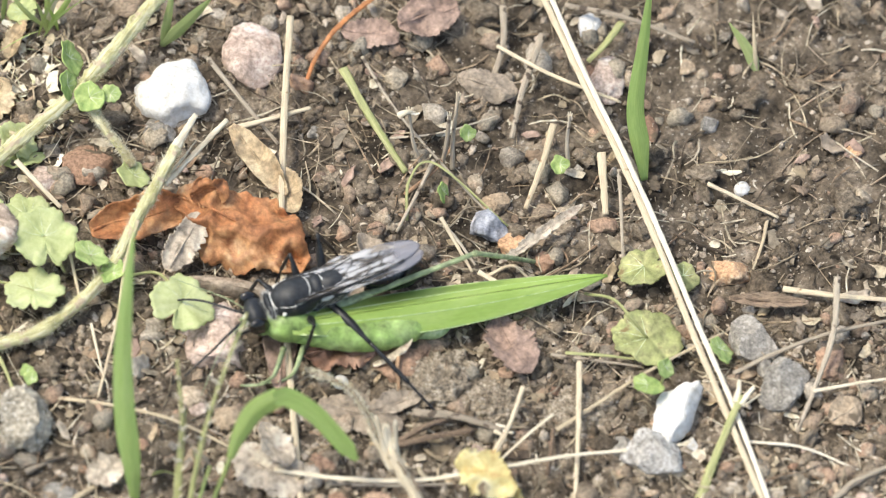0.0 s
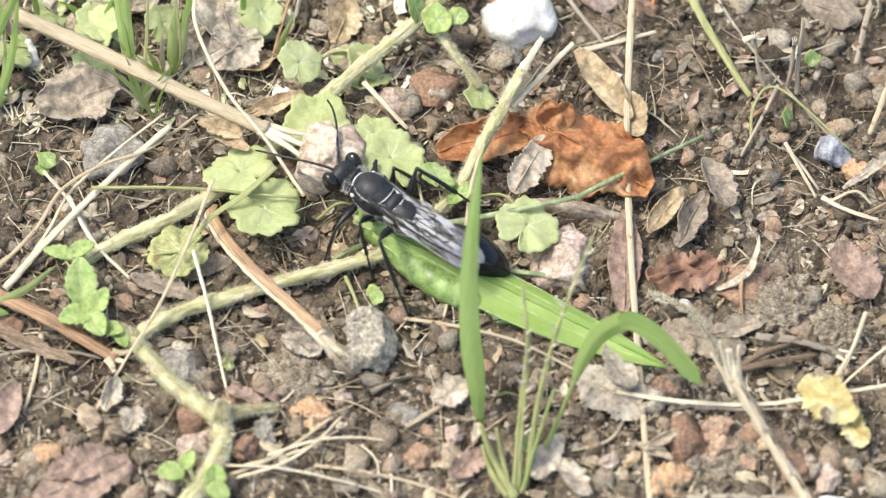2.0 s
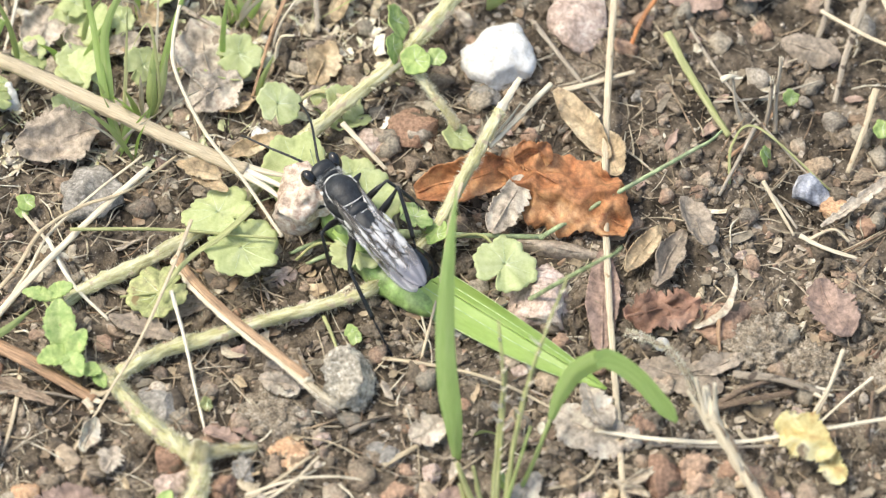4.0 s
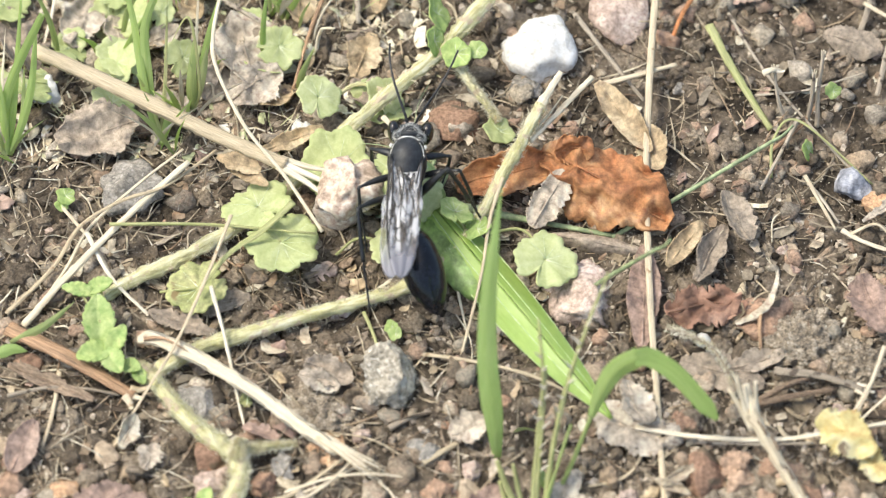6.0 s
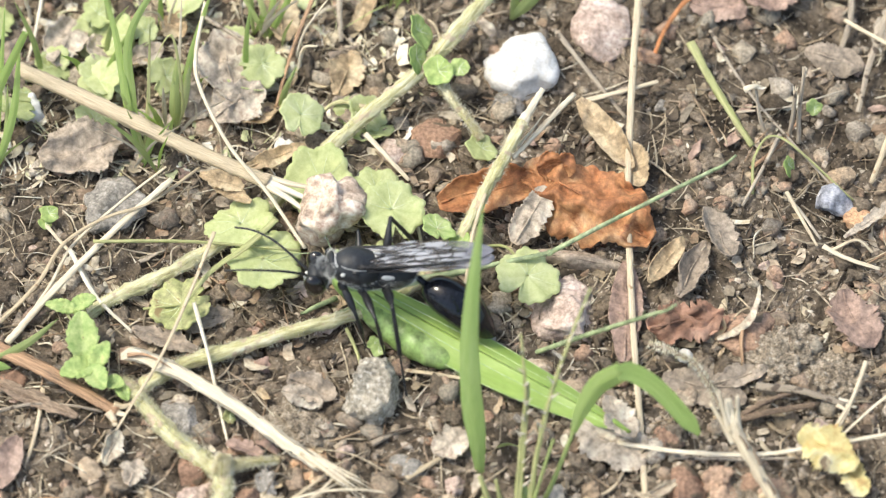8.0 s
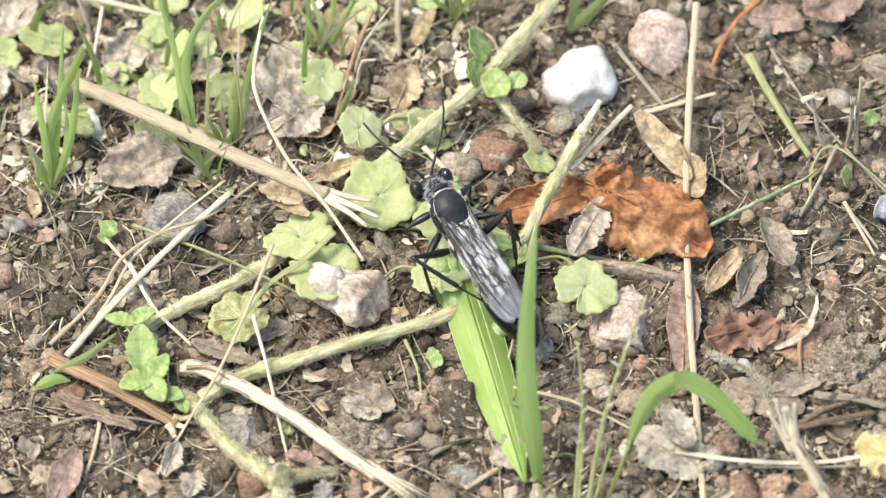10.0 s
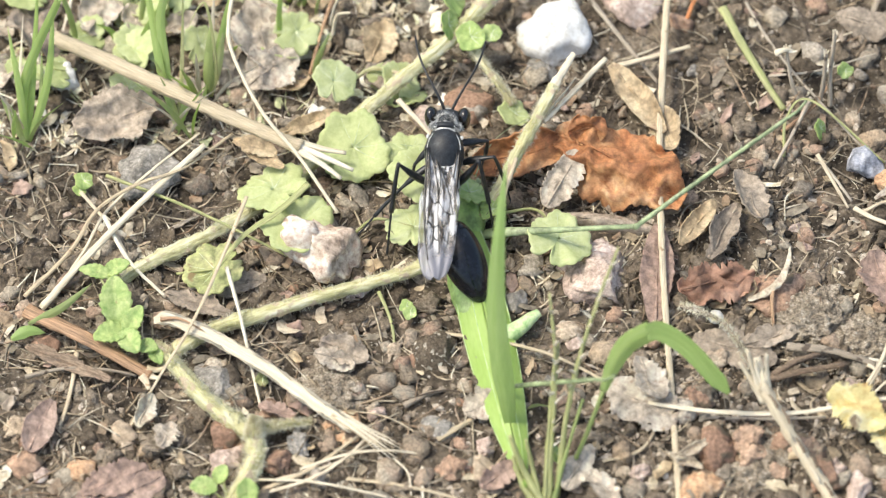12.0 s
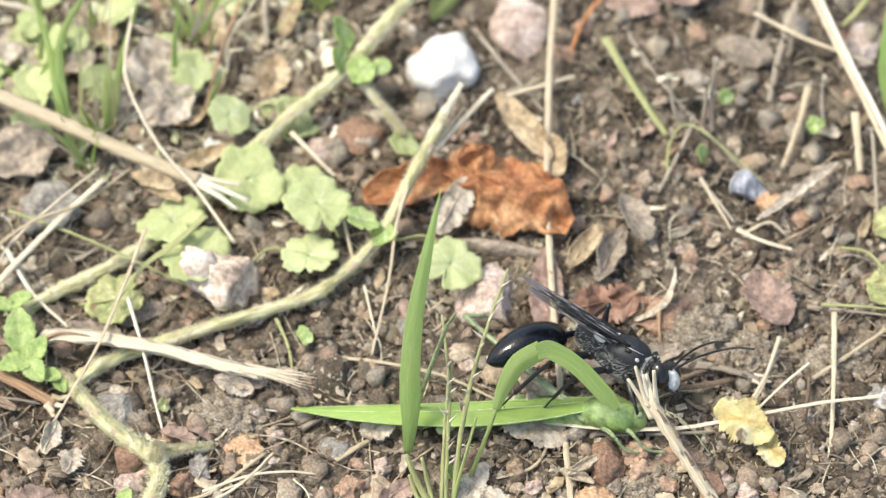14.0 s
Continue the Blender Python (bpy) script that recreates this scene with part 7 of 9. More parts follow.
# ---- movement ----
def motions():
    def key(thing, *rows):
        walk(thing, [(t, at(*p)) for t, *p in rows])

    key(wasp,
        (0.0, 26.75, -4.001, 8, 0, 11.54, -163.5),
        (0.5, 15.02, -4.547, 8, 0, 12.29, -161.3),
        (1.0, -4.0, -8.6, 8, 14, 4, -179),
        (1.5, -9.2, -6.9, 8.5, 6, 2.062, -173),
        (2.0, -6.671, -2.221, 8.5, 0, -2.022, 142),
        (2.5, -8.021, -0.2493, 8.5, 0, -1.917, 138.6),
        (3.0, -3.802, -3.034, 8.5, 0, -0, 142.2),
        (3.5, -8.234, 0.7494, 8.5, 0, -0, 136),
        (6.0, -6.271, 5.2, 11.5, 0, -12, 85.57),
        (6.5, -6.591, 6.1, 11.5, 0, -20, 105.5),
        (7.0, -5.999, 2.2, 11.5, 0, -30, 95.86),
        (7.5, -6.643, -4.584, 11.5, 0, -14, 147),
        (8.0, -8.5, -6.2, 11.5, 12, -8, -179),
        (10.5, -4.507, 4.174, 11.5, 0, -22, 90.18),
        (11.0, -4.893, 5.242, 12, 0, -22, 66.47),
        (11.5, -7.684, 0.3387, 11.5, 0, -22, 122.5),
        (12.0, -3.293, 3.585, 11.5, 0, -24, 85.52),
        (12.5, 1.978, 6.71, 13, 0, -16, 17.99),
        (13.0, -4.234, 6.703, 11.5, 0, -22, 84.29),
        (13.3, -0.929, 5.155, 12, -13.3, -16, 28.29),
        (13.5, -2.65, 7.882, 11, -34.52, -10.95, -9.581),
        (13.6, -1.389, 6.993, 11.5, -43.51, -7.919, -13.73),
        (13.7, 5.074, 5.997, 12, -44.83, 1.759, -18.22),
        (13.8, 17.3, -1.14, 12, -47.64, 3.409, -14.1),
        (13.9, 31.5, -21.2, 8.5, -48.15, 6.025, -37.18),
        (14.0, 32.0, -19.6, 8.5, -49.02, 6.617, -35.23))
    key(abdomen,
        (0.0, -5.1, 0, -0.5, 0, -29.98, 12.81),
        (0.5, -5.1, 0, -0.5, 0, -29.08, 3.826),
        (1.0, -5.1, 0, -0.5, 0, -14, 9),
        (1.5, -5.1, 0, -0.5, -0, -17.56, -4.723),
        (2.0, -5.1, 0, -0.5, 0, -14, 20),
        (2.5, -5.1, 0, -0.5, 0, -47.57, 38.78),
        (3.0, -5.1, 0, -0.5, 0, -46.99, 63.21),
        (3.5, -5.1, 0, -0.5, 0, -44.53, 46.79),
        (6.0, -5.1, 0, -0.5, 0, -8, 24),
        (6.5, -5.1, 0, -0.5, 0, 7.558, 22.91),
        (7.0, -5.1, 0, -0.5, 0, 0, 26),
        (7.5, -5.1, 0, -0.5, 0, -43.89, 28.25),
        (8.0, -5.1, 0, -0.5, -0, -19, -22),
        (10.5, -5.1, 0, -0.5, 0, 4.392, 24.65),
        (11.0, -5.1, 0, -0.5, 0, -4.388, 38.78),
        (11.5, -5.1, 0, -0.5, -0, 19.99, -6.588),
        (12.0, -5.1, 0, -0.5, 0, 3.501, 26.65),
        (12.5, -5.1, 0, -0.5, 0, -23.67, 55.21),
        (13.0, -5.1, 0, -0.5, 0, -10.77, 13.67),
        (13.3, -5.1, 0, -0.5, 0, -15.74, 44.52),
        (13.5, -5.1, 0, -0.5, 0, -60.06, 59.3),
        (13.6, -5.1, 0, -0.5, 0, -44.46, 74),
        (13.7, -5.1, 0, -0.5, 0, -40.97, 77.24),
        (13.8, -5.1, 0, -0.5, 0, -26.54, 79.99),
        (13.9, -5.1, 0, -0.5, 0, -11.8, 60.83),
        (14.0, -5.1, 0, -0.5, 0, -29.71, 49.85))
    key(head,
        (0.0, 6.847, 0, 0, 0, 22, 0),
        (0.5, 6.55, 0, 0, 0, 25.76, 6.939),
        (1.0, 6.55, 0, 0, 0, 26.96, 6.906),
        (1.5, 6.55, 0, 0, 0, 24.79, -0.06726),
        (2.0, 6.55, 0, 0, 0, 20.72, -6.973),
        (2.5, 6.83, 0, 0, 0, 17.53, -6.871),
        (3.0, 6.55, 0, 0, 0, 17.37, 0.1345),
        (3.5, 6.55, 0, 0, 0, 20.36, 7.005),
        (6.0, 6.15, 0, -1.8, 0, 18.5, 0.269),
        (6.5, 6.15, 0, -1.8, 0, 17.01, 7.069),
        (7.0, 6.15, 0, -1.8, 0, 18.91, 6.766),
        (7.5, 6.295, 0, -1.687, 0, 22.91, -0.3362),
        (8.0, 6.355, 0, -1.479, 0, 26.3, -7.101),
        (10.5, 6.209, 0, -1.8, 0, 17.79, -0.4705),
        (11.0, 6.406, 0, -1.273, 0, 21.26, -7.161),
        (11.5, 6.236, 0, -1.8, 0, 25.22, -6.656),
        (12.0, 6.15, 0, -1.8, 0, 27, 0.5377),
        (12.5, 6.5, 0, -0.7503, 0, 25.38, 7.191),
        (13.0, 6.15, 0, -1.8, 0, 21.46, 6.619),
        (13.3, 6.507, 0.1602, -0.6777, 0, 19.1, 2.701),
        (13.5, 6.55, 0, 0, 0, 17.91, -0.6048),
        (13.6, 6.656, 0, 0, 0, 17.48, -2.254),
        (13.7, 7.367, 0, 0, 0, 17.18, -3.805),
        (13.8, 7.577, 0, 0, 0, 17.03, -5.188),
        (13.9, 7.2, 0, 0.4, 0, -32, -6.344),
        (14.0, 7.2, 0, 0.4, 0, -40, -7.22))
    key(antennae[0],
        (0.0, 1.25, 0.45, 0.55, 0, -22, 24),
        (0.5, 1.25, 0.45, 0.55, 0, -8.542, 33.93),
        (1.0, 1.25, 0.45, 0.55, 0, -29.42, 26.39),
        (1.5, 1.25, 0.45, 0.55, 0, -31.37, 14.65),
        (2.0, 1.25, 0.45, 0.55, 0, -9.418, 19.35),
        (2.5, 1.25, 0.45, 0.55, 0, -19.57, 32.23),
        (3.0, 1.25, 0.45, 0.55, 0, -35.92, 30.63),
        (3.5, 1.25, 0.45, 0.55, 0, -16.76, 17.37),
        (6.0, 1.25, 0.45, 0.55, 0, -24.9, 14.07),
        (6.5, 1.25, 0.45, 0.55, 0, -34.37, 24),
        (7.0, 1.25, 0.45, 0.55, 0, -12.28, 33.93),
        (7.5, 1.25, 0.45, 0.55, 0, -14.99, 26.39),
        (8.0, 1.25, 0.45, 0.55, 0, -35.58, 14.65),
        (10.5, 1.25, 0.45, 0.55, 0, -9.216, 15.77),
        (11.0, 1.25, 0.45, 0.55, 0, -20.04, 28.65),
        (11.5, 1.25, 0.45, 0.55, 0, -35.87, 33.35),
        (12.0, 1.25, 0.45, 0.55, 0, -16.32, 21.6),
        (12.5, 1.25, 0.45, 0.55, 0, -11.26, 14.07),
        (13.0, 1.25, 0.45, 0.55, 0, -33.6, 24.01),
        (13.3, 1.25, 0.45, 0.55, 0, -34.18, 31.65),
        (13.5, 1.25, 0.45, 0.55, 0, -26.34, 33.93),
        (13.6, 1.25, 0.45, 0.55, 0, -21.24, 33.86),
        (13.7, 1.25, 0.45, 0.55, 0, -16.23, 32.96),
        (13.8, 1.25, 0.45, 0.55, 0, -12.01, 31.32),
        (13.9, 1.25, 0.45, 0.55, 0, -9.14, 29.06),
        (14.0, 1.25, 0.45, 0.55, 0, -8.009, 26.38))
    key(antennae[1],
        (0.0, 1.25, -0.45, 0.55, 0, -10.22, -33.09),
        (0.5, 1.25, -0.45, 0.55, 0, -17.98, -20.96),
        (1.0, 1.25, -0.45, 0.55, 0, -36, -14.18),
        (1.5, 1.25, -0.45, 0.55, 0, -18.31, -24.67),
        (2.0, 1.25, -0.45, 0.55, 0, -10.04, -33.99),
        (2.5, 1.25, -0.45, 0.55, 0, -32.29, -25.74),
        (3.0, 1.25, -0.45, 0.55, 0, -28.3, -14.43),
        (3.5, 1.25, -0.45, 0.55, 0, -8.245, -19.96),
        (6.0, 1.25, -0.45, 0.55, 0, -35.09, -29.23),
        (6.5, 1.25, -0.45, 0.55, 0, -23.16, -33.09),
        (7.0, 1.25, -0.45, 0.55, 0, -8.269, -20.96),
        (7.5, 1.25, -0.45, 0.55, 0, -28.41, -14.18),
        (8.0, 1.25, -0.45, 0.55, 0, -32.2, -24.67),
        (10.5, 1.25, -0.45, 0.55, 0, -10.29, -32.59),
        (11.0, 1.25, -0.45, 0.55, 0, -32.6, -30.11),
        (11.5, 1.25, -0.45, 0.55, 0, -27.87, -16.88),
        (12.0, 1.25, -0.45, 0.55, 0, -8.164, -16.17),
        (12.5, 1.25, -0.45, 0.55, 0, -23.76, -29.23),
        (13.0, 1.25, -0.45, 0.55, 0, -34.87, -33.09),
        (13.3, 1.25, -0.45, 0.55, 0, -22.78, -26.67),
        (13.5, 1.25, -0.45, 0.55, 0, -13.15, -20.96),
        (13.6, 1.25, -0.45, 0.55, 0, -9.825, -18.36),
        (13.7, 1.25, -0.45, 0.55, 0, -8.15, -16.23),
        (13.8, 1.25, -0.45, 0.55, 0, -8.349, -14.76),
        (13.9, 1.25, -0.45, 0.55, 0, -10.4, -14.05),
        (14.0, 1.25, -0.45, 0.55, 0, -14.01, -14.18))
    key(wings[0],
        (0.0, 1.9, 2, 2, -4.279, -3.99, 1.2),
        (0.5, 1.9, 2, 2, -4.279, -3.99, 1.2),
        (1.0, 1.9, 2, 2, -4.42, 0, 1.2),
        (1.5, 1.9, 2, 2, -4.42, -5.985, 1.2),
        (2.0, 1.9, 2, 2, -4.279, -3.99, 1.2),
        (2.5, 1.9, 2, 2, -4.279, -3.99, 1.2),
        (3.0, 1.9, 2, 2, -4.279, -3.99, 1.2),
        (3.5, 1.9, 2, 2, -4.279, -3.99, 1.2),
        (6.0, 1.9, 2, 2, -3.509, 6.983, 1.2),
        (6.5, 1.9, 2, 2, -3.509, 6.983, 1.2),
        (7.0, 1.9, 2, 2, -3.509, 6.983, 1.2),
        (7.5, 1.9, 2, 2, -3.509, 6.983, 1.2),
        (8.0, 1.9, 2, 2, -3.509, 6.983, 1.2),
        (10.5, 1.9, 2, 2, -3.509, 6.983, 1.2),
        (11.0, 1.9, 2, 2, -3.721, 3.99, 1.2),
        (11.5, 1.9, 2, 2, -2.929, 14.96, 1.2),
        (12.0, 1.9, 2, 2, -3.509, 6.983, 1.2),
        (12.5, 1.9, 2, 2, -3.65, 4.988, 1.2),
        (13.0, 1.9, 2, 2, -3.509, 6.983, 1.2),
        (13.3, 1.9, 2, 2, -3.65, 4.988, 1.2),
        (13.5, 1.9, 2, 2, -66.07, -28.91, 74.94),
        (13.6, 1.9, 2, 2, -59.33, -25.37, 74.81),
        (13.7, 1.9, 2, 2, -10.86, 3.52, 74.35),
        (13.8, 1.9, 2, 2, 45.04, 33.5, 65.78),
        (13.9, 1.9, 2, 2, 9.044, 11.91, 42.18),
        (14.0, 1.9, 2, 2, 6.929, 4.729, 30.98))
    key(wings[1],
        (0.0, 0.7, 2, 1.45, -4.279, -3.99, -0.5),
        (0.5, 0.7, 2, 1.45, -4.279, -3.99, -0.5),
        (1.0, 0.7, 2, 1.45, -4.42, 0, -0.5),
        (1.5, 0.7, 2, 1.45, -4.42, -5.985, -0.5),
        (2.0, 0.7, 2, 1.45, -4.279, -3.99, -0.5),
        (2.5, 0.7, 2, 1.45, -4.279, -3.99, -0.5),
        (3.0, 0.7, 2, 1.45, -4.279, -3.99, -0.5),
        (3.5, 0.7, 2, 1.45, -4.279, -3.99, -0.5),
        (6.0, 0.7, 2, 1.45, -3.509, 6.983, -0.5),
        (6.5, 0.7, 2, 1.45, -3.509, 6.983, -0.5),
        (7.0, 0.7, 2, 1.45, -3.509, 6.983, -0.5),
        (7.5, 0.7, 2, 1.45, -3.509, 6.983, -0.5),
        (8.0, 0.7, 2, 1.45, -3.509, 6.983, -0.5),
        (10.5, 0.7, 2, 1.45, -3.509, 6.983, -0.5),
        (11.0, 0.7, 2, 1.45, -3.721, 3.99, -0.5),
        (11.5, 0.7, 2, 1.45, -2.929, 14.96, -0.5),
        (12.0, 0.7, 2, 1.45, -3.509, 6.983, -0.5),
        (12.5, 0.7, 2, 1.45, -3.65, 4.988, -0.5),
        (13.0, 0.7, 2, 1.45, -3.509, 6.983, -0.5),
        (13.3, 0.7, 2, 1.45, -3.65, 4.988, -0.5),
        (13.5, 0.7, 2, 1.45, -70.2, -26.01, 80.29),
        (13.6, 0.7, 2, 1.45, -63.27, -23.06, 79.75),
        (13.7, 0.7, 2, 1.45, -9.928, 5.36, 78.19),
        (13.8, 0.7, 2, 1.45, 52.62, 35.55, 69.98),
        (13.9, 0.7, 2, 1.45, 11.5, 14.62, 48.19),
        (14.0, 0.7, 2, 1.45, 8.492, 8.016, 39.57))
    key(wings[2],
        (0.0, 1.9, -2, 1.75, 4.279, -3.99, -1.2),
        (0.5, 1.9, -2, 1.75, 4.279, -3.99, -1.2),
        (1.0, 1.9, -2, 1.75, 4.42, 0, -1.2),
        (1.5, 1.9, -2, 1.75, 4.42, -5.985, -1.2),
        (2.0, 1.9, -2, 1.75, 4.279, -3.99, -1.2),
        (2.5, 1.9, -2, 1.75, 4.279, -3.99, -1.2),
        (3.0, 1.9, -2, 1.75, 4.279, -3.99, -1.2),
        (3.5, 1.9, -2, 1.75, 4.279, -3.99, -1.2),
        (6.0, 1.9, -2, 1.75, 3.509, 6.983, -1.2),
        (6.5, 1.9, -2, 1.75, 3.509, 6.983, -1.2),
        (7.0, 1.9, -2, 1.75, 3.509, 6.983, -1.2),
        (7.5, 1.9, -2, 1.75, 3.509, 6.983, -1.2),
        (8.0, 1.9, -2, 1.75, 3.509, 6.983, -1.2),
        (10.5, 1.9, -2, 1.75, 3.509, 6.983, -1.2),
        (11.0, 1.9, -2, 1.75, 3.721, 3.99, -1.2),
        (11.5, 1.9, -2, 1.75, 2.929, 14.96, -1.2),
        (12.0, 1.9, -2, 1.75, 3.509, 6.983, -1.2),
        (12.5, 1.9, -2, 1.75, 3.65, 4.988, -1.2),
        (13.0, 1.9, -2, 1.75, 3.509, 6.983, -1.2),
        (13.3, 1.9, -2, 1.75, 3.65, 4.988, -1.2),
        (13.5, 1.9, -2, 1.75, -64.28, -17.68, 78.37),
        (13.6, 1.9, -2, 1.75, -56.06, -18.31, 76.34),
        (13.7, 1.9, -2, 1.75, -0.5325, 8.468, 72.09),
        (13.8, 1.9, -2, 1.75, -33.4, 23.49, -53.73),
        (13.9, 1.9, -2, 1.75, 2.609, -1.371, -19.26),
        (14.0, 1.9, -2, 1.75, 7.97, 7.234, 35.84))
    key(wings[3],
        (0.0, 0.7, -2, 1.45, 4.279, -3.99, 0.5),
        (0.5, 0.7, -2, 1.45, 4.279, -3.99, 0.5),
        (1.0, 0.7, -2, 1.45, 4.42, 0, 0.5),
        (1.5, 0.7, -2, 1.45, 4.42, -5.985, 0.5),
        (2.0, 0.7, -2, 1.45, 4.279, -3.99, 0.5),
        (2.5, 0.7, -2, 1.45, 4.279, -3.99, 0.5),
        (3.0, 0.7, -2, 1.45, 4.279, -3.99, 0.5),
        (3.5, 0.7, -2, 1.45, 4.279, -3.99, 0.5),
        (6.0, 0.7, -2, 1.45, 3.509, 6.983, 0.5),
        (6.5, 0.7, -2, 1.45, 3.509, 6.983, 0.5),
        (7.0, 0.7, -2, 1.45, 3.509, 6.983, 0.5),
        (7.5, 0.7, -2, 1.45, 3.509, 6.983, 0.5),
        (8.0, 0.7, -2, 1.45, 3.509, 6.983, 0.5),
        (10.5, 0.7, -2, 1.45, 3.509, 6.983, 0.5),
        (11.0, 0.7, -2, 1.45, 3.721, 3.99, 0.5),
        (11.5, 0.7, -2, 1.45, 2.929, 14.96, 0.5),
        (12.0, 0.7, -2, 1.45, 3.509, 6.983, 0.5),
        (12.5, 0.7, -2, 1.45, 3.65, 4.988, 0.5),
        (13.0, 0.7, -2, 1.45, 3.509, 6.983, 0.5),
        (13.3, 0.7, -2, 1.45, 3.65, 4.988, 0.5),
        (13.5, 0.7, -2, 1.45, -68.05, -16.29, 82.63),
        (13.6, 0.7, -2, 1.45, -59.95, -17.07, 80.68),
        (13.7, 0.7, -2, 1.45, 0.8172, 9.589, 76.03),
        (13.8, 0.7, -2, 1.45, -38.68, 24.15, -58.05),
        (13.9, 0.7, -2, 1.45, 13.3, 16.26, 51.51),
        (14.0, 0.7, -2, 1.45, 9.469, 9.463, 43.25))
    key(legs[0][0],
        (0.0, 3.3, 1.2, -1.9, -31.2, -21.89, 9.309),
        (0.5, 3.3, 1.2, -1.9, -33.48, -21.68, 43.27),
        (1.0, 3.3, 1.2, -1.9, -28.28, -14.6, 42.63),
        (1.5, 3.3, 1.2, -1.9, 167.5, -24.18, 77.55),
        (2.0, 3.3, 1.2, -1.9, 1.426, 3.061, 88.99),
        (2.5, 3.3, 1.2, -1.9, -12.37, -7.651, 64.99),
        (3.0, 3.3, 1.2, -1.9, 162.4, -46.42, 80.18),
        (3.5, 3.3, 1.2, -1.9, -12.86, -11.01, 68.47),
        (6.0, 3.3, 1.2, -1.9, 9.12, 19.67, 70.97),
        (6.5, 3.3, 1.2, -1.9, 10.36, 19.66, 73.11),
        (7.0, 3.3, 1.2, -1.9, 5.849, 22.42, 65.56),
        (7.5, 3.3, 1.2, -1.9, -15.87, 62.61, 40.28),
        (8.0, 3.3, 1.2, -1.9, 23.77, 39.23, 126.4),
        (10.5, 3.3, 1.2, -1.9, 13.74, 16.47, 78.72),
        (11.0, 3.3, 1.2, -1.9, 7.726, 20.83, 68.67),
        (11.5, 3.3, 1.2, -1.9, 10.42, 18.39, 73.11),
        (12.0, 3.3, 1.2, -1.9, 37.32, 22.91, 134.1),
        (12.5, 3.3, 1.2, -1.9, 6.247, 10.61, 74.21),
        (13.0, 3.3, 1.2, -1.9, 10.33, 18.5, 72.97),
        (13.3, 3.3, 1.2, -1.9, 5.917, 0.006024, 63.09),
        (13.5, 3.3, 1.2, -1.9, 14.98, -31.51, 64.19),
        (13.6, 3.3, 1.2, -1.9, 17.56, -34.16, 50.14),
        (13.7, 3.3, 1.2, -1.9, 4.582, -55.49, 63.24),
        (13.8, 3.3, 1.2, -1.9, 6.4, -56.36, 54.88),
        (13.9, 3.3, 1.2, -1.9, 6.455, -58.9, 45.45),
        (14.0, 3.3, 1.2, -1.9, 1.65, -65.96, 56.63))
    for piece in legs[0][1:]:
        key(piece, (0.0, 4.2, 0, 0, -1.794e-14, 73.58, -1.324e-14), (0.5, 4.2, 0, 0, -1.497e-13, 84.48, -1.555e-13), (1.0, 4.2, 0, 0, 1.12e-13, 84.75, 1.228e-13), (1.5, 4.2, 0, 0, -3.307e-16, -42.86, -180), (2.0, 4.2, 0, 0, -2.931e-16, 58.84, -4.52e-16), (2.5, 4.2, 0, 0, 180, 89.62, 180), (3.0, 4.2, 0, 0, 7.948e-15, -39.27, 180), (3.5, 4.2, 0, 0, 180, 84.51, 180), (6.0, 4.2, 0, 0, 2.434e-14, 75.36, 2.961e-14), (6.5, 4.2, 0, 0, -9.499e-14, 86.7, -9.757e-14), (7.0, 4.2, 0, 0, 1.629e-14, 77.46, 2.154e-14), (7.5, 4.2, 0, 0, 1.557e-15, 11.25, 9.538e-15), (8.0, 4.2, 0, 0, -8.344e-16, 47.06, 0), (10.5, 4.2, 0, 0, 2.777e-15, 86.84, 0), (11.0, 4.2, 0, 0, 9.814e-15, 76.03, 1.162e-14), (11.5, 4.2, 0, 0, 1.049e-14, 78.56, 9.431e-15), (12.0, 4.2, 0, 0, -6.299e-15, 39.63, -1.457e-14), (12.5, 4.2, 0, 0, 180, 88.12, 180), (13.0, 4.2, 0, 0, 1.04e-14, 80.33, 1.114e-14), (13.3, 4.2, 0, 0, 9.088e-16, 80.6, 0), (13.5, 4.2, 0, 0, -180, 83.57, -180), (13.6, 4.2, 0, 0, -5.486e-14, 82.31, -5.594e-14), (13.7, 4.2, 0, 0, -180, 80.47, -180), (13.8, 4.2, 0, 0, -180, 83.33, -180), (13.9, 4.2, 0, 0, 180, 83.99, 180), (14.0, 4.2, 0, 0, -180, 73.32, -180))
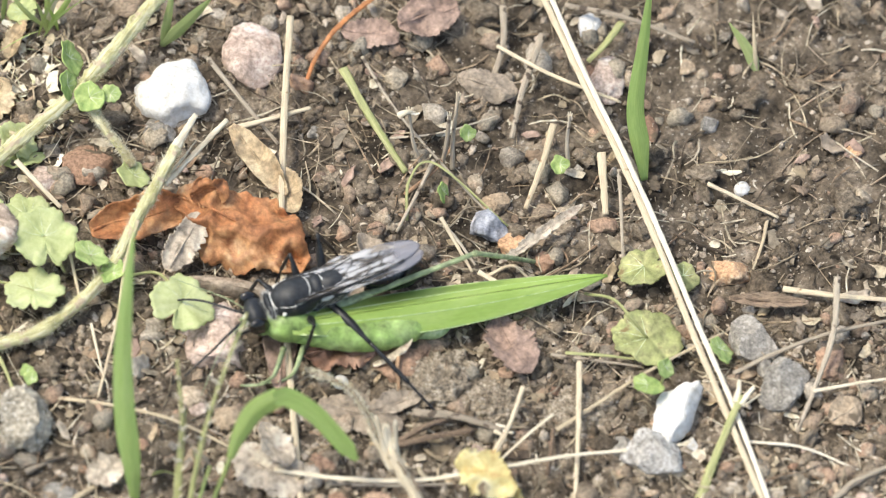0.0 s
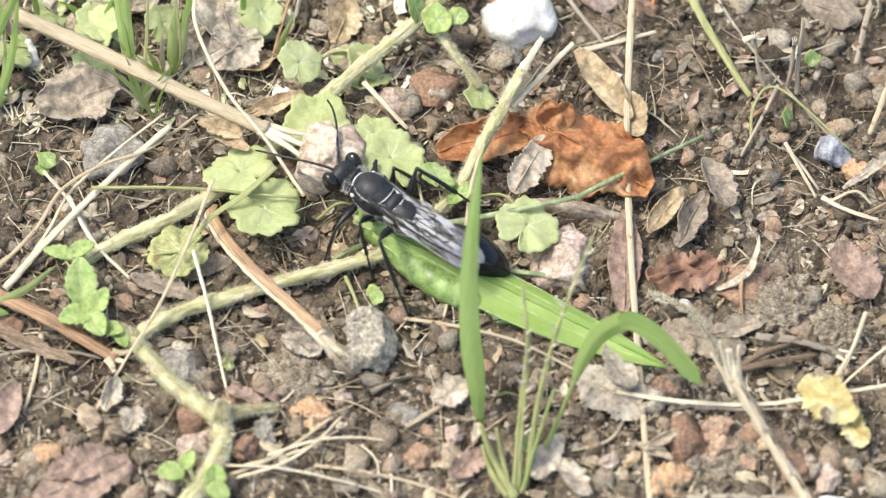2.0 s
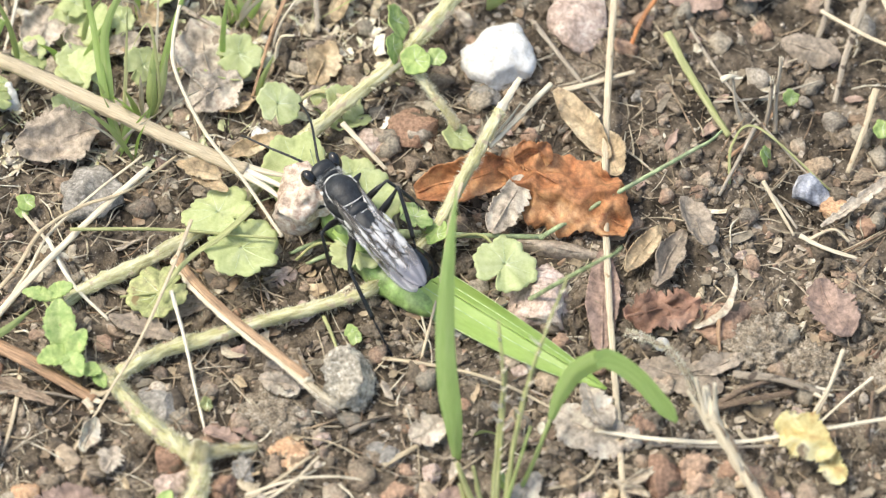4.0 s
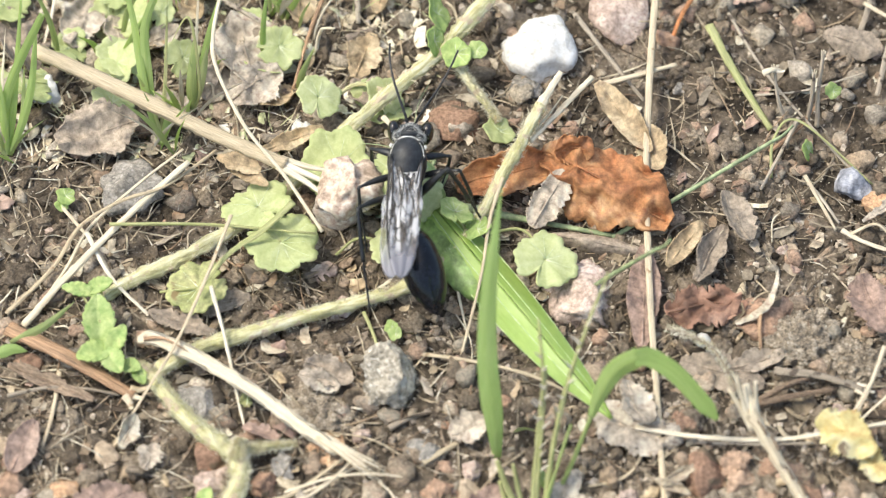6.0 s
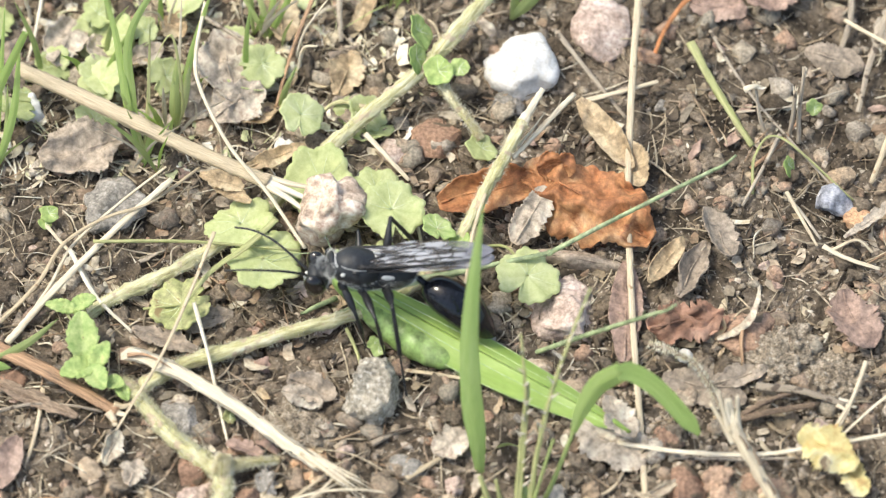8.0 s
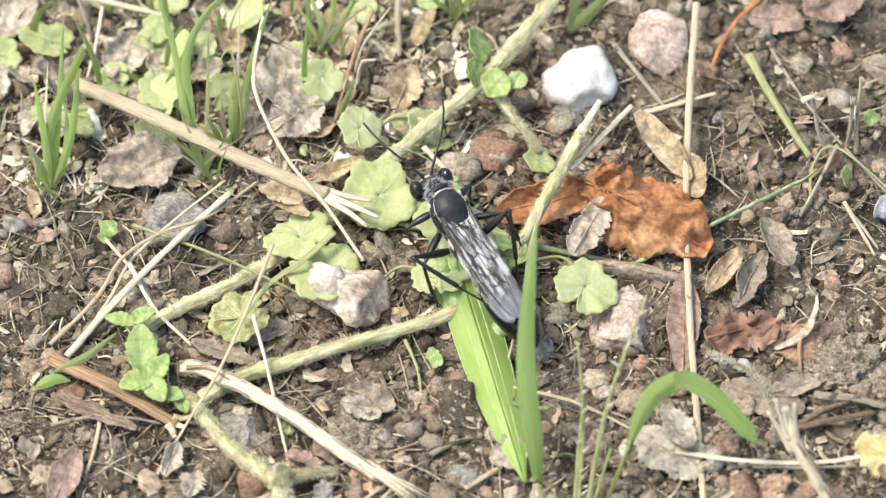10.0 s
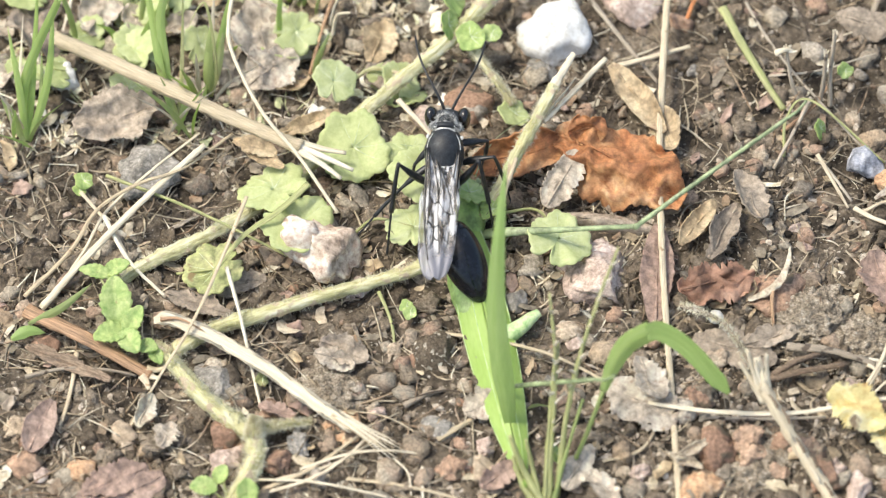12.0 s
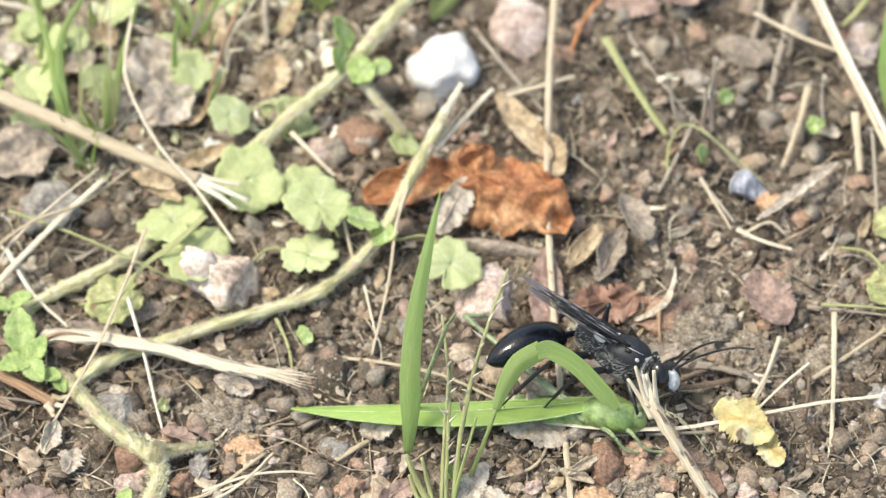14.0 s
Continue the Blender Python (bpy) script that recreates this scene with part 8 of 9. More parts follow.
    key(legs[1][0],
        (0.0, 3.3, -1.2, -1.9, 32.42, -26.9, -60.34),
        (0.5, 3.3, -1.2, -1.9, 34.31, -29.28, -60.31),
        (1.0, 3.3, -1.2, -1.9, 22.94, -23.55, -68),
        (1.5, 3.3, -1.2, -1.9, 15.52, -13.66, -68.27),
        (2.0, 3.3, -1.2, -1.9, 13.82, -7.713, -62),
        (2.5, 3.3, -1.2, -1.9, 13.79, -7.819, -62.28),
        (3.0, 3.3, -1.2, -1.9, 12.21, -43.49, -82.07),
        (3.5, 3.3, -1.2, -1.9, 15.34, -10.15, -63.41),
        (6.0, 3.3, -1.2, -1.9, -13.03, 16.72, -77.49),
        (6.5, 3.3, -1.2, -1.9, -13.89, 15.42, -78.85),
        (7.0, 3.3, -1.2, -1.9, -5.724, 23.1, -65.37),
        (7.5, 3.3, -1.2, -1.9, 3.989, 13.12, -59.05),
        (8.0, 3.3, -1.2, -1.9, 5.45, 3.107, -65.93),
        (10.5, 3.3, -1.2, -1.9, -8.041, 21.27, -69.23),
        (11.0, 3.3, -1.2, -1.9, -12.66, 16.84, -76.87),
        (11.5, 3.3, -1.2, -1.9, -14.47, 15.15, -79.87),
        (12.0, 3.3, -1.2, -1.9, -14.78, 18.86, -77.79),
        (12.5, 3.3, -1.2, -1.9, -7.506, 65.28, -75.11),
        (13.0, 3.3, -1.2, -1.9, -6.267, 22.22, -66.26),
        (13.3, 3.3, -1.2, -1.9, 0.1782, 28.14, -70.07),
        (13.5, 3.3, -1.2, -1.9, 50.18, 24.88, -9.051),
        (13.6, 3.3, -1.2, -1.9, 52.96, 49.08, -17.76),
        (13.7, 3.3, -1.2, -1.9, 49.01, 39.77, -31.32),
        (13.8, 3.3, -1.2, -1.9, 57.13, 32.31, -21.32),
        (13.9, 3.3, -1.2, -1.9, 58.88, 27.03, -20.52),
        (14.0, 3.3, -1.2, -1.9, 57.33, 33.82, -24.87))
    for piece in legs[1][1:]:
        key(piece, (0.0, 4.2, 0, 0, 180, 82.57, 180), (0.5, 4.2, 0, 0, 180, 75.32, 180), (1.0, 4.2, 0, 0, -180, 77.14, 180), (1.5, 4.2, 0, 0, 180, 77.59, 180), (2.0, 4.2, 0, 0, 180, 83.17, 180), (2.5, 4.2, 0, 0, 180, 77.64, 180), (3.0, 4.2, 0, 0, 180, 81.06, 180), (3.5, 4.2, 0, 0, 180, 84.51, 180), (6.0, 4.2, 0, 0, -1.843e-15, 85.34, 0), (6.5, 4.2, 0, 0, -1.572e-14, 78.08, -1.811e-14), (7.0, 4.2, 0, 0, 1.75e-14, 83.06, 1.548e-14), (7.5, 4.2, 0, 0, -1.149e-14, 83.94, -8.867e-15), (8.0, 4.2, 0, 0, 2.575e-14, 83.73, 2.568e-14), (10.5, 4.2, 0, 0, -2.59e-15, 70.2, -2.762e-15), (11.0, 4.2, 0, 0, 3.386e-14, 84.36, 3.805e-14), (11.5, 4.2, 0, 0, 4.754e-14, 83.91, 5.291e-14), (12.0, 4.2, 0, 0, -1.873e-14, 80.22, -2.202e-14), (12.5, 4.2, 0, 0, 9.388e-16, 11.25, -4.769e-16), (13.0, 4.2, 0, 0, 2.356e-15, 74.07, 3.408e-15), (13.3, 4.2, 0, 0, -4.938e-14, 83.94, -5.535e-14), (13.5, 4.2, 0, 0, 180, 87.28, 180), (13.6, 4.2, 0, 0, -2.61e-14, 79.73, -3.149e-14), (13.7, 4.2, 0, 0, -7.625e-13, 89.17, -7.713e-13), (13.8, 4.2, 0, 0, 3.76e-14, 84.08, 3.628e-14), (13.9, 4.2, 0, 0, 1.859e-15, 88.13, 0), (14.0, 4.2, 0, 0, 7.054e-15, 64.46, 8.68e-15))
    key(legs[2][0],
        (0.0, 0.8, 1.5, -2.2, 151, -43.49, 91.87),
        (0.5, 0.8, 1.5, -2.2, 4.266, -20.06, 116.4),
        (1.0, 0.8, 1.5, -2.2, 179.9, -50.61, 101.1),
        (1.5, 0.8, 1.5, -2.2, -0.8938, 6.817, 92.03),
        (2.0, 0.8, 1.5, -2.2, 24.24, -45.95, 101.1),
        (2.5, 0.8, 1.5, -2.2, 29.24, -43.89, 108.3),
        (3.0, 0.8, 1.5, -2.2, -163.2, -57.77, 92.15),
        (3.5, 0.8, 1.5, -2.2, 25.14, -36.9, 115.3),
        (6.0, 0.8, 1.5, -2.2, 37.81, -19.73, 121),
        (6.5, 0.8, 1.5, -2.2, 36.34, 13.8, 144.3),
        (7.0, 0.8, 1.5, -2.2, 33.57, -13.58, 109.5),
        (7.5, 0.8, 1.5, -2.2, 13.46, -3.493, 88.11),
        (8.0, 0.8, 1.5, -2.2, 16.25, -1.843, 105.8),
        (10.5, 0.8, 1.5, -2.2, 35.29, -9.142, 124.7),
        (11.0, 0.8, 1.5, -2.2, 30.38, -26.57, 86.01),
        (11.5, 0.8, 1.5, -2.2, 23.13, 11.41, 96.12),
        (12.0, 0.8, 1.5, -2.2, 35.8, 9.67, 130.9),
        (12.5, 0.8, 1.5, -2.2, 21.2, -30.49, 83.08),
        (13.0, 0.8, 1.5, -2.2, 31.57, -28.96, 85.07),
        (13.3, 0.8, 1.5, -2.2, 27.19, -44.35, 79.19),
        (13.5, 0.8, 1.5, -2.2, 31.85, -64.41, 63.91),
        (13.6, 0.8, 1.5, -2.2, 52.1, -76.96, 41.9),
        (13.7, 0.8, 1.5, -2.2, -20.44, -80.79, 113.5),
        (13.8, 0.8, 1.5, -2.2, -52.16, -85.71, 136.2),
        (13.9, 0.8, 1.5, -2.2, -106.2, -83.4, -172.8),
        (14.0, 0.8, 1.5, -2.2, -97.41, -81.97, -179.2))
    for piece in legs[2][1:]:
        key(piece, (0.0, 5.4, 0, 0, 6.251e-14, -50.45, 180), (0.5, 5.4, 0, 0, 2.052e-14, 85.18, 1.681e-14), (1.0, 5.4, 0, 0, -2.791e-15, -36.55, -180), (1.5, 5.4, 0, 0, -2.775e-16, 28.09, -9.013e-16), (2.0, 5.4, 0, 0, -180, 62.3, -180), (2.5, 5.4, 0, 0, -180, 62.74, -180), (3.0, 5.4, 0, 0, -9.795e-15, -35.43, -180), (3.5, 5.4, 0, 0, 180, 68.5, 180), (6.0, 5.4, 0, 0, -180, 88.42, -180), (6.5, 5.4, 0, 0, 2.26e-15, 9.866, -8.609e-15), (7.0, 5.4, 0, 0, -180, 84.27, 180), (7.5, 5.4, 0, 0, 180, 78.58, 180), (8.0, 5.4, 0, 0, -9.735e-13, 89.67, -9.787e-13), (10.5, 5.4, 0, 0, -1.419e-14, 74.63, -2.133e-14), (11.0, 5.4, 0, 0, -180, 79.69, -180), (11.5, 5.4, 0, 0, 3.855e-15, 44.27, 7.896e-15), (12.0, 5.4, 0, 0, -6.838e-15, 9.866, -4.304e-15), (12.5, 5.4, 0, 0, 180, 67.4, 180), (13.0, 5.4, 0, 0, 180, 70.73, 180), (13.3, 5.4, 0, 0, -180, 71, -180), (13.5, 5.4, 0, 0, 180, 75.61, 180), (13.6, 5.4, 0, 0, 180, 61.78, 180), (13.7, 5.4, 0, 0, -180, 70.49, -180), (13.8, 5.4, 0, 0, 180, 62.14, 180), (13.9, 5.4, 0, 0, 180, 60.11, 180), (14.0, 5.4, 0, 0, 180, 64.54, 180))
    key(legs[3][0],
        (0.0, 0.8, -1.5, -2.2, 24.16, -44.45, -96.67),
        (0.5, 0.8, -1.5, -2.2, 22.45, -41.68, -96.99),
        (1.0, 0.8, -1.5, -2.2, 14.89, -42.77, -91.45),
        (1.5, 0.8, -1.5, -2.2, 4.5, -33.46, -89.4),
        (2.0, 0.8, -1.5, -2.2, 141.9, -69.55, -73.63),
        (2.5, 0.8, -1.5, -2.2, -2.419, -35.01, -88.73),
        (3.0, 0.8, -1.5, -2.2, -9.355, -63.58, -89.18),
        (3.5, 0.8, -1.5, -2.2, -22.85, -48.67, -101.3),
        (6.0, 0.8, -1.5, -2.2, -23.96, -18.26, -83.44),
        (6.5, 0.8, -1.5, -2.2, -32.36, -23.95, -92.7),
        (7.0, 0.8, -1.5, -2.2, -23.97, -20.73, -81.7),
        (7.5, 0.8, -1.5, -2.2, -19.34, -30.4, -84.96),
        (8.0, 0.8, -1.5, -2.2, -6.878, -31.17, -82.58),
        (10.5, 0.8, -1.5, -2.2, -35.06, -14.97, -113.8),
        (11.0, 0.8, -1.5, -2.2, -27.18, -15.6, -90.93),
        (11.5, 0.8, -1.5, -2.2, -28.67, -27.07, -82.94),
        (12.0, 0.8, -1.5, -2.2, -29.22, -25.34, -81.09),
        (12.5, 0.8, -1.5, -2.2, -19.1, -28.64, -81.89),
        (13.0, 0.8, -1.5, -2.2, -32.25, -21.98, -94.95),
        (13.3, 0.8, -1.5, -2.2, -21.82, -14.6, -90.69),
        (13.5, 0.8, -1.5, -2.2, -19.32, 12.82, -98.92),
        (13.6, 0.8, -1.5, -2.2, -7.462, 28.61, -91.02),
        (13.7, 0.8, -1.5, -2.2, -3.277, 30.82, -94.67),
        (13.8, 0.8, -1.5, -2.2, 18.89, 35.12, -73.27),
        (13.9, 0.8, -1.5, -2.2, -35.03, 13.98, -124.4),
        (14.0, 0.8, -1.5, -2.2, -26.49, 23.37, -119.2))
    for piece in legs[3][1:]:
        key(piece, (0.0, 5.4, 0, 0, -180, 59.38, -180), (0.5, 5.4, 0, 0, -180, 66.68, -180), (1.0, 5.4, 0, 0, 180, 64.08, 180), (1.5, 5.4, 0, 0, 180, 76.71, 180), (2.0, 5.4, 0, 0, -9.813e-15, -50.24, -180), (2.5, 5.4, 0, 0, -180, 71.5, -180), (3.0, 5.4, 0, 0, 180, 63.46, 180), (3.5, 5.4, 0, 0, -180, 82.09, -180), (6.0, 5.4, 0, 0, 180, 88.88, 180), (6.5, 5.4, 0, 0, 180, 80.96, 180), (7.0, 5.4, 0, 0, 180, 79.67, 180), (7.5, 5.4, 0, 0, -180, 70.86, -180), (8.0, 5.4, 0, 0, 180, 70.52, 180), (10.5, 5.4, 0, 0, -2.231e-14, 77.37, -2.587e-14), (11.0, 5.4, 0, 0, -4.796e-14, 86.96, -5.335e-14), (11.5, 5.4, 0, 0, 180, 75.18, 180), (12.0, 5.4, 0, 0, 180, 77.14, 180), (12.5, 5.4, 0, 0, -180, 73.09, -180), (13.0, 5.4, 0, 0, 180, 89.11, 180), (13.3, 5.4, 0, 0, -180, 71.05, -180), (13.5, 5.4, 0, 0, -180, 67.44, -180), (13.6, 5.4, 0, 0, 180, 67.68, 180), (13.7, 5.4, 0, 0, -180, 63.38, -180), (13.8, 5.4, 0, 0, -180, 61.52, -180), (13.9, 5.4, 0, 0, 180, 89.13, 180), (14.0, 5.4, 0, 0, 9.914e-15, 77.89, 1.348e-14))
    key(legs[4][0],
        (0.0, -2.2, 1.4, -1.9, 2.733, 16.07, 115.2),
        (0.5, -2.2, 1.4, -1.9, 5.465, -46.78, 113.4),
        (1.0, -2.2, 1.4, -1.9, -166, -66.69, 98.05),
        (1.5, -2.2, 1.4, -1.9, 10.14, -6.369, 111.4),
        (2.0, -2.2, 1.4, -1.9, 29.57, -43.67, 108.8),
        (2.5, -2.2, 1.4, -1.9, 23.7, -5.394, 136.5),
        (3.0, -2.2, 1.4, -1.9, -137.8, -53.32, 106.8),
        (3.5, -2.2, 1.4, -1.9, 26.76, -15.8, 143.1),
        (6.0, -2.2, 1.4, -1.9, 47.15, -40, 130),
        (6.5, -2.2, 1.4, -1.9, 50.1, -40.56, 105.9),
        (7.0, -2.2, 1.4, -1.9, -109.5, -53.79, 58.54),
        (7.5, -2.2, 1.4, -1.9, 29.54, -26.47, 104.7),
        (8.0, -2.2, 1.4, -1.9, 13.53, -28.31, 90.85),
        (10.5, -2.2, 1.4, -1.9, -106.9, -52.8, 67.76),
        (11.0, -2.2, 1.4, -1.9, 36.64, -13.39, 142.5),
        (11.5, -2.2, 1.4, -1.9, -116.7, -49.72, 98.89),
        (12.0, -2.2, 1.4, -1.9, -105.4, -51.66, 67.98),
        (12.5, -2.2, 1.4, -1.9, 31.63, -35.42, 176.1),
        (13.0, -2.2, 1.4, -1.9, -107.6, -53.51, 60.75),
        (13.3, -2.2, 1.4, -1.9, -105.2, -65.45, 49.22),
        (13.5, -2.2, 1.4, -1.9, -38.82, -73.26, -15.66),
        (13.6, -2.2, 1.4, -1.9, -8.262, -71.4, -45.88),
        (13.7, -2.2, 1.4, -1.9, 45.78, -78.46, -105.8),
        (13.8, -2.2, 1.4, -1.9, 48.65, -74.01, -108.9),
        (13.9, -2.2, 1.4, -1.9, 78.05, -73.08, -131.5),
        (14.0, -2.2, 1.4, -1.9, 67.41, -71.36, -125.5))
    for piece in legs[4][1:]:
        key(piece, (0.0, 7, 0, 0, -3.508e-16, 8.52, -7.789e-15), (0.5, 7, 0, 0, 180, 64.63, 180), (1.0, 7, 0, 0, 9.308e-16, -40.61, 180), (1.5, 7, 0, 0, 8.565e-16, 41.53, 5.311e-15), (2.0, 7, 0, 0, 180, 70.34, 180), (2.5, 7, 0, 0, -2.193e-15, 37.71, 2.513e-15), (3.0, 7, 0, 0, 2.271e-14, -45.87, 180), (3.5, 7, 0, 0, 0, 61.53, 0), (6.0, 7, 0, 0, 180, 89.2, 180), (6.5, 7, 0, 0, -180, 69.65, -180), (7.0, 7, 0, 0, 2.064e-14, -48.51, 180), (7.5, 7, 0, 0, -3.231e-13, 87.9, -3.261e-13), (8.0, 7, 0, 0, 180, 80.85, 180), (10.5, 7, 0, 0, 6.842e-14, -51.63, 180), (11.0, 7, 0, 0, -6.943e-15, 40.95, -7.895e-15), (11.5, 7, 0, 0, 1.064e-14, -49.46, 180), (12.0, 7, 0, 0, 3.477e-14, -54.6, 180), (12.5, 7, 0, 0, -2.509e-14, 84.01, -1.906e-14), (13.0, 7, 0, 0, 7.064e-15, -48.6, 180), (13.3, 7, 0, 0, -1.121e-14, -50.63, -180), (13.5, 7, 0, 0, -1.558e-14, -43.35, -180), (13.6, 7, 0, 0, 2.663e-15, -42.38, 180), (13.7, 7, 0, 0, 1.488e-14, -50.75, 180), (13.8, 7, 0, 0, -1.38e-14, -47.61, -180), (13.9, 7, 0, 0, 3.831e-14, -51.99, 180), (14.0, 7, 0, 0, -3.764e-14, -51.16, -180))
    key(legs[5][0],
        (0.0, -2.2, -1.4, -1.9, 171.4, -55, -111.2),
        (0.5, -2.2, -1.4, -1.9, 176.5, -56.8, -111.4),
        (1.0, -2.2, -1.4, -1.9, 166.7, -58.48, -102.1),
        (1.5, -2.2, -1.4, -1.9, 153.5, -56.17, -98.96),
        (2.0, -2.2, -1.4, -1.9, -55.84, -65.03, -75.68),
        (2.5, -2.2, -1.4, -1.9, 77.78, -69.81, -24.06),
        (3.0, -2.2, -1.4, -1.9, 153.4, -57.64, -93.74),
        (3.5, -2.2, -1.4, -1.9, 149.2, -55.09, -97.82),
        (6.0, -2.2, -1.4, -1.9, -29.62, -49.73, -60.31),
        (6.5, -2.2, -1.4, -1.9, -44.37, -49.85, -63.7),
        (7.0, -2.2, -1.4, -1.9, 131.5, -53.52, -57.34),
        (7.5, -2.2, -1.4, -1.9, 123.9, -56.85, -70.34),
        (8.0, -2.2, -1.4, -1.9, -40.03, -51.92, -91.28),
        (10.5, -2.2, -1.4, -1.9, 126.2, -48.07, -73.39),
        (11.0, -2.2, -1.4, -1.9, -30.72, -37.21, -74.33),
        (11.5, -2.2, -1.4, -1.9, -38.95, -43.58, -72.07),
        (12.0, -2.2, -1.4, -1.9, 111, -53.58, -51.79),
        (12.5, -2.2, -1.4, -1.9, -12.95, -20.21, -78.47),
        (13.0, -2.2, -1.4, -1.9, -55.73, -45.26, -94.69),
        (13.3, -2.2, -1.4, -1.9, 129.5, -42.96, -82.15),
        (13.5, -2.2, -1.4, -1.9, -8.817, -1.443, -86.45),
        (13.6, -2.2, -1.4, -1.9, 133.5, -10.68, -108.7),
        (13.7, -2.2, -1.4, -1.9, 144.4, -2.463, -113.4),
        (13.8, -2.2, -1.4, -1.9, 138.9, 0.8359, -120.4),
        (13.9, -2.2, -1.4, -1.9, -29.4, 8.988, -116.2),
        (14.0, -2.2, -1.4, -1.9, -24.05, 16.8, -114.6))
    for piece in legs[5][1:]:
        key(piece, (0.0, 7, 0, 0, 2.792e-14, -48.1, 180), (0.5, 7, 0, 0, 4.465e-15, -46.32, 180), (1.0, 7, 0, 0, 3.723e-14, -50.53, 180), (1.5, 7, 0, 0, -4.327e-15, -47.51, -180), (2.0, 7, 0, 0, 180, 58.77, 180), (2.5, 7, 0, 0, -1.087e-14, -37.84, -180), (3.0, 7, 0, 0, -8.822e-15, -49.05, -180), (3.5, 7, 0, 0, 3.488e-14, -50.38, 180), (6.0, 7, 0, 0, 180, 57.69, 180), (6.5, 7, 0, 0, 180, 59.26, 180), (7.0, 7, 0, 0, 4.342e-14, -49.88, 180), (7.5, 7, 0, 0, 3.137e-14, -47.6, 180), (8.0, 7, 0, 0, -180, 59.05, -180), (10.5, 7, 0, 0, -5.083e-14, -49.74, -180), (11.0, 7, 0, 0, -180, 71.55, -180), (11.5, 7, 0, 0, 180, 73.99, 180), (12.0, 7, 0, 0, 3.729e-15, -41.21, 180), (12.5, 7, 0, 0, 0, 76.02, 0), (13.0, 7, 0, 0, 180, 77.43, 180), (13.3, 7, 0, 0, -9.469e-14, -51.49, -180), (13.5, 7, 0, 0, -180, 75.13, -180), (13.6, 7, 0, 0, -5.971e-14, -52.77, -180), (13.7, 7, 0, 0, -4.474e-14, -49.96, -180), (13.8, 7, 0, 0, -3.579e-15, -52.92, -180), (13.9, 7, 0, 0, 1.804e-15, 87.74, 0), (14.0, 7, 0, 0, -8.807e-16, 77.29, 0))
    key(prey,
        (0.0, 26.61, -7.244, 5.192, 0, -3.531, -167.8),
        (0.5, 17.59, -5.473, 5.112, 0, -3.413, 168.1),
        (1.0, -2.188, -8.553, 5.075, 0, -3.359, 168.2),
        (1.5, -6.664, -5.068, 3.13, 0, -1.963, 163.1),
        (2.0, -5.814, -4.312, 3.173, 0, -2.027, 151.5),
        (2.5, -8.436, -0.4783, 3.228, 0, -2.108, 147.3),
        (3.0, -7.799, -0.5463, 3.353, 0, -2.293, 146.4),
        (3.5, -8.363, 0.4017, 3.194, 0, -2.058, 146.5),
        (6.0, -3.841, 6.171, 3.211, 0, -2.084, 126.4),
        (6.5, -3.035, 5.695, 3.14, 0, -1.979, 125.1),
        (7.0, -3.611, 4.246, 3.2, 0, -2.066, 128.2),
        (7.5, -4.221, -3.242, 3.107, 0, -1.929, 143.7),
        (8.0, -9.474, -4.748, 3.169, 0, -2.021, 148.7),
        (10.5, -4.442, 8.657, 3.23, 0, -3.144, 100.2),
        (11.0, -2.465, 6.848, 3.075, 0, -2.916, 102.2),
        (11.5, -8.622, 4.042, 3.138, 0, -3.008, 113.9),
        (12.0, -1.036, -0.05386, 2.823, 0, -2.544, 101.7),
        (12.5, 2.75, -0.5339, 3.085, 0, -1.011, 77.84),
        (13.0, -3.304, 3.293, 3.111, 0, -1.049, 87.08),
        (13.3, -0.615, 3.545, 4.924, 0, -3.727, 83.69),
        (13.5, -0.6013, 3.693, 4.996, 0, -3.833, 83.44),
        (13.6, 0.7472, 3.288, 5.07, 0, -3.942, 81.77),
        (13.7, 6.87, 1.639, 5.163, 0, -4.08, 72.51),
        (13.8, 17.03, -2.443, 5.376, -12, -4.394, 57.71),
        (13.9, 30.02, -24.49, 3.082, -30, -1.892, -3.227),
        (14.0, 29.05, -25.14, 3.086, -32, -1.898, -1.716))
    key(prey_abdomen,
        (0.0, 0, 0, -1, 0, 0, -25),
        (0.5, 0, 0, -1, 0, 0, -25),
        (1.0, 0, 0, -1, 0, 0, -25),
        (1.5, 0, 0, -1, 0, 0, -25),
        (2.0, 0, 0, -1, 0, 0, -25),
        (2.5, 0, 0, -1, 0, 0, -25),
        (3.0, 0, 0, -1, 0, 0, -25),
        (3.5, 0, 0, -1, 0, 0, -25),
        (6.0, 0, 0, -1, 0, 0, -25),
        (6.5, 0, 0, -1, 0, 0, -25),
        (7.0, 0, 0, -1, 0, 0, -25),
        (7.5, 0, 0, -1, 0, 0, -25),
        (8.0, 0, 0, -1, 0, 0, -25),
        (10.5, 0, 0, -1, 0, 0, -20),
        (11.0, 0, 0, -1, 0, 0, -20),
        (11.5, 0, 0, -1, 0, 0, -20),
        (12.0, 0, 0, -1, 0, 0, -20),
        (12.5, 0, 0, -1, 0, 0, 0),
        (13.0, 0, 0, -1, 0, 0, 0),
        (13.3, 0, 0, -1, 0, 0, 0),
        (13.5, 0, 0, -1, 0, 0, 0),
        (13.6, 0, 0, -1, 0, 0, 0),
        (13.7, 0, 0, -1, 0, 0, 0),
        (13.8, 0, 0, -1, 0, 0, 0),
        (13.9, 0, 0, -1, 0, 0, -25),
        (14.0, 0, 0, -1, 0, 0, -25))
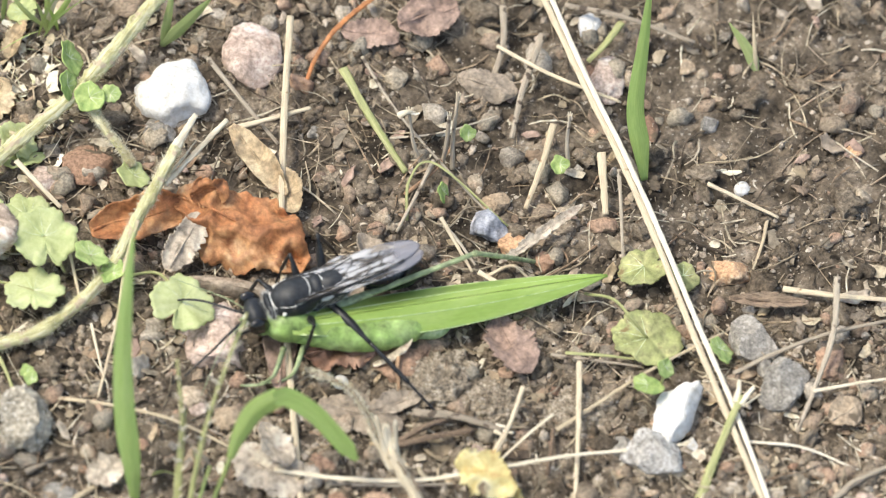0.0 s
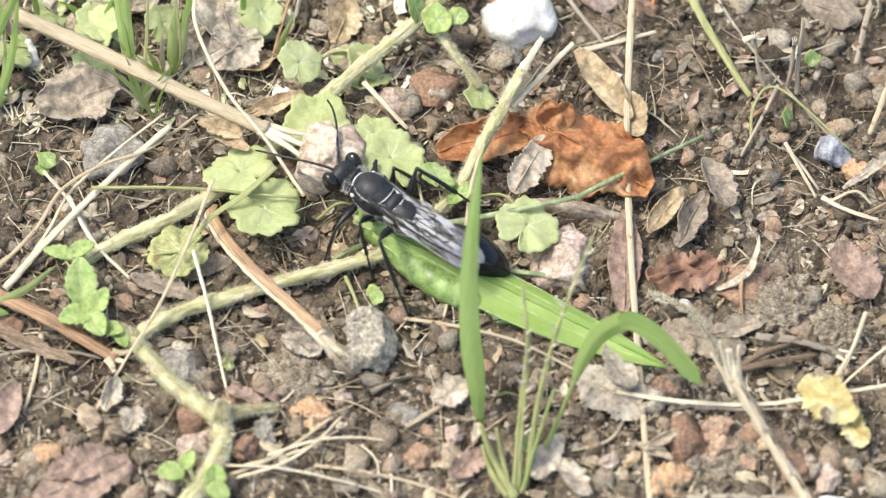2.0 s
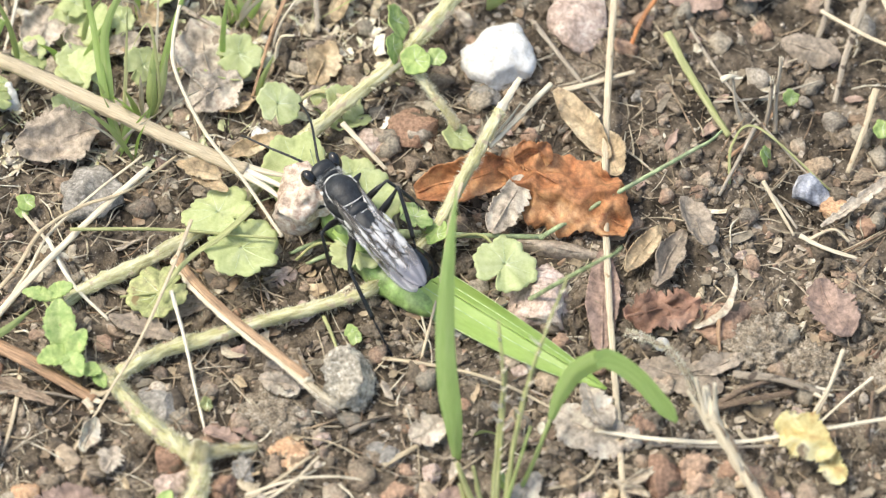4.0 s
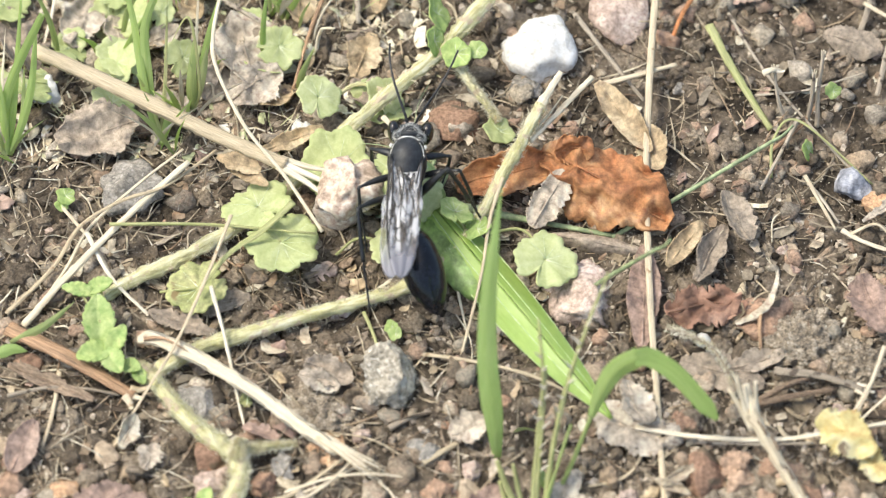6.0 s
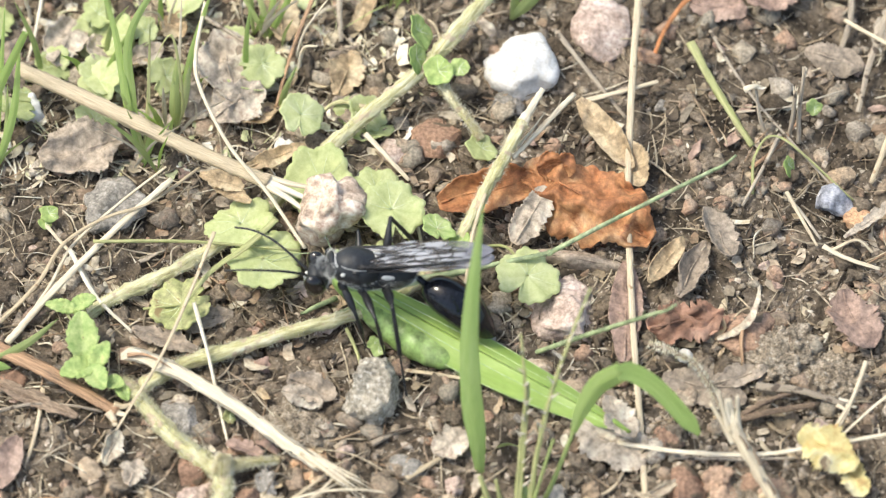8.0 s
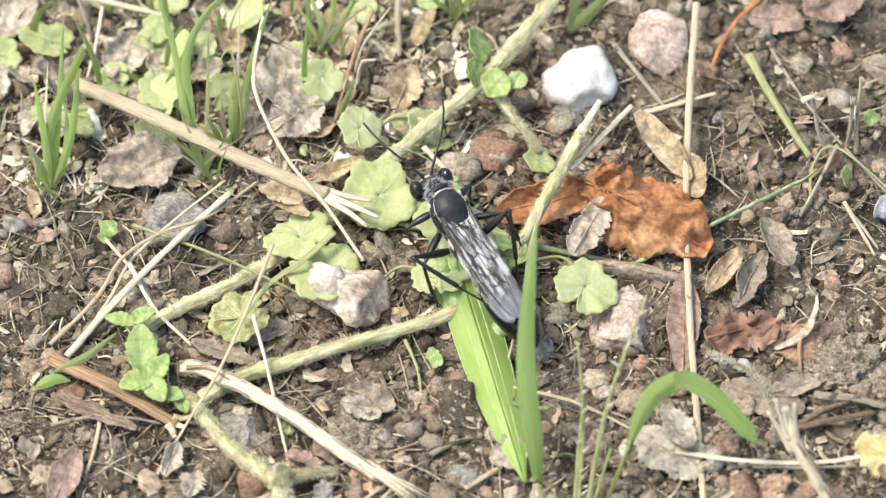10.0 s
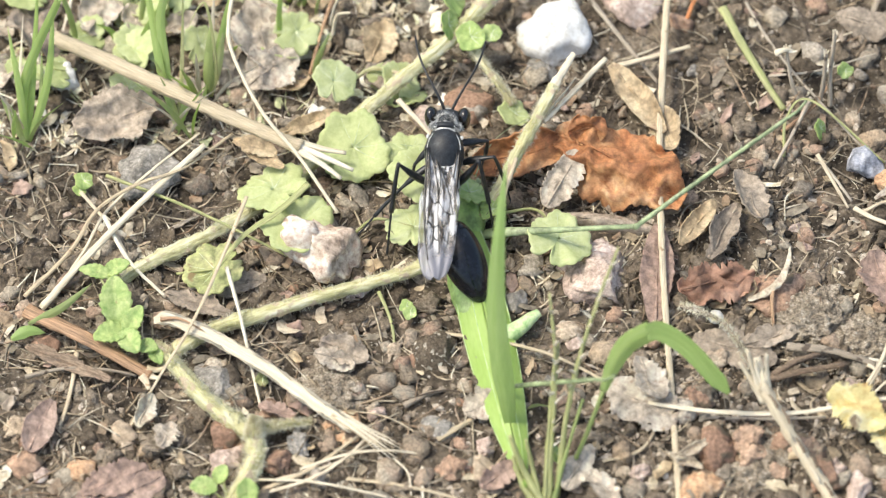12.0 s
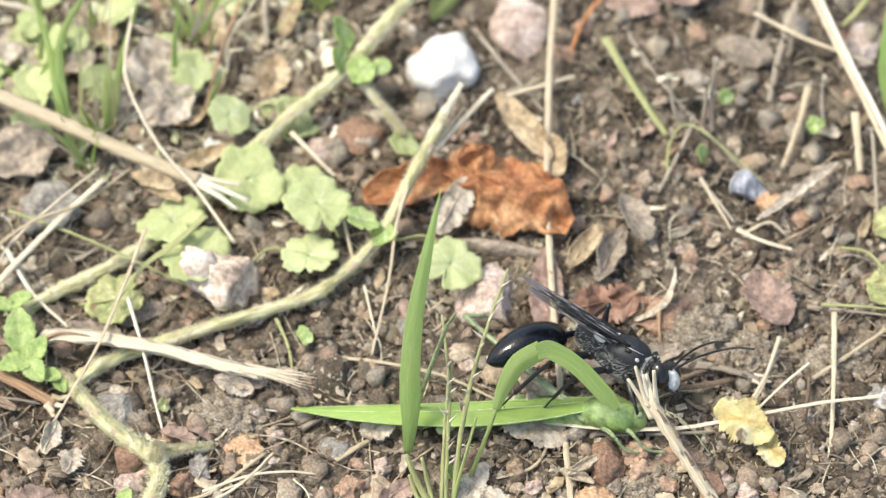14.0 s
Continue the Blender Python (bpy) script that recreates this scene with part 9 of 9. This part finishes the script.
    key(prey_tip,
        (0.0, -13.1, -5.0, -1.6, 0, 0, -62),
        (8.2, -13.1, -5.0, -1.6, 0, 0, -62),
        (10.3, -13.3, -5.2, 0, 0, 0, 0),
        (13.7, -13.3, -5.2, 0, 0, 0, 0),
        (13.9, -13.1, -5.0, -1.6, 0, 0, -62),
        (14.0, -13.1, -5.0, -1.6, 0, 0, -62))
    key(prey_legs[0][0],
        (0.0, -1, 1.9, -0.6, 0, 2, -178),
        (0.5, -1, 1.9, -0.6, 0, 2, -178),
        (1.0, -1, 1.9, -0.6, 0, 1, -175),
        (1.5, -1, 1.9, -0.6, 0, 0, -166),
        (2.0, -1, 1.9, -0.6, 0, 0.2584, -158.2),
        (2.5, -1, 1.9, -0.6, 0, 6.688, -163),
        (3.0, -1, 1.9, -0.6, 0, 3.422, -157.8),
        (3.5, -1, 1.9, -0.6, 0, 5.899, -160.9),
        (6.0, -1, 1.9, -0.6, 0, 11.36, -150.3),
        (6.5, -1, 1.9, -0.6, 0, 14, -154),
        (7.0, -1, 1.9, -0.6, 0, 8.38, -145.6),
        (7.5, -1, 1.9, -0.6, 0, 9.529, -163.8),
        (8.0, -1, 1.9, -0.6, 0, 5.063, -161),
        (10.5, -1, 1.9, -0.6, 0, 27.99, -176.8),
        (11.0, -1, 1.9, -0.6, 0, 28.7, -177.8),
        (11.5, -1, 1.9, -0.6, 0, 24.98, -168),
        (12.0, -1, 1.9, -0.6, 0, 1.259, -179.7),
        (12.5, -1, 1.9, -0.6, 0, -4.363, -176.4),
        (13.0, -1, 1.9, -0.6, 0, 8.05, -170.7),
        (13.3, -1, 1.9, -0.6, 0, 28.25, -171.8),
        (13.5, -1, 1.9, -0.6, 0, 10.42, -164.3),
        (13.6, -1, 1.9, -0.6, 0, 28.3, -170.9),
        (13.7, -1, 1.9, -0.6, 0, 27.53, -173.7),
        (13.8, -1, 1.9, -0.6, 0, 24.94, -173.2),
        (13.9, -1, 1.9, -0.6, 0, -3.173, -175),
        (14.0, -1, 1.9, -0.6, 0, -2.495, -175.3))
    key(prey_legs[0][1],
        (0.0, 22, 0, 0, 0, 2, 165),
        (0.5, 22, 0, 0, 0, 2, 160),
        (1.0, 22, 0, 0, 0, 8, 125),
        (1.5, 22, 0, 0, 6.538, 37.9, 57.03),
        (2.0, 22, 0, 0, -2.678, 32.77, 62.1),
        (2.5, 22, 0, 0, 3.201, -71.84, -13.62),
        (3.0, 22, 0, 0, -6.128, 28.12, 62.43),
        (3.5, 22, 0, 0, 1.708, -66.09, -11.5),
        (6.0, 22, 0, 0, -0.02566, -74.05, -4.47),
        (6.5, 22, 0, 0, -3.911, -77.66, 3.588),
        (7.0, 22, 0, 0, 4.141, -53.94, -23.72),
        (7.5, 22, 0, 0, -4.326, -66.28, 9.895),
        (8.0, 22, 0, 0, -0.2151, -53.6, -4.204),
        (10.5, 22, 0, 0, -51.49, -77.28, 67.29),
        (11.0, 22, 0, 0, -39.58, -50.04, 78.92),
        (11.5, 22, 0, 0, -25.89, -65.63, 42.73),
        (12.0, 22, 0, 0, -4.011, -47.03, 48.67),
        (12.5, 22, 0, 0, 4.029, -37.1, 71.94),
        (13.0, 22, 0, 0, -10.84, -46.06, 62.13),
        (13.3, 22, 0, 0, -44.4, -49.23, 91.03),
        (13.5, 22, 0, 0, -18.19, -49.36, 65.22),
        (13.6, 22, 0, 0, -43.81, -47.21, 91.8),
        (13.7, 22, 0, 0, -42.83, -42.97, 100.2),
        (13.8, 22, 0, 0, -41.35, -43.8, 105.4),
        (13.9, 22, 0, 0, 2.153, -52.99, 98.92),
        (14.0, 22, 0, 0, 1.019, -52.35, 104.8))
    key(prey_legs[1][0],
        (0.0, -1, -1.9, -0.6, 0, -17.46, -176.5),
        (0.5, -1, -1.9, -0.6, 0, -10.52, -163),
        (1.0, -1, -1.9, -0.6, 0, -12.7, -157),
        (1.5, -1, -1.9, -0.6, 0, -12.87, -149.3),
        (2.0, -1, -1.9, -0.6, 0, -9.646, -141.6),
        (2.5, -1, -1.9, -0.6, 0, -6.27, -141.9),
        (3.0, -1, -1.9, -0.6, 0, -6.261, -141.9),
        (3.5, -1, -1.9, -0.6, 0, -3.261, -145.9),
        (6.0, -1, -1.9, -0.6, 0, 3.326, -135.9),
        (6.5, -1, -1.9, -0.6, 0, 3.905, -135.3),
        (7.0, -1, -1.9, -0.6, 0, 2.118, -135.1),
        (7.5, -1, -1.9, -0.6, 0, -6.854, -136.3),
        (8.0, -1, -1.9, -0.6, 0, -8.242, -138.6),
        (10.5, -1, -1.9, -0.6, 0, 6.515, -113.5),
        (11.0, -1, -1.9, -0.6, 0, 7.209, -115.6),
        (11.5, -1, -1.9, -0.6, 0, 0.9824, -117.1),
        (12.0, -1, -1.9, -0.6, 0, -23.29, -113.5),
        (12.5, -1, -1.9, -0.6, 0, -24.46, -97.17),
        (13.0, -1, -1.9, -0.6, 0, 5.114, -95.27),
        (13.3, -1, -1.9, -0.6, 0, 6.775, -95.39),
        (13.5, -1, -1.9, -0.6, 0, 6.616, -94.93),
        (13.6, -1, -1.9, -0.6, 0, 7.134, -94.02),
        (13.7, -1, -1.9, -0.6, 0, 0, -125),
        (13.8, -1, -1.9, -0.6, 0, -8, -165),
        (13.9, -1, -1.9, -0.6, 0, -24.4, 144.8),
        (14.0, -1, -1.9, -0.6, 0, -25.22, 141.3))
    key(prey_legs[1][1],
        (0.0, 22, 0, 0, 6.768, 59.27, 20.8),
        (0.5, 22, 0, 0, 5.46, 54.85, 37.6),
        (1.0, 22, 0, 0, 8.76, 45.62, 52.89),
        (1.5, 22, 0, 0, -0.2642, -3.598, 3.848),
        (2.0, 22, 0, 0, 2.644, 20.18, 27.43),
        (2.5, 22, 0, 0, -0.1519, -10.31, 14),
        (3.0, 22, 0, 0, -0.159, -11.29, 15.76),
        (3.5, 22, 0, 0, -0.5379, -14.58, 21.08),
        (6.0, 22, 0, 0, -4.239, -20.99, 36.5),
        (6.5, 22, 0, 0, -4.728, -22.19, 39.87),
        (7.0, 22, 0, 0, -3.463, -21.15, 35.68),
        (7.5, 22, 0, 0, 0.4605, -12.4, 18.23),
        (8.0, 22, 0, 0, 0.03952, -9.025, 11.59),
        (10.5, 22, 0, 0, -7.731, -22.11, 42.12),
        (11.0, 22, 0, 0, -8.562, -24.57, 47.43),
        (11.5, 22, 0, 0, -3.56, -16.52, 25.5),
        (12.0, 22, 0, 0, 12.81, -1.196, 39.35),
        (12.5, 22, 0, 0, 19.3, -6.943, 50.13),
        (13.0, 22, 0, 0, -4.489, -23.66, 41.06),
        (13.3, 22, 0, 0, -8.396, -24, 48.42),
        (13.5, 22, 0, 0, -8.338, -24.05, 48.29),
        (13.6, 22, 0, 0, -8.571, -13.26, 58.01),
        (13.7, 22, 0, 0, 0, 0, 100),
        (13.8, 22, 0, 0, 0, 5, 172),
        (13.9, 22, 0, 0, -23.29, 12.2, -104.7),
        (14.0, 22, 0, 0, -24.15, 11.94, -105.4))
    key(loose_straw,
        (0.0, -21.7, -12.0, 6.9, 170, -19, -67),
        (3.7, -21.7, -12.0, 6.9, 170, -19, -67),
        (4.3, -21.6, -14.0, 6.0, 120, -10, -50),
        (5.0, -24.05, -16.22, 4, 60, -0, -38.15),
        (5.8, -25.43, -21.46, 2.8, 0, 1.859, -25.48),
        (13.8, -25.43, -21.46, 2.8, 0, 1.859, -25.48),
        (13.9, -26.2, -14.8, 3.4, 0, 0.6841, -5),
        (14.0, -26.2, -14.8, 3.4, 0, 0.6841, -5))
    key(shifted_stalk,
        (0.0, -43.62, 1.678, 6, -0, 1.073, -2.687),
        (8.2, -43.62, 1.678, 6, -0, 1.073, -2.687),
        (10.3, -46.47, 7.195, 5, -0, 3.176, -26.38),
        (14.0, -46.47, 7.195, 5, -0, 3.176, -26.38))
    key(grey_stone,
        (0.0, -8.4, -18.2, 2.2, 0, 0, 0),
        (7.2, -8.4, -18.2, 2.2, 0, 0, 0),
        (8.2, -7.8, -18.4, 2.6, 14, 20, -14),
        (9.0, -6.4, -18.4, 2.2, 75, 10, -8),
        (9.7, -5.2, -18.4, 0.4, 135, 0, 0),
        (10.3, -4.4, -18.2, -1.0, 180, 0, 10),
        (14.0, -4.4, -18.2, -1.0, 180, 0, 10))
    key(pink_stone,
        (0.0, -14.21, 6.561, 5.2, 0, 0, 0),
        (8.2, -14.21, 6.561, 5.2, 0, 0, 0),
        (9.2, -16.46, 1.537, 4.2, 0, 50, -8),
        (10.3, -18.71, -3.487, 3.2, 10, 95, -15),
        (14.0, -18.71, -3.487, 3.2, 10, 95, -15))
    key(upright_blade,
        (0.0, 5.017, -29.6, 0.5, 0, 0, 0),
        (3.7, 5.017, -29.6, 0.5, 0, 0, 0),
        (6.0, 5.017, -29.6, 0.5, 3, 1, 0),
        (13.3, 5.017, -29.6, 0.5, 2, -1, 0),
        (13.6, 5.017, -29.6, 0.5, 4, -3, 0),
        (13.8, 5.017, -29.6, 0.5, 8, 2, 0),
        (13.9, 5.017, -29.6, 0.5, 2, -4, 0),
        (14.0, 5.017, -29.6, 0.5, 2, 10, 0))


motions()
